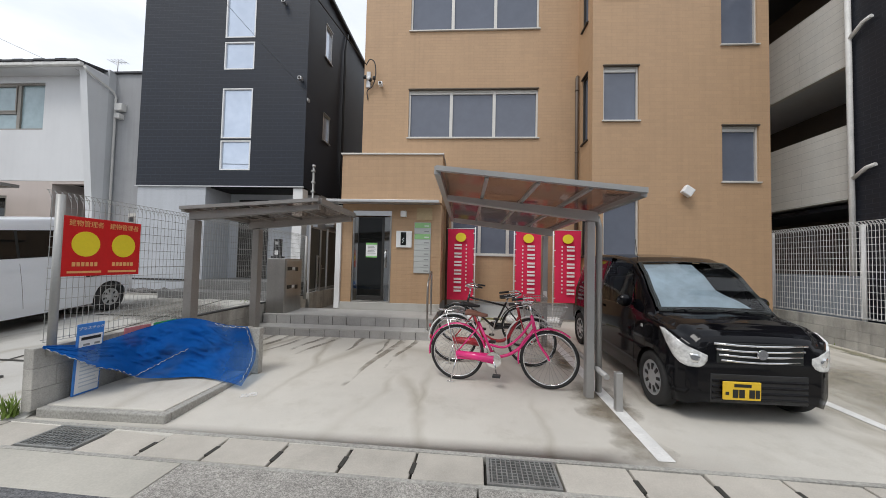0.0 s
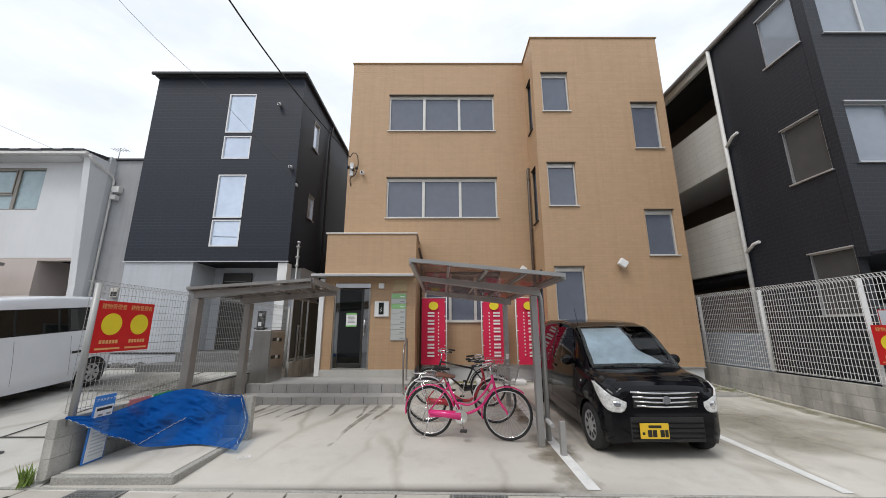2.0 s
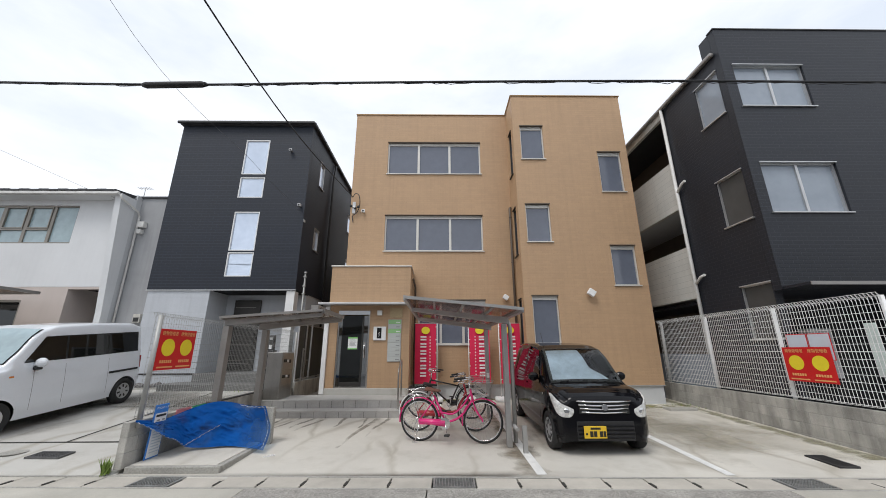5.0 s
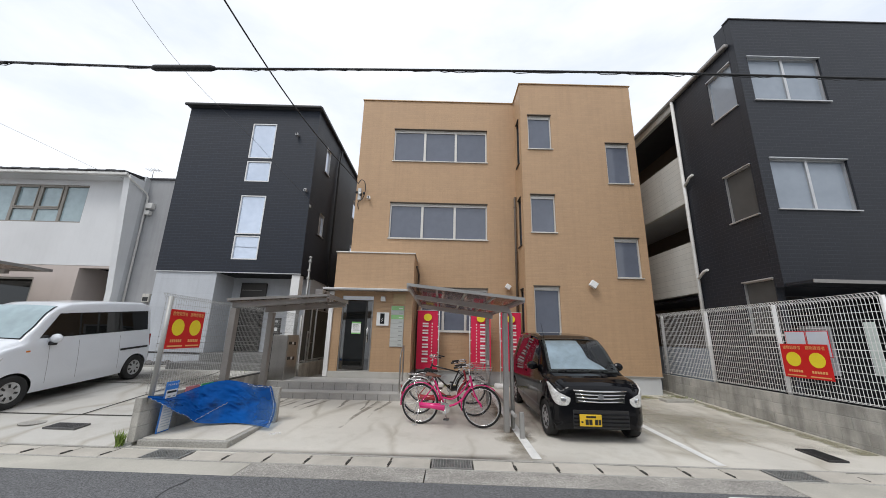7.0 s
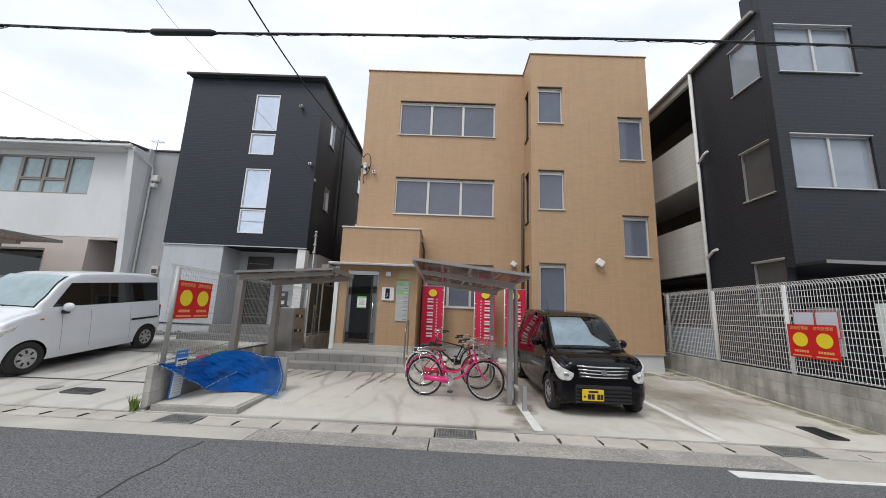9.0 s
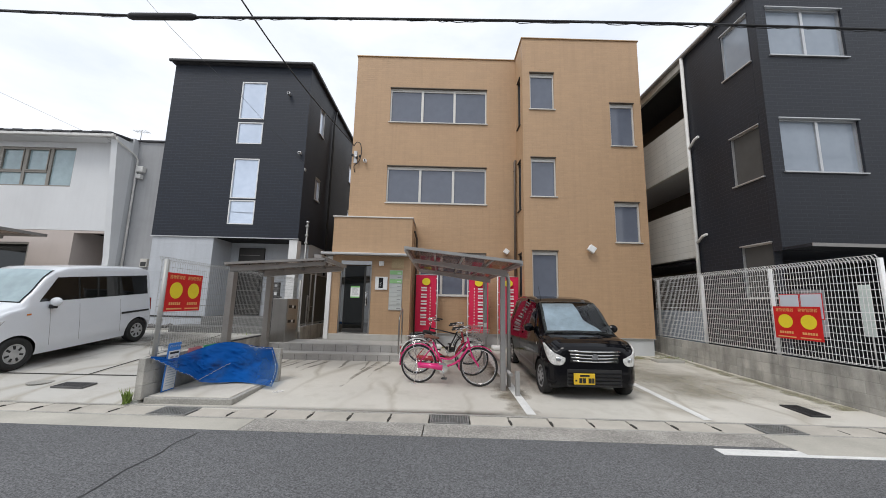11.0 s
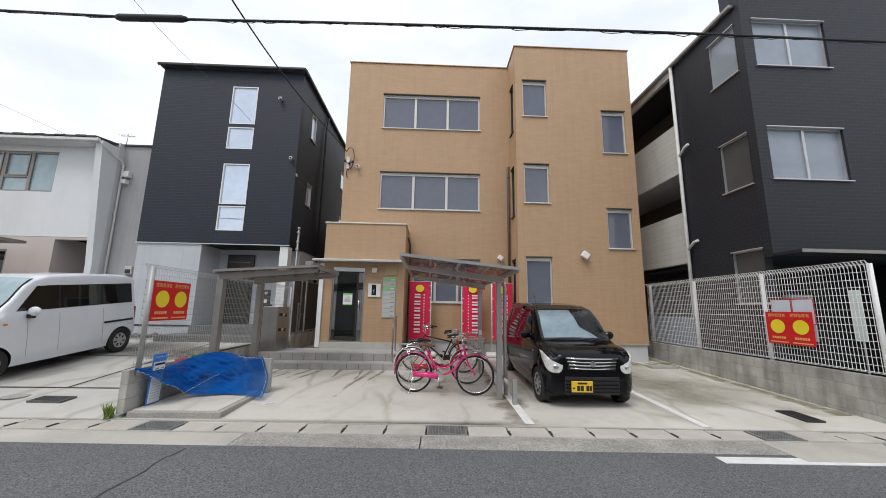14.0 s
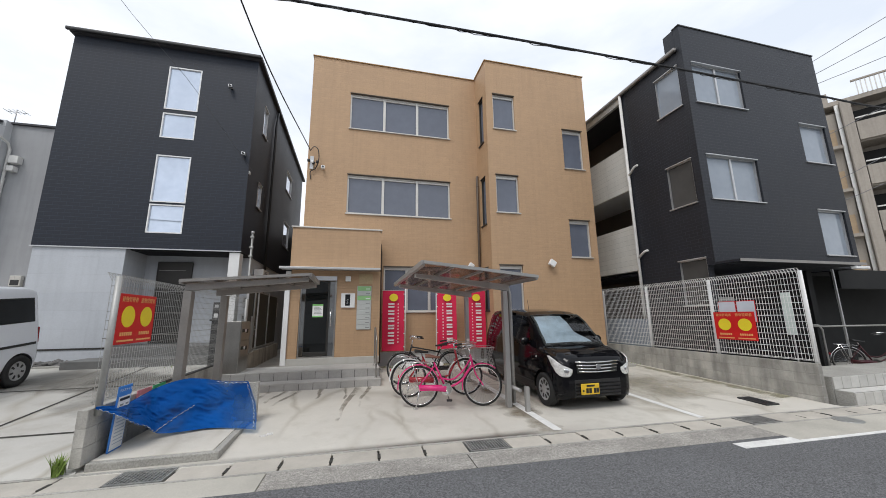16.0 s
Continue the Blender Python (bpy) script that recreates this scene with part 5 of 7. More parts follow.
def bicycle(at, paint, guard, seat_mat, style, label, basket=True, bars_high=True):
    """A town bicycle: rear axle over the origin, front wheel along +x."""
    b = thing("bicycle", at, label, "bicycle", "parked bicycles")
    R, WB = 0.335, 1.095
    bike_wheel(b, 0, R, CHROME)
    bike_wheel(b, WB, R, CHROME, 0 if style != "step" else 0)
    fr = bmesh.new()
    bb, seat_top, head_lo, head_hi = Vector((0.46, 0, 0.30)), Vector((0.26, 0, 0.72)), Vector((0.925, 0, 0.68)), Vector((0.89, 0, 0.83))
    tube(fr, [bb, seat_top], 0.017)
    tube(fr, [head_lo + (head_lo - head_hi) * 0.15, head_hi], 0.02)
    for s in (-1, 1):
        tube(fr, [(0, s * 0.055, R), (0.2, s * 0.05, R - 0.02), (0.44, s * 0.03, 0.30)], 0.011, 6)
        tube(fr, [(0, s * 0.055, R), seat_top + Vector((0.02, s * 0.02, -0.04))], 0.009, 6)
    if style == "loop":
        tube(fr, smooth_path([head_lo, (0.78, 0, 0.47), (0.64, 0, 0.36), bb]), 0.019)
        tube(fr, smooth_path([head_hi + Vector((0.01, 0, -0.05)), (0.76, 0, 0.58), (0.58, 0, 0.44), (0.37, 0, 0.46)]), 0.015)
    elif style == "low":
        tube(fr, smooth_path([head_lo, (0.83, 0, 0.50), (0.74, 0, 0.36), (0.58, 0, 0.33), (0.40, 0, 0.42)]), 0.024)
        tube(fr, [bb, (0.60, 0, 0.33)], 0.02)
    else:
        tube(fr, [head_lo, bb], 0.018)
        tube(fr, [head_hi + Vector((0.01, 0, -0.04)), seat_top + Vector((0.02, 0, -0.05))], 0.016)
    part("bicycle_frame", fr, paint, b)
    fk = bmesh.new()
    for s in (-1, 1):
        tube(fk, smooth_path([(0.935, s * 0.03, 0.64), (0.985, s * 0.05, 0.50), (1.07, s * 0.052, 0.38), (WB, s * 0.05, R)]), 0.010, 6)
    tube(fk, [(0.935, -0.035, 0.645), (0.935, 0.035, 0.645)], 0.014, 6)
    part("fork", fk, paint, b)
    part("mudguard", fender(bmesh.new(), (0, 0, R), R + 0.028, 12, 188), guard, b)
    part("mudguard", fender(bmesh.new(), (WB, 0, R), R + 0.028, 50, 192), guard, b)
    cc = bmesh.new()
    tube(cc, [(0.02, -0.07, R), (0.46, -0.07, 0.30)], [0.035, 0.06], 8)
    box(cc, 0.0, 0.48, -0.085, -0.055, 0.275, 0.365)
    part("chain_case", cc, paint, b)
    cr = bmesh.new()
    disc(cr, (0.46, -0.094, 0.30), 0.092, 0.012, 24, "y")
    part("chainring", cr, CHROME, b)
    part("crank_arm", tube(bmesh.new(), [(0.46, -0.105, 0.30), (0.50, -0.115, 0.14)], 0.010, 6), CHROME, b)
    part("crank_arm", tube(bmesh.new(), [(0.46, 0.07, 0.30), (0.42, 0.08, 0.46)], 0.010, 6), CHROME, b)
    part("pedal", boxes((0.46, 0.55, -0.21, -0.125, 0.125, 0.15), bevel=0.006), BLACK_PLASTIC, b)
    part("pedal", boxes((0.37, 0.46, 0.09, 0.175, 0.45, 0.475), bevel=0.006), BLACK_PLASTIC, b)
    part("seat_post", tube(bmesh.new(), [seat_top, seat_top + Vector((-0.035, 0, 0.09))], 0.013), CHROME, b)
    part("saddle", saddle(bmesh.new(), 0.22, 0.84), seat_mat, b)
    st = bmesh.new()
    tube(st, [head_hi, head_hi + Vector((-0.02, 0, 0.12))], 0.013)
    for s in (-1, 1):
        tube(st, smooth_path([(0.87, 0, 0.95), (0.93, s * 0.08, 0.99), (0.90, s * 0.22, 1.02), (0.76, s * 0.27, 1.0), (0.66, s * 0.275, 0.98)]), 0.011, 8)
    part("handlebar", st, CHROME, b)
    for s in (-1, 1):
        part("grip", tube(bmesh.new(), [(0.78, s * 0.265, 1.0), (0.64, s * 0.276, 0.98)], 0.016), BLACK_PLASTIC, b)
        part("brake_lever", tube(bmesh.new(), [(0.86, s * 0.24, 0.985), (0.72, s * 0.285, 0.955)], 0.006, 5), CHROME, b)
    if basket:
        part("basket", wire_basket(bmesh.new(), 0.98, 1.28, 0.19, 0.74, 0.97), STEEL, b, "grey wire front basket")
        part("front_lamp", disc(bmesh.new(), (1.10, 0.07, 0.70), 0.03, 0.06, 12, "x"), CHROME, b)
    rk = bmesh.new()
    for s in (-1, 1):
        tube(rk, [(0.20, s * 0.06, 0.71), (-0.02, s * 0.065, 0.735), (-0.20, s * 0.06, 0.735), (-0.24, 0, 0.735)], 0.007, 6)
        tube(rk, [(-0.12, s * 0.063, 0.735), (0, s * 0.065, R)], 0.006, 6)
    for xx in (-0.16, -0.06, 0.04, 0.13):
        tube(rk, [(xx, -0.063, 0.735), (xx, 0.063, 0.735)], 0.005, 5)
    part("rear_rack", rk, CHROME, b)
    ks = bmesh.new()
    tube(ks, [(0.02, -0.08, R - 0.02), (-0.05, -0.13, 0.012)], 0.009, 6)
    tube(ks, [(-0.09, -0.135, 0.01), (-0.01, -0.125, 0.01)], 0.008, 6)
    part("kickstand", ks, CHROME, b)
    part("reflector", disc(bmesh.new(), (-0.345, 0, 0.50), 0.025, 0.02, 12, "x"), RED, b)
    return b


bicycle(pose(-0.06, 4.62, lot_z(4.6), 0, 0, -11), PINK, PINK, SADDLE_BROWN, "loop", "hot pink loop-frame town bicycle with a wire basket")
bicycle(pose(-0.13, 5.30, lot_z(5.3), 0, 0, -5), RED, WHITE_PAINT, SADDLE_BLACK, "low", "dark red step-through bicycle with silver mudguards")
bicycle(pose(0.98, 6.25, lot_z(6.2), 0, 0, 172), BIKE_BLACK, BIKE_BLACK, SADDLE_BLACK, "diamond", "black town bicycle leaning on its stand", basket=False)

# ---- shelters with smoked roofs ----
POLY = sheet_plastic("smoked_polycarbonate", (0.66, 0.55, 0.51), (0.30, 0.25, 0.23))
POLY_L = sheet_plastic("smoked_polycarbonate_grey", (0.64, 0.59, 0.55), (0.26, 0.235, 0.21))


def shelter(name, label, x0, x1, y0, y1, zl, zr, posts, post_w, base, sheetmat, frame_mat, low_edge):
    """A small bicycle or bin shelter: posts on one side, cantilever beams, rafters and a thin sheet roof."""
    s = thing(name, (0, 0, 0), label, "carport")

    def zt(x):
        return zl + (zr - zl) * (x - x0) / (x1 - x0)

    def sloped(bm, xa, xb, ya, yb, d0, d1):
        vs = box(bm, xa, xb, ya, yb, 0, 1)
        for v in vs:
            v.co.z = zt(v.co.x) + (d0 if v.co.z < 0.5 else d1)
        return bm
    part("roof_sheet", sloped(bmesh.new(), x0 + 0.03, x1 - 0.03, y0 + 0.03, y1 - 0.03, -0.005, 0.003), sheetmat, s, "smoked see-through roof sheet")
    part("roof_rim", sloped(bmesh.new(), x0, x1, y0 - 0.02, y0 + 0.03, -0.028, 0.016), frame_mat, s)
    part("roof_rim", sloped(bmesh.new(), x0, x1, y1 - 0.04, y1 + 0.02, -0.035, 0.022), frame_mat, s)
    for xa in (x0 - 0.02, x1 - 0.035):
        part("gutter" if xa > x0 else "edge_rail", sloped(bmesh.new(), xa, xa + 0.055, y0 + 0.04, y1 - 0.04, -0.05, 0.024), frame_mat, s)
    n = 4
    for i in range(1, n):
        xa = x0 + (x1 - x0) * i / n
        part("rafter", sloped(bmesh.new(), xa - 0.016, xa + 0.016, y0 + 0.04, y1 - 0.04, -0.04, -0.006), frame_mat, s)
    for px, py in posts:
        bw = post_w
        pb = boxes((px - bw / 2, px + bw / 2, py - bw * 0.6, py + bw * 0.6, base(py), zt(px) - 0.165), bevel=0.006)
        part("post", pb, frame_mat, s)
        bm = bmesh.new()
        vs = box(bm, x0 + 0.05, x1 - 0.04, py - 0.045, py + 0.045, 0, 1)
        for v in vs:
            far = abs(v.co.x - px) / (x1 - x0)
            v.co.z = zt(v.co.x) + (-0.045 if v.co.z > 0.5 else -0.165 + 0.06 * far)
        part("beam", bev(bm, 0.006, 1), ALU if frame_mat is ALU else frame_mat, s)
    return s


SHELTER_GREY = mat("satin_silver_aluminium", (0.40, 0.395, 0.385), 0.4, metal=0.5, var=0.05, scale=3, bump=0.03)
bs = shelter("bicycle_shelter", "silver aluminium bicycle shelter with a smoked cantilever roof", -0.25, 1.53, 3.23, 6.85, 2.32, 2.14, ((1.41, 4.25), (1.37, 6.32)), 0.085, lot_z, POLY, SHELTER_GREY, "r")
for py in (4.25,):
    part("downpipe", tube(bmesh.new(), [(1.52, py + 0.02, 0.10), (1.52, py + 0.02, 1.93), (1.48, py, 2.05)], 0.035, 10), SHELTER_GREY, bs, "slim round drainpipe beside the post")
part("label_plate", boxes((1.34, 1.40, 6.255, 6.268, 0.95, 1.05)), WHITE_PAINT, bs)
part("wheel_guide", tube(bmesh.new(), [(1.50, 3.98, 0.35), (1.50, 6.2, 0.40)], 0.03, 10), SHELTER_GREY, bs)
gp = solo("guard_post", boxes((1.56, 1.63, 3.90, 3.97, 0.02, 0.42), bevel=0.008), SHELTER_GREY, "short square steel guard post in the concrete", "post")
ls = shelter("bin_shelter", "stone-grey aluminium shelter roof over the bin area", -3.80, -1.90, 4.64, 6.15, 2.15, 2.28, ((-3.70, 4.78), (-3.60, 6.10)), 0.115, lambda y: lot_z(y) - 0.01, POLY_L, BRONZE_ALU, "l")

# ---- promotional banners ----
FLAG_RED = mat("crimson_banner_cloth", (0.68, 0.016, 0.075), 0.75, var=0.07, scale=3, fine=300, bump=0.1)
FLAG_WHITE = mat("banner_print_white", (0.80, 0.72, 0.72), 0.75, bump=0)
SIGN_RED = mat("red_sign_sheet", (0.62, 0.012, 0.014), 0.42, var=0.05, bump=0)
SIGN_YELLOW = mat("yellow_print", (0.85, 0.68, 0.03), 0.5, var=0.04, bump=0)
SIGN_GOLD = mat("gold_print", (0.80, 0.42, 0.16), 0.5, var=0.04, bump=0)


def cloth(w, h, amp, seed, n=10, m=22):
    bm = bmesh.new()
    rnd = random.Random(seed)
    ph = rnd.random() * 6
    g = []
    for j in range(m + 1):
        for i in range(n + 1):
            x, z = w * i / n, h * j / m
            y = amp * math.sin(x * 9 + ph + z * 1.5) * (0.4 + 0.6 * i / n) + amp * 0.5 * math.sin(z * 5 + ph)
            g.append(bm.verts.new((x, y, z)))
    for j in range(m):
        for i in range(n):
            k = j * (n + 1) + i
            bm.faces.new((g[k], g[k + 1], g[k + n + 2], g[k + n + 1])).smooth = True
    return bm


def banner(x, y, w, flip, seed, base):
    """A tall cloth banner on a slim pole; the writing of the trade name is drawn as plain bars."""
    z0 = lot_z(y)
    f = thing("banner_flag", pose(x, y, z0, 0, 0, 0), "crimson upright banner with white lettering bars and a yellow disc", "banner", "banners")
    px = w + 0.03 if flip else -0.03
    part("pole", tube(bmesh.new(), [(px, 0.0, 0.06), (px, 0.0, 2.14)], 0.011, 8), WHITE_PAINT, f)
    part("crossbar", tube(bmesh.new(), [(px, 0, 2.11), (w + 0.02 if not flip else -0.02, 0, 2.10)], 0.007, 6), WHITE_PAINT, f)
    c = part("cloth", cloth(w, 1.63, 0.018, seed), FLAG_RED, f, "crimson cloth", at=pose(0, 0, 0.46))
    d = disc(bmesh.new(), (0.5 * w, -0.035, 1.90), 0.105, 0.006, 22, "y")
    for v in d.verts:
        v.co.x = 0.5 * w + (v.co.x - 0.5 * w) * 1.15
    part("printed_disc", d, SIGN_YELLOW, f)
    xs = 0.5 * w + (-0.06 if flip else 0.06)
    rnd = random.Random(seed + 50)
    for k in range(6):
        zc = 1.68 - k * 0.195
        part("print_bar", boxes((xs - 0.085, xs + 0.085, -0.038, -0.034, zc + 0.018, zc + 0.062)), FLAG_WHITE, f)
        part("print_bar", boxes((xs - 0.085, xs + 0.085, -0.038, -0.034, zc - 0.058, zc - 0.014)), FLAG_WHITE, f)
    xt = 0.5 * w + (0.13 if flip else -0.13)
    for k in range(13):
        part("print_bar", boxes((xt - 0.014, xt + 0.014, -0.038, -0.034, 1.70 - 0.085 * k, 1.735 - 0.085 * k)), FLAG_WHITE, f)
    for k in range(5):
        za = 0.55 + 0.36 * k
        part("loop_tab", boxes((min(px, px + (-0.05 if flip else 0.05)), max(px, px + (-0.05 if flip else 0.05)), -0.008, 0.008, za, za + 0.02)), WHITE_PAINT, f)
    if base:
        part("water_base", bev(boxes((px - 0.17, px + 0.17, -0.17, 0.17, 0.0, 0.12)), 0.05, 3), WHITE_PAINT, f, "white plastic water-filled base")
    return f


banner(-0.40, 8.36, 0.60, True, 3, True)
banner(1.16, 8.40, 0.58, False, 4, True)
banner(2.03, 8.34, 0.58, False, 9, True)


# ---- signs with two yellow discs ----
def red_sign(at, w, h, label):
    s = thing("red_sign", at, label, "sign", "red manager signs")
    part("panel", boxes((0, w, -0.004, 0.004, 0, h), bevel=0.002), SIGN_RED, s)
    for k in range(2):
        cx = w * (0.26 + 0.49 * k)
        d = disc(bmesh.new(), (cx, -0.006, h * 0.545), h * 0.215, 0.004, 24, "y")
        for v in d.verts:
            v.co.x = cx + (v.co.x - cx) * 1.08
        part("printed_disc", d, SIGN_YELLOW, s)
        letters("heading_text", "建物管理者", h * 0.115, SIGN_GOLD, s, pose(cx, -0.0065, h * 0.885, 90, 0, 0), 0.001, "gold heading lettering")
        for i in range(6):
            part("print_bar", boxes((cx - w * 0.15 + w * 0.052 * i, cx - w * 0.15 + w * 0.052 * i + w * 0.037, -0.007, -0.0045, h * 0.165, h * 0.235)), SIGN_GOLD, s)
        part("print_bar", boxes((cx - w * 0.20, cx + w * 0.20, -0.007, -0.0045, h * 0.05, h * 0.085)), SIGN_GOLD, s)
    return s


red_sign(pose(-3.82, 3.31, 1.275, 0, 0, 91), 0.815, 0.59, "red metal sign with two yellow discs on the grey mesh fence")
red_sign(pose(6.78, 4.805, 0.985, 0, 0, -90), 0.855, 0.59, "red metal sign with two yellow discs on the tall mesh fence")
for ya in (4.68, 4.29):
    pa = thing("paper_notice", pose(6.80, ya, 1.36, 0, 0, -90), "pale printed notice in a red border behind the fence sign", "notice")
    part("sheet", boxes((0, 0.375, -0.003, 0.003, 0, 0.445)), SIGN_RED, pa)
    part("print_area", boxes((0.012, 0.363, -0.006, -0.003, 0.012, 0.432)), FROST_PALE, pa)
pale_board = thing("notice_board", pose(7.13, 3.645, 0.42, 0, 0, -90), "pale green and white board on a thin post behind the fence", "notice board")
part("sheet", boxes((0, 0.15, -0.012, 0.012, 0.70, 1.52), bevel=0.004), mat("pale_notice", (0.62, 0.70, 0.66), 0.6, bump=0), pale_board)
part("post", tube(bmesh.new(), [(0.075, 0.025, 0.0), (0.075, 0.025, 1.5)], 0.012, 8), ALU, pale_board)

# blue and white notice board leaning on the pillar
nb = thing("notice_board", pose(-3.79, 3.441, 0.098, 2.5, 0, 90) @ Matrix.Diagonal((1.16, 1, 0.95, 1)), "blue-edged white notice board leaning on the block pillar", "notice board")
SIGN_BLUE = mat("blue_sign", (0.05, 0.22, 0.62), 0.5, var=0.05, bump=0)
part("board", boxes((0, 0.22, -0.008, 0.008, 0, 0.74), bevel=0.003), SIGN_BLUE, nb)
part("print_area", boxes((0.015, 0.205, -0.012, -0.008, 0.02, 0.62)), WHITE_PAINT, nb)
letters("heading_text", "プラスチック", 0.036, WHITE_PAINT, nb, pose(0.11, -0.0095, 0.69, 90, 0, 0), 0.001, "white heading lettering")
part("print_bar", boxes((0.03, 0.19, -0.015, -0.012, 0.57, 0.60)), PLATE_INK, nb)
part("print_bar", boxes((0.05, 0.10, -0.015, -0.012, 0.51, 0.53)), INK, nb)
part("print_bar", boxes((0.14, 0.185, -0.015, -0.012, 0.51, 0.53)), INK, nb)
part("print_mark", disc(bmesh.new(), (0.125, -0.014, 0.47), 0.022, 0.004, 12, "y"), SIGN_RED, nb)
for i in range(9):
    part("print_bar", boxes((0.04, 0.17 + 0.02 * (i % 3), -0.0145, -0.012, 0.40 - 0.04 * i, 0.412 - 0.04 * i)), FROST_PALE, nb)
for ya, m, lb in ((4.0, mat("pink_board", (0.70, 0.25, 0.28), 0.6, bump=0), "small pink notice on the bin wall"), (4.38, mat("green_board", (0.05, 0.38, 0.16), 0.6, bump=0), "small green notice on the bin wall")):
    p = thing("small_notice", pose(-3.84, ya, 0.42, 0, 0, 90), lb, "notice")
    part("board", boxes((0, 0.34, -0.004, 0.004, 0, 0.24)), m, p)
    part("print_bar", boxes((0.04, 0.28, -0.006, -0.004, 0.13, 0.17)), WHITE_PAINT, p)

# ---- blue net over the bins ----
NET = bpy.data.materials.new("blue_net")
NET.use_nodes = True
nn, nl = NET.node_tree.nodes, NET.node_tree.links
nb_, no_ = nn["Principled BSDF"], nn["Material Output"]
nb_.inputs["Base Color"].default_value = (0.004, 0.085, 0.34, 1)
nb_.inputs["Roughness"].default_value = 0.9
nb_.inputs["Specular IOR Level"].default_value = 0.1
ntr, nmx, nz_, nmr, ntc = nn.new("ShaderNodeBsdfTransparent"), nn.new("ShaderNodeMixShader"), nn.new("ShaderNodeTexNoise"), nn.new("ShaderNodeMapRange"), nn.new("ShaderNodeTexCoord")
ntr.inputs["Color"].default_value = (0.62, 0.80, 1.0, 1)
nz_.inputs["Scale"].default_value = 2.6
nmr.inputs["From Min"].default_value, nmr.inputs["From Max"].default_value = 0.35, 0.65
nmr.inputs["To Min"].default_value, nmr.inputs["To Max"].default_value = 0.45, 0.97
nl.new(ntc.outputs["Object"], nz_.inputs["Vector"])
nsx, nxr, nad = nn.new("ShaderNodeSeparateXYZ"), nn.new("ShaderNodeMapRange"), nn.new("ShaderNodeMath")
nxr.inputs["From Min"].default_value, nxr.inputs["From Max"].default_value = -3.25, -2.75
nxr.inputs["To Min"].default_value, nxr.inputs["To Max"].default_value = 0.12, -0.10
nl.new(ntc.outputs["Object"], nsx.inputs["Vector"])
nl.new(nsx.outputs["X"], nxr.inputs["Value"])
nl.new(nz_.outputs["Fac"], nad.inputs[0])
nl.new(nxr.outputs["Result"], nad.inputs[1])
nl.new(nad.outputs["Value"], nmr.inputs["Value"])
nl.new(nmr.outputs["Result"], nmx.inputs["Fac"])
nl.new(ntr.outputs["BSDF"], nmx.inputs[1])
nl.new(nb_.outputs["BSDF"], nmx.inputs[2])
nl.new(nmx.outputs["Shader"], no_.inputs["Surface"])

net = thing("bin_net", (0, 0, 0), "crumpled blue mesh net draped over the bin area", "net")


def along(path, u):
    """The point at a share u of a line's length."""
    d = [0.0]
    for p, q in zip(path, path[1:]):
        d.append(d[-1] + (q - p).length)
    w = u * d[-1]
    for i in range(len(path) - 1):
        if w <= d[i + 1] or i == len(path) - 2:
            return path[i].lerp(path[i + 1], (w - d[i]) / max(1e-6, d[i + 1] - d[i]))


NET_TOP = smooth_path([(-3.83, 3.22, 0.645), (-3.77, 3.65, 0.585), (-3.72, 4.22, 0.655), (-3.42, 4.44, 0.725), (-2.96, 4.44, 0.66), (-2.66, 4.44, 0.645)], 10)
NET_LOW = smooth_path([(-3.83, 3.21, 0.625), (-3.67, 3.33, 0.51), (-3.57, 3.5, 0.37), (-3.53, 3.65, 0.30), (-3.50, 3.85, 0.17), (-3.33, 4.0, 0.125), (-3.01, 4.10, 0.12), (-2.66, 4.03, 0.11), (-2.40, 3.96, 0.09)], 10)


def net_point(u, v):
    """A point of the draped net: u from the pillar to the end of the low wall, v from the upper to the lower hem."""
    p = along(NET_TOP, u).lerp(along(NET_LOW, u), v)
    free = math.sin(math.pi * min(1, u * 1.02)) ** 0.6
    belly = math.sin(math.pi * v)
    out = Vector((0.35, -0.85, 0.25))
    right = max(0.0, (u - 0.55) / 0.45)
    p += Vector((0.0, 0.22, -0.05)) * belly * right
    big = noise.noise(Vector((u * 6.5 + v * 2, v * 2.6, 3.1))) * 0.10
    ridge = (0.45 - abs(noise.noise(Vector((u * 15 - v * 7, v * 6 + u * 5, 7.7))))) * 0.085
    hang = 0.035 * math.sin(u * 46 + 5 * noise.noise(Vector((u * 4, v * 1.5, 0.4)))) * right
    fine = (0.4 - abs(noise.noise(Vector((u * 38 + v * 14, v * 15 - u * 9, 1.9))))) * 0.03
    p += out * ((big + ridge + fine + hang) * free * (0.3 + 0.7 * belly))
    if p.x > -3.86 and p.z < 0.66:
        p.y = min(p.y, 4.455)
    if p.x > -2.70:
        p.z = max(p.z, lot_z(p.y) + 0.02)
    else:
        p.z = max(p.z, 0.103)
    p.x = max(p.x, -3.855) if p.y > 3.26 else p.x
    return p


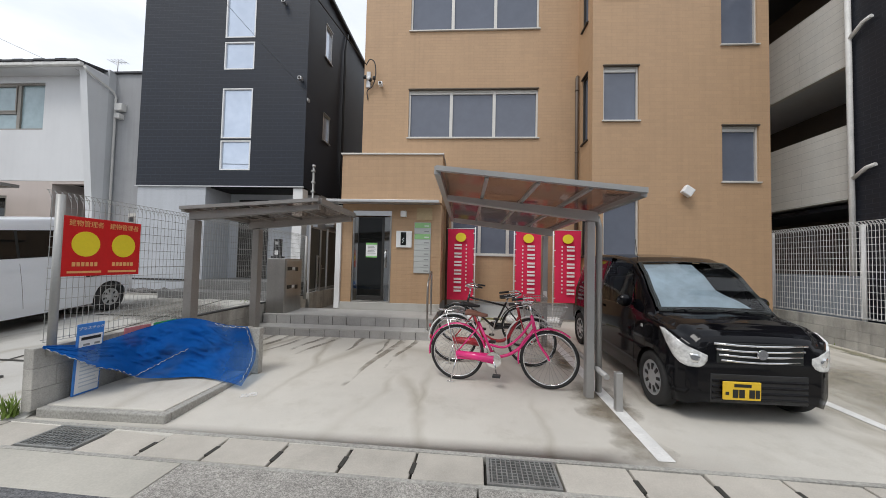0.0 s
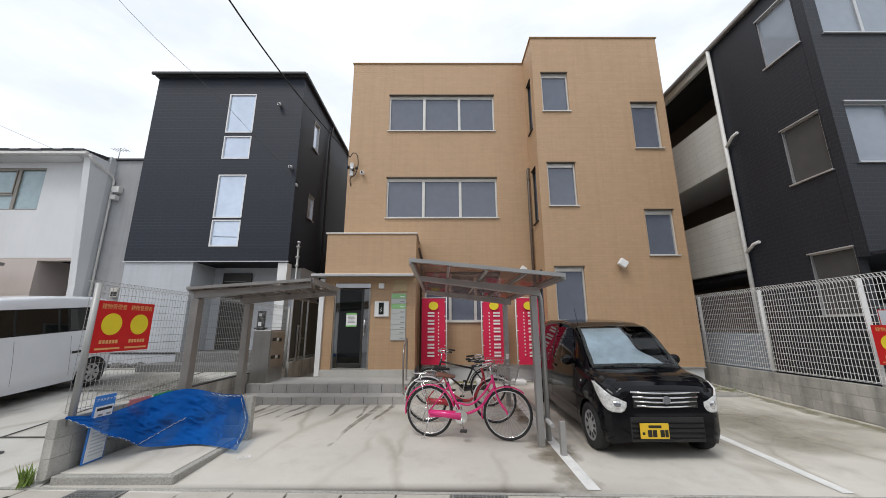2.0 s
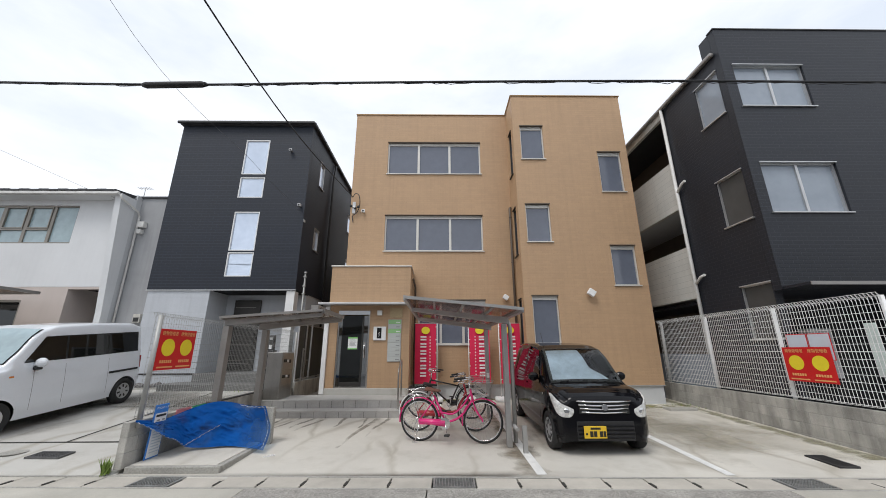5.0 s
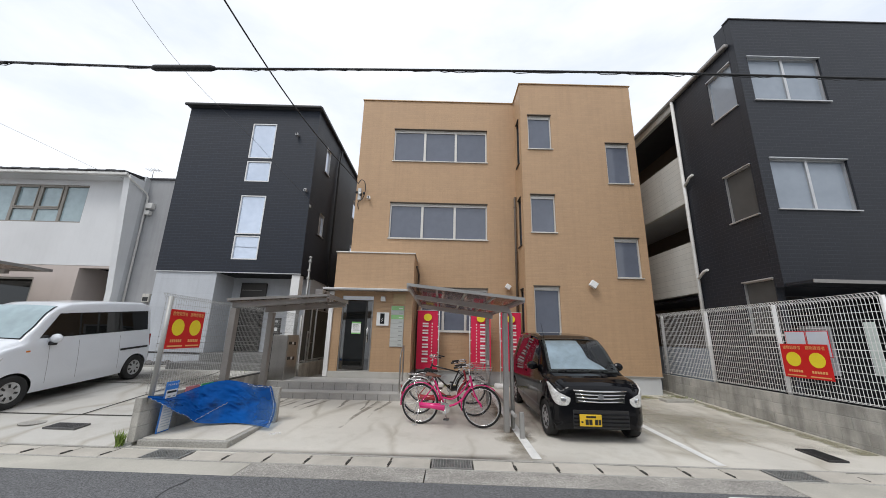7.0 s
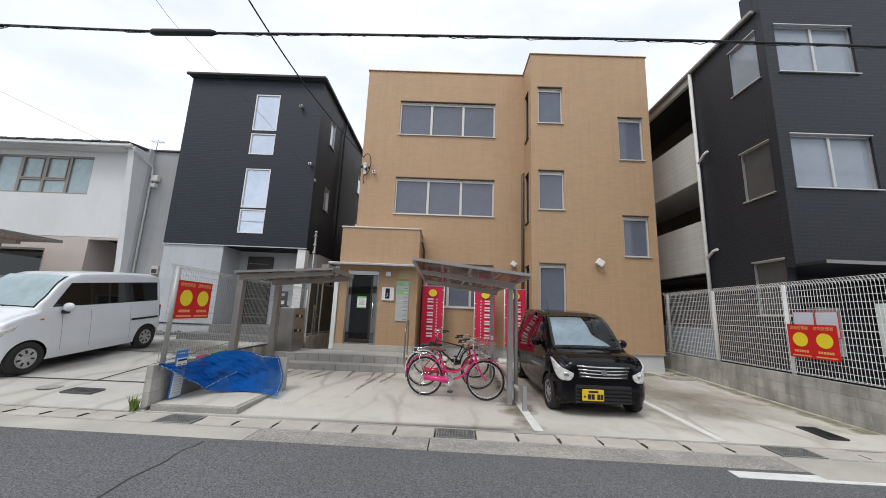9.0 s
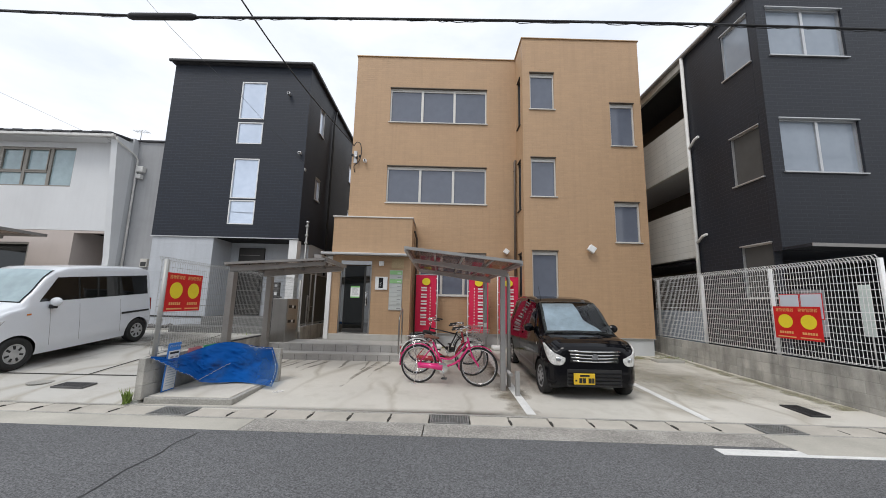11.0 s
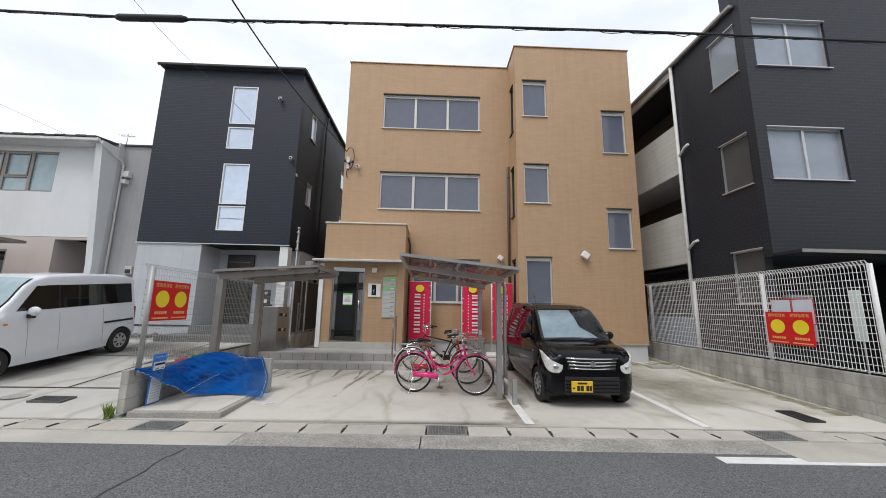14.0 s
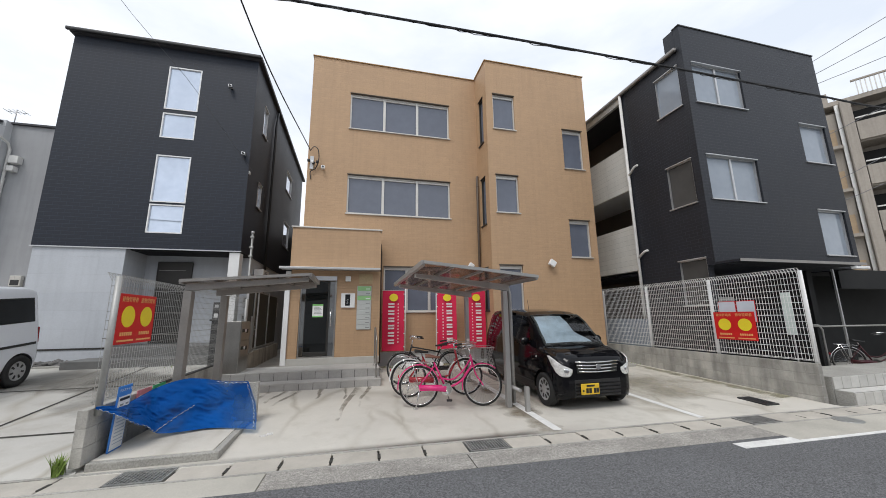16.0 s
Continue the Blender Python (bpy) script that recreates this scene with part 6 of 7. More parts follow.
bm = bmesh.new()
NU, NV = 150, 60
g = [[bm.verts.new(net_point(i / NU, j / NV)) for i in range(NU + 1)] for j in range(NV + 1)]
for a, b in zip(g, g[1:]):
    for i in range(NU):
        bm.faces.new((a[i], a[i + 1], b[i + 1], b[i])).smooth = True
part("mesh_sheet", bm, NET, net)
ROPE = mat("white_rope", (0.36, 0.38, 0.40), 0.8, var=0.8, scale=25, bump=0.4)
for line in ([(0.02 + 0.40 * i / 40, 0.985) for i in range(41)], [(0.42 + 0.22 * i / 30, 0.98 - 0.42 * (i / 30) ** 0.8) for i in range(31)], [(0.985, 0.08 + 0.9 * i / 30) for i in range(31)], [(0.80 + 0.185 * i / 16, 0.04) for i in range(17)]):
    rope = [net_point(u, v) + Vector((0.006 * math.sin(i * 2.1), -0.012, 0.008 + 0.006 * math.cos(i * 1.7))) for i, (u, v) in enumerate(line)]
    part("edge_rope", tube(bmesh.new(), rope, [0.002 + 0.0035 * (i % 2) for i in range(len(rope))], 6), ROPE, net)

# ---- bin slab ----
slab = solo("bin_slab", boxes((-3.84, -2.68, 3.28, 4.46, 0.0, 0.095), bevel=0.012), CONCRETE, "raised concrete slab of the bin area", "slab")
part("slab_rim", boxes((-3.84, -2.60, 3.20, 3.278, 0.0, 0.088), bevel=0.012), CONCRETE_DARK, slab)
part("slab_rim", boxes((-2.678, -2.60, 3.28, 4.46, 0.0, 0.088), bevel=0.012), CONCRETE_DARK, slab)

wr = bmesh.new()
rnd = random.Random(4)
bmesh.ops.create_grid(wr, x_segments=9, y_segments=7, size=0.5)
for v in wr.verts:
    v.co = Vector((v.co.x * 0.16, v.co.y * 0.10, 0.004 + rnd.uniform(0, 0.014)))
FILM = mat("thin_plastic_film", (0.85, 0.86, 0.87), 0.25, var=0.05, bump=0)
FILM.node_tree.nodes["Principled BSDF"].inputs["Alpha"].default_value = 0.3
solo("plastic_wrapper", wr, FILM, "crumpled clear plastic wrapper lying on the concrete", "litter", at=pose(-2.25, 3.86, lot_z(3.86), 0, 0, 20))

# ---- mailbox, entrance fittings ----
mb = thing("mailbox", (-3.83, 6.82, 0.43), "tall stainless steel parcel and mail box on the landing", "mailbox")
part("cabinet", boxes((0, 0.36, 0, 0.70, 0, 1.07), bevel=0.008), STEEL, mb)
for z0, z1 in ((0.32, 0.66), (0.68, 1.04)):
    dr = part("box_door", boxes((0.361, 0.372, 0.03, 0.67, z0, z1), bevel=0.004), STEEL, mb)
    part("slot", boxes((0.372, 0.380, 0.08, 0.25, z0 + 0.16, z0 + 0.23)), PLATE_INK, dr)
    part("dial", boxes((0.372, 0.382, 0.40, 0.50, z0 + 0.14, z0 + 0.22)), BLACK_PLASTIC, dr)
    part("name_slip", boxes((0.372, 0.378, 0.27, 0.37, z0 + 0.17, z0 + 0.22)), WHITE_PAINT, dr)
ip = thing("intercom_pillar", (-4.50, 8.20, drive_z(8.2)), "slim black door-phone pillar standing beside the side fence", "intercom")
ih = 1.96 - drive_z(8.2)
part("pillar", boxes((0, 0.16, 0, 0.12, 0, ih), bevel=0.008), BLACK_PLASTIC, ip)
part("ledge", boxes((-0.03, 0.21, -0.05, 0.15, ih - 0.45, ih - 0.405), bevel=0.006), BLACK_PLASTIC, ip)
part("speaker", boxes((0.04, 0.12, -0.008, 0.0, ih - 0.13, ih - 0.06), bevel=0.003), ALU, ip)
part("name_slip", boxes((0.04, 0.12, -0.008, 0.0, ih - 0.37, ih - 0.27), bevel=0.002), WHITE_PAINT, ip)

hr = thing("handrail", (0, 0, 0), "bent stainless steel handrail on the entrance steps", "handrail")
part("rail", tube(bmesh.new(), smooth_path([(-0.655, 6.58, 0.26), (-0.655, 6.58, 0.95), (-0.655, 6.60, 1.08), (-0.655, 6.72, 1.16), (-0.655, 7.1, 1.30), (-0.655, 7.22, 1.28), (-0.655, 7.25, 1.18), (-0.655, 7.25, 0.44)], 5), 0.019, 10), STEEL, hr)
part("foot_flange", disc(disc(bmesh.new(), (-0.655, 6.58, 0.268), 0.04, 0.012, 16, "z"), (-0.655, 7.25, 0.446), 0.04, 0.012, 16, "z"), STEEL, hr)

PY = 7.755 - 0.006
ic = thing("door_intercom", (-1.49, PY, 1.80), "white entrance intercom panel with a black keypad", "intercom")
part("housing", boxes((0, 0.34, -0.035, 0.0, 0, 0.36), bevel=0.01), WHITE_PAINT, ic)
part("keypad", boxes((0.10, 0.22, -0.042, -0.035, 0.05, 0.33), bevel=0.003), DARK_GLASS, ic)
for i in range(4):
    part("button", boxes((0.14 + 0.02 * (i % 2), 0.155 + 0.02 * (i % 2), -0.046, -0.042, 0.10 + 0.03 * i, 0.118 + 0.03 * i)), WHITE_PAINT, ic)
lp = thing("wall_lamp", (-1.40, PY, 2.46), "small square white wall lamp by the entrance", "lamp")
part("housing", boxes((0, 0.13, -0.09, 0, 0, 0.13), bevel=0.01), WHITE_PAINT, lp)
dirb = thing("tenant_directory", (-1.10, PY, 1.25), "wall directory of grey and green nameplates", "directory")
part("backing", boxes((0, 0.36, -0.012, 0, 0, 1.10), bevel=0.003), ALU, dirb)
PL_GREY = mat("nameplate_grey", (0.50, 0.52, 0.50), 0.4, var=0.04, bump=0)
PL_GREEN = mat("nameplate_green", (0.30, 0.56, 0.24), 0.4, var=0.04, bump=0)
for i in range(9):
    z = 0.01 + 0.121 * i
    p = part("nameplate", boxes((0.01, 0.35, -0.022, -0.012, z, z + 0.112), bevel=0.003), PL_GREEN if i in (6, 8) else PL_GREY, dirb)
    part("print_bar", boxes((0.22, 0.32, -0.0245, -0.022, z + 0.035, z + 0.055)), INK if i not in (6, 8) else WHITE_PAINT, p)
nt = thing("building_plaque", (-1.06, PY, 2.40), "blank tan plaque above the directory", "plaque")
part("plate", boxes((0, 0.34, -0.012, 0, 0, 0.27), bevel=0.003), mat("tan_plaque", (0.50, 0.38, 0.22), 0.4, metal=0.3, bump=0), nt)

# ---- fittings on the facades ----


def flood_lamp(x, y, z, s=1.0):
    l = thing("wall_lamp", (x, y, z), "tilted square white outdoor lamp on the tan wall", "lamp", "outdoor wall lamps")
    part("bracket", tube(bmesh.new(), [(0, 0, 0), (0, -0.06, 0)], 0.025, 8), WHITE_PAINT, l)
    b = bmesh.new()
    box(b, -0.1 * s, 0.1 * s, -0.17, -0.055, -0.09 * s, 0.09 * s, pose(0, 0, 0, 0, 35, 0))
    part("housing", bev(b, 0.015, 2), WHITE_PAINT, l)


flood_lamp(2.33, 8.805, 3.09, 0.8)
flood_lamp(4.56, 7.83, 3.08)


def wall_camera(x, y, z, tone=WHITE_PAINT, label="small white security camera on the wall"):
    c = thing("security_camera", (x, y, z), label, "camera")
    part("mount", disc(bmesh.new(), (0, -0.03, 0), 0.03, 0.06, 10, "y"), tone, c)
    part("housing", bev(boxes((-0.05, 0.05, -0.16, -0.04, -0.045, 0.045)), 0.012, 2), tone, c)
    part("lens", disc(bmesh.new(), (0, -0.165, 0), 0.028, 0.02, 14, "y"), DARK_GLASS, c)


wall_camera(-2.19, 8.81, 5.92)
wall_camera(-4.95, 9.12, 8.35, ALU, "round grey lamp on the black siding")
wall_camera(-4.42, 9.12, 6.25, ALU, "small grey camera on the black siding")
wall_camera(-4.30, 9.30, 5.75, ALU, "small grey lamp at the corner of the black house")

sv = thing("service_bracket", (-2.52, 8.80, 6.05), "cable service bracket with a looped black wire and insulators", "bracket")
part("plate", boxes((-0.05, 0.05, -0.03, 0.0, -0.18, 0.22)), ALU, sv)
part("cable_loop", tube(bmesh.new(), smooth_path([(-0.05, -0.10, 0.35), (0.05, -0.12, 0.48), (0.17, -0.12, 0.40), (0.20, -0.10, 0.10), (0.12, -0.06, -0.16), (-0.02, -0.04, -0.28), (0.0, -0.02, -0.5)]), 0.013, 6), BLACK_PLASTIC, sv)
for dx, dz in ((-0.08, 0.05), (0.06, -0.02), (0.16, 0.02)):
    part("insulator", disc(bmesh.new(), (dx, -0.09, dz), 0.04, 0.07, 10, "z"), BLACK_PLASTIC, sv)
part("insulator", disc(bmesh.new(), (0.03, -0.11, 0.0), 0.035, 0.07, 10, "z"), WHITE_PAINT, sv)

dp = thing("downpipe", (2.61, 8.70, 0), "brown downpipe in the corner of the tan building", "pipe")
BROWN_PIPE = mat("brown_pipe", (0.10, 0.075, 0.055), 0.5, var=0.1, bump=0.02)
part("pipe", tube(bmesh.new(), [(0, 0, 0.3), (0, 0, 6.0), (0.03, 0.05, 6.06)], 0.04, 10), BROWN_PIPE, dp)
for z in (1.0, 2.6, 4.2, 5.7):
    part("clip", disc(bmesh.new(), (0, 0, z), 0.048, 0.03, 10, "z"), BROWN_PIPE, dp)
dp2 = thing("downpipe", (-0.44, 8.70, 0), "brown downpipe beside the entrance block", "pipe")
part("pipe", tube(bmesh.new(), [(0, 0, 0.3), (0, 0, 3.4), (-0.05, -0.3, 3.6)], 0.03, 10), BROWN_PIPE, dp2)

# thin grey mast beside the black house and air conditioners in the gap
pm = thing("service_pole", (-4.02, 9.15, 0.3), "slim galvanised service pole beside the black house", "pole")
part("pole", tube(bmesh.new(), [(0, 0, 0), (0, 0, 3.65)], 0.03, 10), GRATE, pm)
for z in (2.95, 3.2, 3.5):
    part("clamp", boxes((-0.05, 0.045, -0.04, 0.04, z, z + 0.05), bevel=0.006), GRATE, pm)
part("cap", disc(bmesh.new(), (0, 0, 3.66), 0.045, 0.05, 12, "z"), ALU, pm)


def air_conditioner(x, y, z, rz):
    a = thing("air_conditioner", pose(x, y, z, 0, 0, rz), "pale outdoor air conditioner unit on a wall bracket", "air conditioner", "air conditioners")
    part("casing", boxes((0, 0.78, 0, 0.28, 0, 0.55), bevel=0.015), WHITE_PAINT, a)
    part("fan_grille", disc(bmesh.new(), (0.29, -0.006, 0.275), 0.22, 0.012, 24, "y"), INK, a)
    for i in range(7):
        part("grille_bar", boxes((0.08, 0.50, -0.018, -0.012, 0.08 + 0.062 * i, 0.09 + 0.062 * i)), WHITE_PAINT, a)
    part("bracket", boxes((0.05, 0.10, 0.02, 0.30, -0.06, 0)), ALU, a)
    part("bracket", boxes((0.68, 0.73, 0.02, 0.30, -0.06, 0)), ALU, a)


air_conditioner(-3.99, 10.6, 2.55, 90)
air_conditioner(-3.99, 12.4, 1.6, 90)

# meter boxes on the side of the black house
for y, z in ((9.75, 1.9), (9.75, 1.4)):
    me = thing("meter_box", (-4.20, y, z), "small grey utility meter on the side wall", "meter")
    part("case", boxes((-0.08, 0.10, -0.08, 0.14, 0, 0.3), bevel=0.01), ALU, me)
    part("dial", boxes((-0.04, 0.06, -0.088, -0.08, 0.14, 0.24)), PLATE_INK, me)

# ---- overhead cables ----
CABLE = mat("black_cable", (0.015, 0.015, 0.016), 0.6, bump=0)
WHITE_WIRE = mat("thin_grey_wire", (0.10, 0.10, 0.105), 0.6, bump=0)
PALE_CABLE = mat("grey_cable", (0.22, 0.22, 0.23), 0.6, bump=0)


def cable(pts, r, label, m=CABLE, extra=None):
    c = thing("overhead_cable", (0, 0, 0), label, "cable")
    part("cable", tube(bmesh.new(), smooth_path(pts, 8), r, 6), m, c)
    if extra:
        extra(c)
    return c


def sleeve(c):
    part("sleeve", tube(bmesh.new(), [(-4.52, 2.75, 5.675), (-4.46, 2.75, 5.677), (-3.58, 2.75, 5.70), (-3.50, 2.75, 5.70)], [0.03, 0.052, 0.052, 0.03], 10), CABLE, c, "thick black cable joint sleeve")
    rnd = random.Random(5)
    wv = [p + Vector((0, rnd.uniform(-0.03, 0.01), -0.035 + rnd.uniform(-0.02, 0.02))) for p in smooth_path(MAIN, 24)[20:-20]]
    part("lashing_wire", tube(bmesh.new(), wv, 0.006, 4), CABLE, c)


MAIN = [(-30, 2.9, 6.3), (-9, 2.76, 5.75), (-7, 2.75, 5.715), (-4.0, 2.75, 5.69), (-1.5, 2.75, 5.745), (1.3, 2.74, 5.79), (4.3, 2.72, 5.81), (7.5, 2.70, 5.80), (12, 2.66, 5.85), (30, 2.4, 6.4)]
cable(MAIN, 0.021, "thick black overhead cable along the street", extra=sleeve)
cable([(-3.75, -9.5, 7.4), (-3.09, -0.2, 6.40), (-2.9, 4.3, 6.15), (-2.57, 8.70, 6.42)], 0.013, "black drop cable running to the tan building")
cable([(-3.3, -6, 9.2), (-5.0, 2.2, 7.0), (-4.45, 6.0, 6.15), (-4.25, 9.5, 5.9)], 0.0035, "thin pale drop wire to the black house", WHITE_WIRE)
cable([(-26, 8.8, 12.6), (-18, 8.95, 9.55), (-10.9, 9.02, 6.53), (-10.6, 8.64, 6.53)], 0.005, "thin grey wire to the white house", PALE_CABLE)
for za, zb in ((15.73, 15.91), (14.91, 14.93), (14.28, 13.95), (11.2, 11.6), (8.6, 9.3), (7.4, 8.0)):
    cable([(31.2, 15.0, min(15.3, za)), (24, 16.0, za - (zb - za) * 1.9), (24, 10.4, za), (24, 7.7, zb), (24, -6.0, zb + (zb - za) * 4.5)], 0.016, "thin overhead wire beyond the dark building", PALE_CABLE)

# ---- neighbour's carport far along the driveway ----
lc = thing("driveway_carport", (0, 0, 0), "grey aluminium carport roof beside the white house", "carport")
part("roof_sheet", boxes((-17.5, -11.58, 5.4, 8.5, 3.18, 3.22)), POLY_L, lc)
part("roof_rim", boxes((-17.5, -11.55, 8.46, 8.52, 3.17, 3.25), (-11.60, -11.55, 5.4, 8.46, 3.17, 3.25), (-17.5, -11.55, 5.36, 5.40, 3.17, 3.25)), BRONZE_ALU, lc)
part("post", boxes((-13.35, -13.2, 8.2, 8.35, 0.3, 3.12)), BRONZE_ALU, lc)
part("beam", boxes((-17.4, -12.6, 8.2, 8.32, 3.06, 3.17)), BRONZE_ALU, lc)

# meters on the white house wall
for z, s in ((5.6, 0.1), (5.35, 0.07)):
    me = thing("security_light", (-9.98 + s, 9.54, z + 0.1), "small sensor light on the grey side wall", "lamp")
    part("housing", boxes((-s, s, -0.16, 0, -s, s), bevel=0.01), OLD_WHITE, me)

vb = thing("vent_hood", (-9.47, 9.55, 2.41), "small beige vent hood with a dark opening on the grey wall", "vent")
part("hood", boxes((0, 0.23, -0.10, 0.0, 0, 0.27), bevel=0.012), PALE_PARAPET, vb)
part("opening", boxes((0.03, 0.20, -0.106, -0.10, 0.03, 0.16)), DARK_GRATE, vb)

# ---- far apartment block ----
apt = thing("far_apartment_block", pose(29.67, 14.25, 0, 0, 0, -58), "tall beige apartment block with balconies in the distance", "building")
part("wall", boxes((0, 26, 0.9, 12, 0, 15.4)), FAR_BEIGE, apt)
part("wall", boxes((0, 1.3, 0.0, 0.9, 0, 14.9)), FAR_BEIGE, apt)
part("roof_edge", boxes((-0.3, 26, -0.2, 12, 15.4, 15.7)), FAR_BEIGE, apt)
for k in range(5):
    z = 0.4 + 3.0 * k
    part("tile_panel", boxes((0.25, 1.15, -0.08, 0.0, z + 0.1, z + 1.35)), FAR_TAN, apt)
    part("ledge", boxes((0.0, 1.3, -0.45, 0.0, z - 0.15, z + 0.05)), FAR_BEIGE, apt)
    for b in range(3):
        x = 2.05 + 4.6 * b
        bl = part("balcony", boxes((x, x + 4.0, -0.8, -0.62, z, z + 1.25)), FAR_BEIGE, apt)
        part("slab", boxes((x, x + 4.0, -0.62, 0.89, z - 0.1, z + 0.05)), FAR_TAN if b == 1 else FAR_BEIGE, bl)
        part("dark_opening", boxes((x + 0.1, x + 3.9, 0.80, 0.88, z + 0.06, z + 2.6)), ROOM_DARK, bl)
        part("handrail", boxes((x, x + 4.0, -0.76, -0.66, z + 1.5, z + 1.58)), OLD_WHITE, bl)
for b in range(4):
    part("column", boxes((1.55 + 4.6 * b, 2.0 + 4.6 * b, -0.85, 0.9, 0, 15.4)), FAR_BEIGE, apt)
part("drain_pipe", tube(bmesh.new(), [(1.42, -0.3, 0), (1.42, -0.3, 15.3)], 0.10, 8), OLD_WHITE, apt)
part("drain_pipe", tube(bmesh.new(), [(4.6, -1.0, 0), (4.6, -1.0, 16.6)], 0.10, 8), OLD_WHITE, apt)
for i in range(18):
    part("rail_bar", boxes((2.5 + 0.2 * i, 2.55 + 0.2 * i, -0.25, -0.19, 15.7, 16.7)), OLD_WHITE, apt)
part("rail_beam", boxes((2.3, 6.2, -0.3, -0.15, 16.7, 16.8)), FAR_BEIGE, apt)
part("roof_house", boxes((-0.2, 1.2, 0.3, 4, 15.7, 16.6)), FAR_BEIGE, apt)
part("roof_house", boxes((6.2, 14, 0.2, 6, 15.7, 18.0)), FAR_BEIGE, apt)

# ---- mesh fences ----
FENCE_WHITE = mat("white_coated_wire", (0.85, 0.85, 0.84), 0.45, metal=0.0, var=0.06, bump=0)
FENCE_GREY = mat("grey_coated_wire", (0.40, 0.40, 0.385), 0.45, metal=0.3, var=0.06, bump=0)


def bar(bm, a, b, r):
    """A thin square wire."""
    a, b = Vector(a), Vector(b)
    d = (b - a).normalized()
    s = d.orthogonal().normalized() * r
    t = d.cross(s)
    A = [bm.verts.new(a + q) for q in (s, t, -s, -t)]
    B = [bm.verts.new(b + q) for q in (s, t, -s, -t)]
    for i in range(4):
        bm.faces.new((A[i], A[(i + 1) % 4], B[(i + 1) % 4], B[i]))


def mesh_fence(name, label, x, y0, y1, z0, z1, posts, m, pitch, rows, r, post_r, fold):
    f = thing(name, (x, 0, 0), label, "fence")
    edges = [y0] + [p for p in posts if y0 + 0.3 < p < y1 - 0.3] + [y1]
    for a, b in zip(edges, edges[1:]):
        bm = bmesh.new()
        n = int((b - a) / pitch)
        for i in range(n + 1):
            y = a + 0.01 + (b - a - 0.02) * i / n
            bar(bm, (0, y, z0), (0, y, z1 - 0.05), r)
            bar(bm, (0, y, z1 - 0.05), (fold, y, z1), r)
            bar(bm, (fold, y, z1), (0.0, y, z1 - 0.10), r)
        for j in range(rows + 1):
            z = z0 + (z1 - 0.05 - z0) * j / rows
            bar(bm, (0.004, a, z), (0.004, b, z), r * (2.2 if j == rows // 2 else 1.2))
        bar(bm, (fold, a, z1), (fold, b, z1), r * 1.2)
        bar(bm, (-0.012, a, z0 + 0.02), (-0.012, b, z0 + 0.02), r * 1.6)
        part("mesh_panel", bm, m, f)
    for p in posts:
        part("post", tube(bmesh.new(), [(0.05, p, z0 - 0.12), (0.05, p, z1 - 0.04)], post_r, 10), m, f)
    return f


mesh_fence("mesh_fence", "tall white wire mesh fence on the block wall", 6.84, 3.08, 8.62, 0.69, 2.36, (3.12, 4.90, 6.75, 8.55), FENCE_WHITE, 0.055, 14, 0.0038, 0.034, -0.06)
mesh_fence("mesh_fence", "grey wire mesh fence along the low side wall", -3.90, 3.26, 8.60, 0.66, 2.10, (3.30, 8.52), FENCE_GREY, 0.055, 14, 0.0024, 0.034, -0.05)
wb = solo("sheet_fence", boxes((7.0, 7.03, 6.9, 9.2, 0.0, 1.42)), FROST_GREY, "pale sheet fence behind the wire mesh", "fence")

# ---- screen fence in the gap between the houses ----
SCREEN = mat("dark_grey_screen", (0.085, 0.09, 0.083), 0.5, metal=0.1, var=0.15, bump=0.05)
sf = thing("screen_fence", (-3.92, 0, 0), "grey framed screen fence between the two houses", "fence")
for ya, yb in ((8.82, 9.9), (9.95, 11.2), (11.25, 12.6)):
    part("screen_panel", boxes((0.0, 0.012, ya + 0.03, yb - 0.03, 0.75, 2.30)), SCREEN, sf)
    part("panel_frame", boxes((-0.015, 0.03, ya, ya + 0.035, 0.66, 2.36)), ALU, sf)
    part("panel_frame", boxes((-0.015, 0.03, ya + 0.035, yb, 2.30, 2.34)), ALU, sf)
    part("panel_frame", boxes((-0.015, 0.03, ya + 0.035, yb, 0.70, 0.74)), ALU, sf)
for ya in (9.20, 9.38):
    part("gate_post", boxes((0.032, 0.072, ya, ya + 0.04, 0.66, 1.62 if ya < 9.3 else 2.30), bevel=0.004), ALU, sf)
part("gate_rail", boxes((0.036, 0.066, 9.24, 9.38, 0.74, 0.78), (0.036, 0.066, 9.24, 9.38, 1.56, 1.60), bevel=0.003), ALU, sf)
lock = part("lock_case", boxes((0.072, 0.090, 9.375, 9.425, 1.12, 1.36), bevel=0.004), STEEL, sf, "steel lock case of the side gate")
part("lever", boxes((0.090, 0.125, 9.39, 9.41, 1.25, 1.27), (0.112, 0.125, 9.41, 9.53, 1.25, 1.27), bevel=0.003), STEEL, lock)
part("low_wall", boxes((-0.07, 0.07, 8.78, 13.0, 0.2, 0.66), bevel=0.006), BLOCK, sf)
# Added wall that shuts out bright sky and ground behind the gap.
solo("added_gap_wall", boxes((-4.28, -2.64, 18.6, 18.8, 0.2, 6.0)), BLACK, "added dark wall that keeps the gap between the houses dark", "wall", kind="structure")

# ---- plants and rubble ----
LEAF = mat("weed_green", (0.20, 0.29, 0.06), 0.6, var=0.3, scale=20, bump=0)
MOSS = mat("moss", (0.17, 0.17, 0.05), 0.9, var=0.4, scale=9, bump=0.3)


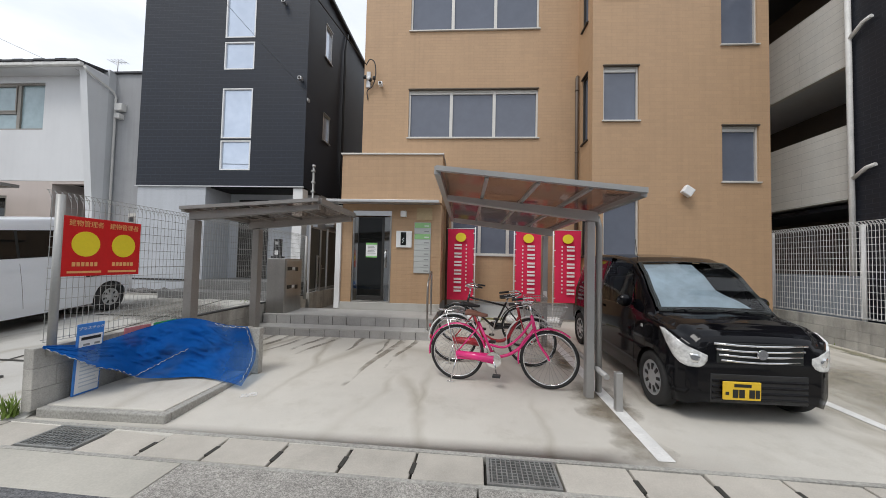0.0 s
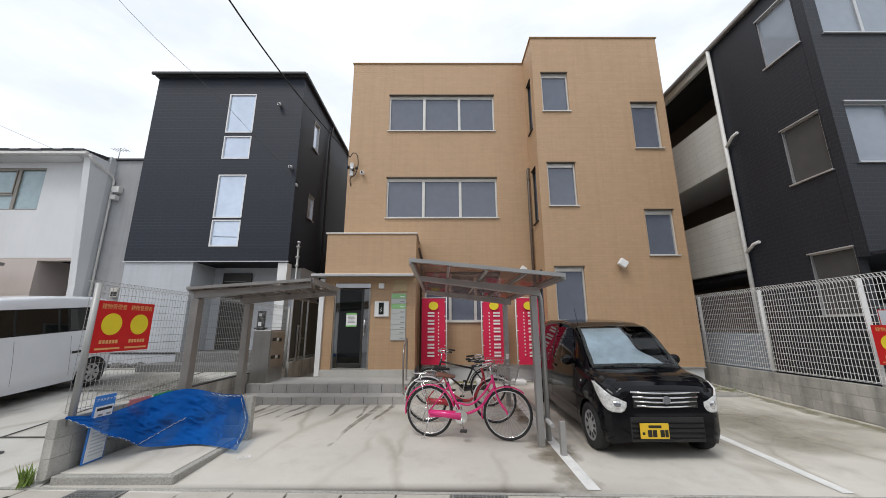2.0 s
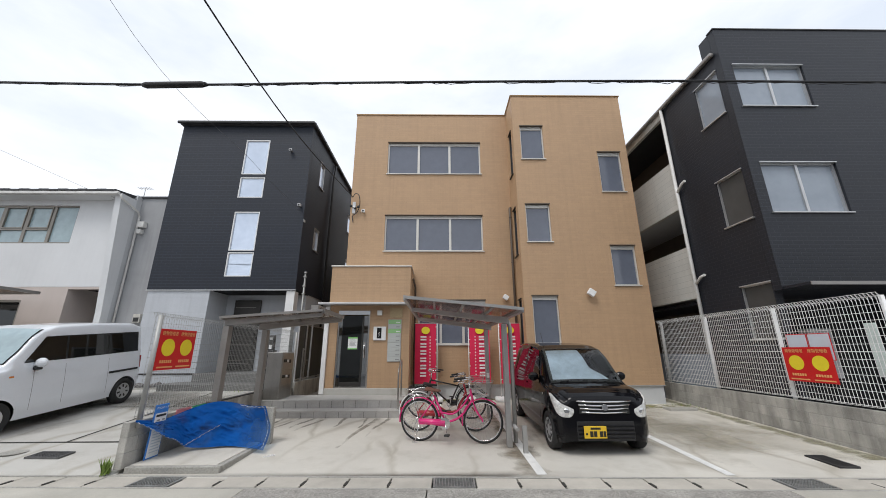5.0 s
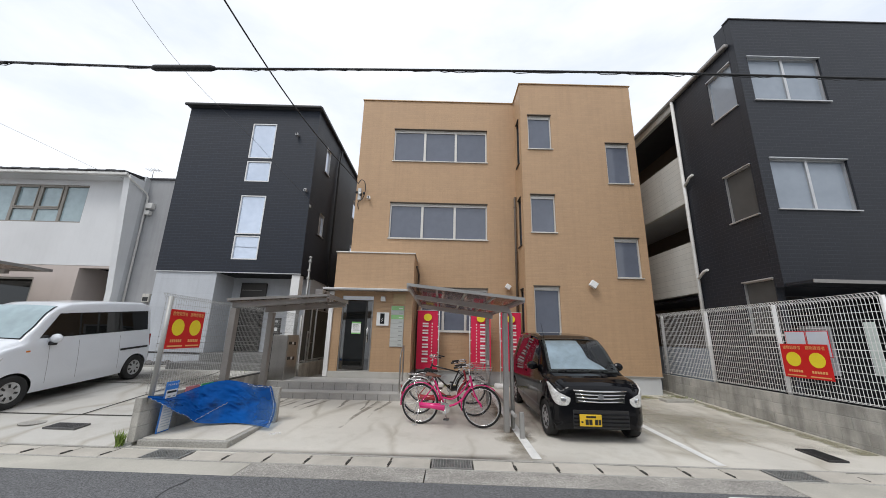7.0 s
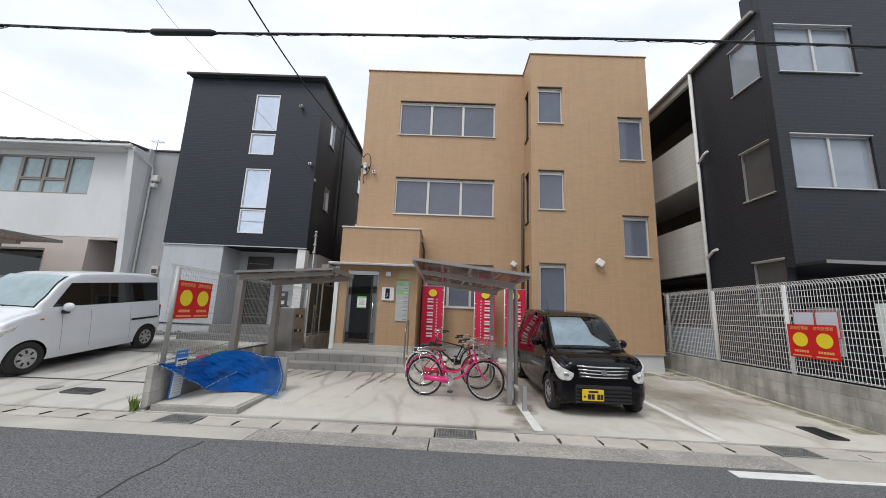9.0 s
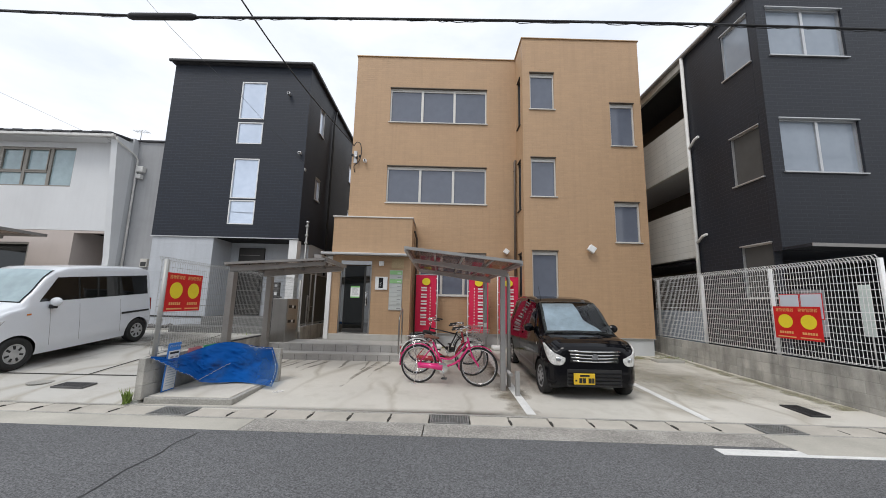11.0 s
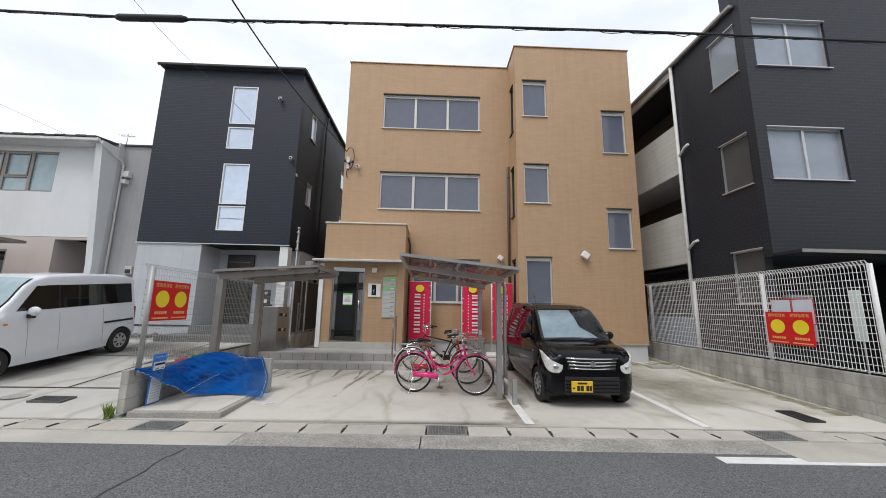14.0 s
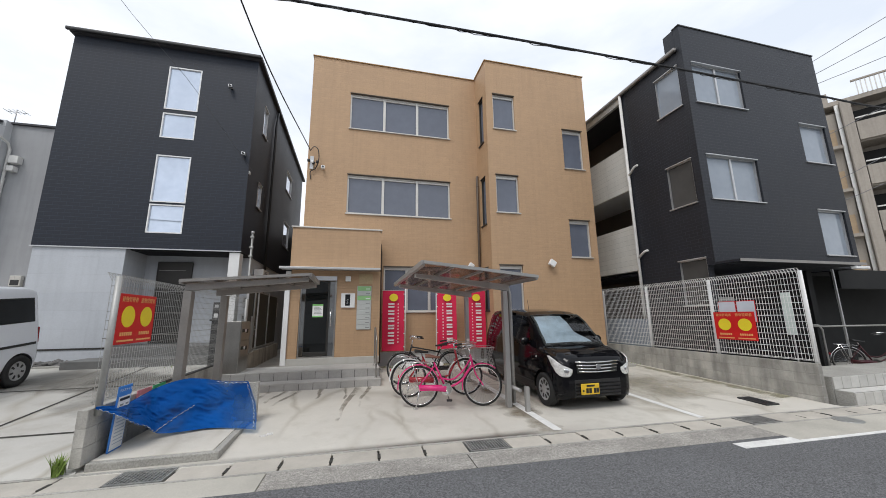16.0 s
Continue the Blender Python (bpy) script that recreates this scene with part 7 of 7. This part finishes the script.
def weeds(x, y, z, n, h, seed, spread):
    bm = bmesh.new()
    rnd = random.Random(seed)
    for i in range(n):
        a, l = rnd.random() * 6.28, h * rnd.uniform(0.4, 1.0)
        bx, by = rnd.gauss(0, spread), rnd.gauss(0, spread)
        lean = rnd.uniform(0.1, 0.6)
        w = rnd.uniform(0.004, 0.010)
        dx, dy = math.cos(a), math.sin(a)
        p = [(bx - dy * w, by + dx * w, 0), (bx + dy * w, by - dx * w, 0), (bx + dx * lean * l * 0.5 + dy * w, by + dy * lean * l * 0.5 - dx * w, l * 0.6), (bx + dx * lean * l * 0.5 - dy * w, by + dy * lean * l * 0.5 + dx * w, l * 0.6), (bx + dx * lean * l, by + dy * lean * l, l)]
        v = [bm.verts.new(q) for q in p]
        bm.faces.new(v[:4])
        bm.faces.new((v[3], v[2], v[4]))
    return solo("weeds", bm, LEAF, "small green weeds growing at the foot of the wall", "weeds", at=pose(x, y, z), kind="stuff")


weeds(-4.04, 3.16, 0.02, 60, 0.22, 1, 0.03)
weeds(6.70, 7.6, 0.15, 60, 0.06, 2, 0.25)
weeds(-0.3, 8.55, 0.19, 90, 0.07, 3, 0.4)
weeds(-5.2, 8.2, 0.47, 14, 0.08, 4, 0.10)

rb = bmesh.new()
rnd = random.Random(11)
for i in range(170):
    r = rnd.uniform(0.045, 0.10)
    res = bmesh.ops.create_icosphere(rb, subdivisions=1, radius=r)
    c = Vector((rnd.uniform(-9.2, -6.95), rnd.uniform(8.72, 9.06), 0.50 + rnd.uniform(0, 0.10)))
    sc = Vector((rnd.uniform(0.8, 1.5), rnd.uniform(0.7, 1.1), rnd.uniform(0.5, 0.9)))
    for v in res["verts"]:
        v.co = Vector((v.co.x * sc.x, v.co.y * sc.y, v.co.z * sc.z)) * rnd.uniform(0.85, 1.15) + c
solo("rubble_bed", rb, mat("dark_rubble", (0.16, 0.155, 0.15), 0.9, var=0.4, scale=9, bump=0.5), "bed of dark broken stones by the black house", "stones", kind="stuff")
solo("kerb", boxes((-9.3, -4.0, 8.58, 8.70, 0.2, 0.55), bevel=0.01), CONCRETE_DARK, "low concrete kerb in front of the black house", "kerb", kind="structure")
solo("strip", boxes((-9.3, -7.0, 8.70, 9.15, 0.2, 0.50)), JOINT, "earth strip under the stones", "ground", kind="structure")

# ---- bicycle and fittings at the dark building ----
MAROON = mat("maroon_enamel", (0.06, 0.008, 0.012), 0.3, var=0.08, bump=0)
bk = bicycle(pose(11.0, 4.88, 0.0, 0, 0, -35), MAROON, CHROME, SADDLE_BLACK, "loop", "dark red town bicycle parked under the dark building", basket=True)
rl = thing("entrance_rail", (0, 0, 0), "grey tubular rail beside the dark entrance", "railing")
part("rail", tube(bmesh.new(), smooth_path([(9.35, 4.35, 0.0), (9.35, 4.35, 1.15), (9.42, 4.35, 1.22), (13.8, 4.3, 1.20)], 4), 0.02, 8), STEEL, rl)
el = thing("ceiling_light", (10.9, 4.35, 2.6), "small white light under the canopy edge", "lamp")
part("housing", boxes((0, 0.5, -0.06, 0.06, 0, 0.07), bevel=0.01), WHITE_PAINT, el)
ebx = thing("meter_cabinet", (8.9, 6.42, 0.9), "grey electric meter cabinet on the dark wall", "meter")
part("case", boxes((0, 0.55, -0.15, 0.07, 0, 1.1), bevel=0.01), GREY_STUCCO, ebx)
part("window", boxes((0.12, 0.42, -0.157, -0.15, 0.65, 0.95)), DARK_GLASS, ebx)

# ---- drains and joints ----


def grating(name, at, w, d, nx, ny, m, label):
    gb = thing(name, at, label, "grating")
    part("frame", boxes((0, w, 0, 0.02, -0.03, 0.006), (0, w, d - 0.02, d, -0.03, 0.006), (0, 0.02, 0.02, d - 0.02, -0.03, 0.006), (w - 0.02, w, 0.02, d - 0.02, -0.03, 0.006)), m, gb)
    bm = bmesh.new()
    for i in range(1, nx):
        x = w * i / nx
        box(bm, x - 0.004, x + 0.004, 0.02, d - 0.02, -0.03, 0.004)
    for j in range(1, ny):
        y = d * j / ny
        box(bm, 0.02, w - 0.02, y - 0.003, y + 0.003, -0.02, 0.003)
    tagged(part("grid", bm, m, gb), kind="stuff")
    part("pit", boxes((0.01, w - 0.01, 0.01, d - 0.01, -0.06, -0.045)), DARK_GRATE, gb)
    return gb


grating("drain_grating", pose(5.63, 3.20, lot_z(3.4) + 0.012, 1.5, 0, -3), 0.27, 0.50, 10, 12, DARK_GRATE, "dark steel drain grating set in the concrete")
grating("drain_grating", pose(-5.64, 3.66, drive_z(3.75) + 0.012, 4.5, 0, -2), 0.50, 0.24, 12, 8, DRAIN_STEEL, "dark steel drain grating in the driveway")
solo("manhole_cover", disc(bmesh.new(), (5.82, 2.28, 0.0), 0.17, 0.03, 28, "z"), GRATE, "small round iron cover in the pavement", "manhole")
solo("manhole_cover", disc(bmesh.new(), (-6.05, 3.90, 0.10), 0.16, 0.012, 28, "z"), CONCRETE_DARK, "small round concrete cover in the driveway", "manhole")
for x0, x1, y0, y1 in ((-30, -4.05, 4.315, 4.37), (-30, -4.05, 6.6, 6.65), (-5.765, -5.715, 4.37, 8.58), (-8.9, -8.86, 3.4, 8.58)):
    solo("floor_joint", sheet(x0, x1, y0, y1, 8, 8, lambda x, y: drive_z(y), 0.004), JOINT, "dark open joint between concrete slabs", "joint", kind="structure")

# ---- gutter lids, one by one ----
PITCH, GX = 0.52, 0.10
lid_bm = boxes((0.010, PITCH - 0.010, 0, 0.335, -0.06, 0.0), bevel=0.008)
lid_me = mesh_of("gutter_lid", lid_bm, LID)
lids = thing("gutter_lids", STREET @ pose(0, 2.643, 0.006), "row of concrete gutter lids with open joints", "gutter", kind="structure")
rnd = random.Random(21)
for k in range(-42, 46):
    if k in (0, -7, 8):
        continue
    o = part("gutter_lid", lid_me, None, lids)
    o.matrix_basis = pose(GX + k * PITCH, rnd.uniform(-0.003, 0.003), rnd.uniform(-0.004, 0.004), rnd.uniform(-0.4, 0.4), rnd.uniform(-0.4, 0.4), rnd.uniform(-0.5, 0.5))
slot_me = mesh_of("lid_slot", boxes((-0.017, 0.017, 0.0, 0.13, -0.01, 0.0015)), JOINT)
for k in range(-30, 34):
    if k not in (0, -7, 8, 1, -6, 9):
        o = part("lid_slot", slot_me, None, lids)
        o.matrix_basis = pose(GX + k * PITCH, 0.06 + rnd.uniform(-0.01, 0.01), 0.0045, 0, 0, rnd.uniform(-4, 4))
for k in (0, -7, 8):
    grating("gutter_grating", STREET @ pose(GX + k * PITCH + 0.01, 2.645, 0.008), PITCH - 0.02, 0.33, 14, 9, GRATE, "galvanised steel gutter grating between the lids")

# ---- concrete block walls, block by block ----
BW, BH = 0.39, 0.188
blk_me = mesh_of("block", boxes((0.003, BW - 0.003, -0.05, 0.05, 0.003, BH - 0.002), bevel=0.006), BLOCK)
half_me = mesh_of("block", boxes((0.003, BW / 2 - 0.003, -0.05, 0.05, 0.003, BH - 0.002), bevel=0.006), BLOCK)


def block_wall(label, at, length, courses):
    w = thing("block_wall", at, label, "wall", kind="structure")
    part("mortar", boxes((0.004, length - 0.004, -0.044, 0.044, 0.0, courses * BH - 0.01)), CONCRETE_DARK, w)
    for c in range(courses):
        x = 0.0
        if c % 2:
            o = part("block", half_me, None, w)
            o.matrix_basis = pose(0, 0, c * BH)
            x = BW / 2
        while x + BW <= length + 0.02:
            o = part("block", blk_me, None, w)
            o.matrix_basis = pose(x, rnd.uniform(-0.0015, 0.0015), c * BH)
            x += BW
        if length - x > 0.15:
            o = part("block", half_me, None, w)
            o.matrix_basis = pose(x, 0, c * BH)
    return w


block_wall("grey concrete block wall under the tall mesh fence", pose(6.84, 3.07, -0.10, 0, 0, 90), BW * 14.5, 4)
block_wall("grey concrete block wall beside the bin area", pose(-3.92, 3.18, 0.06, 0, 0, 90), BW * 14, 3)
solo("wall_capping", boxes((-3.965, -3.875, 4.82, 8.60, 0.616, 0.640), bevel=0.004), DARK_FRAME, "dark metal strip on top of the low block wall", "capping", kind="structure")
block_wall("low concrete block wall closing the bin area", pose(-3.84, 4.52, 0.06, 0, 0, 0), BW * 3.25 + 0.05, 3)

# ---- step tiles ----
TREAD_TILE = mat("grey_tread_tile", (0.43, 0.42, 0.40), 0.75, var=0.1, scale=2, fine=90, bump=0.1, per_piece=0.025)
tile_r = mesh_of("tile", boxes((0.004, 0.270, -0.02, 0.0, 0.0, 0.165), bevel=0.003), STEP_TILE)
tile_t = mesh_of("tile", boxes((0.001, 0.273, 0.0, 0.272, -0.02, 0.0), bevel=0.0015), TREAD_TILE)
cap_me = mesh_of("nosing", boxes((0.002, 0.272, -0.022, 0.10, -0.03, 0.0), bevel=0.006), TREAD_TILE)
for k in range(12):
    x = -3.848 + 0.274 * k
    for yy, zz in ((0.02, 0.095), (0.40, 0.270)):
        o = part("tile", tile_r, None, steps)
        o.matrix_basis = pose(x, yy, zz - 0.005)
        o = part("nosing", cap_me, None, steps)
        o.matrix_basis = pose(x, yy, zz + 0.172)
    for yy, zz in ((0.122, 0.265), (0.505, 0.440), (0.778, 0.440), (1.05, 0.440)):
        o = part("tile", tile_t, None, steps)
        o.matrix_basis = pose(x, yy, zz)

# pale tiles on the steps of the dark building
PALE_TILE = mat("pale_step_tile", (0.56, 0.55, 0.52), 0.6, var=0.1, scale=3, fine=60, bump=0.1, per_piece=0.06)
rt = mesh_of("tile", boxes((0.006, 0.214, -0.012, 0.0, 0.0, 0.205), bevel=0.003), PALE_TILE)
tt = mesh_of("tile", boxes((0.004, 0.216, 0.0, 0.24, 0.0, 0.010), bevel=0.003), PALE_TILE)
for k in range(30):
    x = 7.05 + 0.22 * k
    part("tile", rt, None, raised, at=pose(x, 3.058, 0.213))
    part("tile", rt, None, low_step, at=pose(x, 2.798, -0.008))
    part("tile", tt, None, low_step, at=pose(x, 2.800, 0.201))
# moss and damp stains on the slab
MOSS_X = patchy("green_moss_film", (0.22, 0.21, 0.10), 0.5, 5.0, False)
MOSS_R = patchy("thin_moss_film", (0.25, 0.24, 0.085), 0.9, 4.0, True)
AGED = patchy("weathered_tint", (0.43, 0.40, 0.325), 0.5, 0.75, True)
STAIN = patchy("damp_brown_stain", (0.215, 0.175, 0.12), 0.62, 2.4, True)
for m, lb, ct, rects in ((MOSS_X, "patchy green moss at the foot of the block wall", "moss", ((6.34, 6.79, 3.5, 8.6),)),
                         (MOSS_R, "thin moss on the slab below the tan wall", "moss", ((2.9, 7.2, 7.15, 7.98), (-0.6, 2.8, 8.35, 8.85))),
                         (AGED, "broad weathered tint on the concrete slab", "stain", ((1.72, 6.45, 3.1, 8.2), (4.2, 6.7, 3.1, 6.5))),
                         (STAIN, "brown damp stain on the concrete", "stain", ((1.15, 1.83, 2.95, 4.85), (1.30, 1.64, 4.7, 7.2)))):
    for x0, x1, y0, y1 in rects:
        solo("floor_" + ct, sheet(x0, x1, y0, y1, 2, 6, lambda x, y: lot_z(y), 0.0015 if m is AGED else 0.003), m, lb, ct, kind="structure")
# Damp patches whose tint also darkens the slab for shade near the black house.
DAMP_SHADE = patchy("damp_and_shade_film", (0.17, 0.16, 0.14), 0.48, 0.9, True)
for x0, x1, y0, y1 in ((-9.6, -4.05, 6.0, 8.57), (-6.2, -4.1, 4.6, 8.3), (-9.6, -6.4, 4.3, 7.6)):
    solo("floor_stain", sheet(x0, x1, y0, y1, 2, 8, lambda x, y: drive_z(y), 0.002 + 0.0006 * (y0 - 4)), DAMP_SHADE, "dark film of damp and painted shade on the driveway concrete", "stain", kind="structure")
RUN = patchy("thin_run_mark", (0.25, 0.215, 0.165), 0.5, 4.0, False)


def run_mark(x, y0, y1, drift, width, seed):
    """A thin water trace that wanders down the slab from the steps."""
    rnd = random.Random(seed)
    bm, n, ph = bmesh.new(), 14, rnd.uniform(0, 6)
    rows = []
    for i in range(n + 1):
        f = i / n
        y = y0 + (y1 - y0) * f
        xc = x + drift * f + 0.05 * math.sin(f * 6 + ph) * f
        w = width * (1 - 0.6 * f) * rnd.uniform(0.8, 1.2)
        rows.append((bm.verts.new((xc - w, y, lot_z(y) + 0.0042)), bm.verts.new((xc + w, y, lot_z(y) + 0.0042))))
    for a, b in zip(rows, rows[1:]):
        bm.faces.new((a[0], a[1], b[1], b[0]))
    solo("floor_stain", bm, RUN, "thin brown water trace on the concrete below the steps", "stain", kind="structure")


for k, (x, y1, drift, width) in enumerate(((-3.35, 5.35, -0.10, 0.05), (-3.05, 5.1, -0.28, 0.06), (-2.72, 5.2, -0.34, 0.05), (-2.40, 5.45, -0.30, 0.06), (-2.15, 5.0, -0.42, 0.05), (-1.75, 5.6, -0.05, 0.05), (-1.30, 5.5, 0.05, 0.05), (-1.02, 4.1, -0.42, 0.07), (-0.78, 4.9, -0.30, 0.05))):
    run_mark(x, 6.395, y1, drift, width, k)
solo("loose_slab", boxes((5.75, 6.42, 6.92, 7.22, lot_z(6.92) - 0.02, lot_z(7.2) + 0.05), bevel=0.01), CONCRETE_DARK, "small weathered concrete slab lying by the wall", "slab")
seam = bmesh.new()
rnd = random.Random(8)
pts = [(-2.41 + 0.02 * math.sin(i * 1.3) + rnd.uniform(-0.012, 0.012), -3.0 + 5.2 * i / 40) for i in range(41)]
left = [seam.verts.new((x - rnd.uniform(0.006, 0.014), y, 0.002)) for x, y in pts]
right = [seam.verts.new((x + rnd.uniform(0.006, 0.014), y, 0.002)) for x, y in pts]
for i in range(40):
    seam.faces.new((left[i], right[i], right[i + 1], left[i + 1]))
solo("asphalt_seam", seam, DARK_GRATE, "dark cracked seam across the asphalt", "crack", kind="structure")
an = thing("roof_aerial", (-10.2, 9.6, 6.77), "small television aerial on the white house roof", "aerial")
part("mast", tube(bmesh.new(), [(0, 0, 0), (0, 0, 0.42)], 0.012, 6), ALU, an)
part("boom", tube(bmesh.new(), [(-0.22, 0, 0.36), (0.22, 0.05, 0.36)], 0.008, 5), ALU, an)
for i in range(5):
    part("element", tube(bmesh.new(), [(-0.2 + 0.1 * i, -0.12, 0.36), (-0.2 + 0.1 * i, 0.14, 0.36)], 0.005, 4), ALU, an)
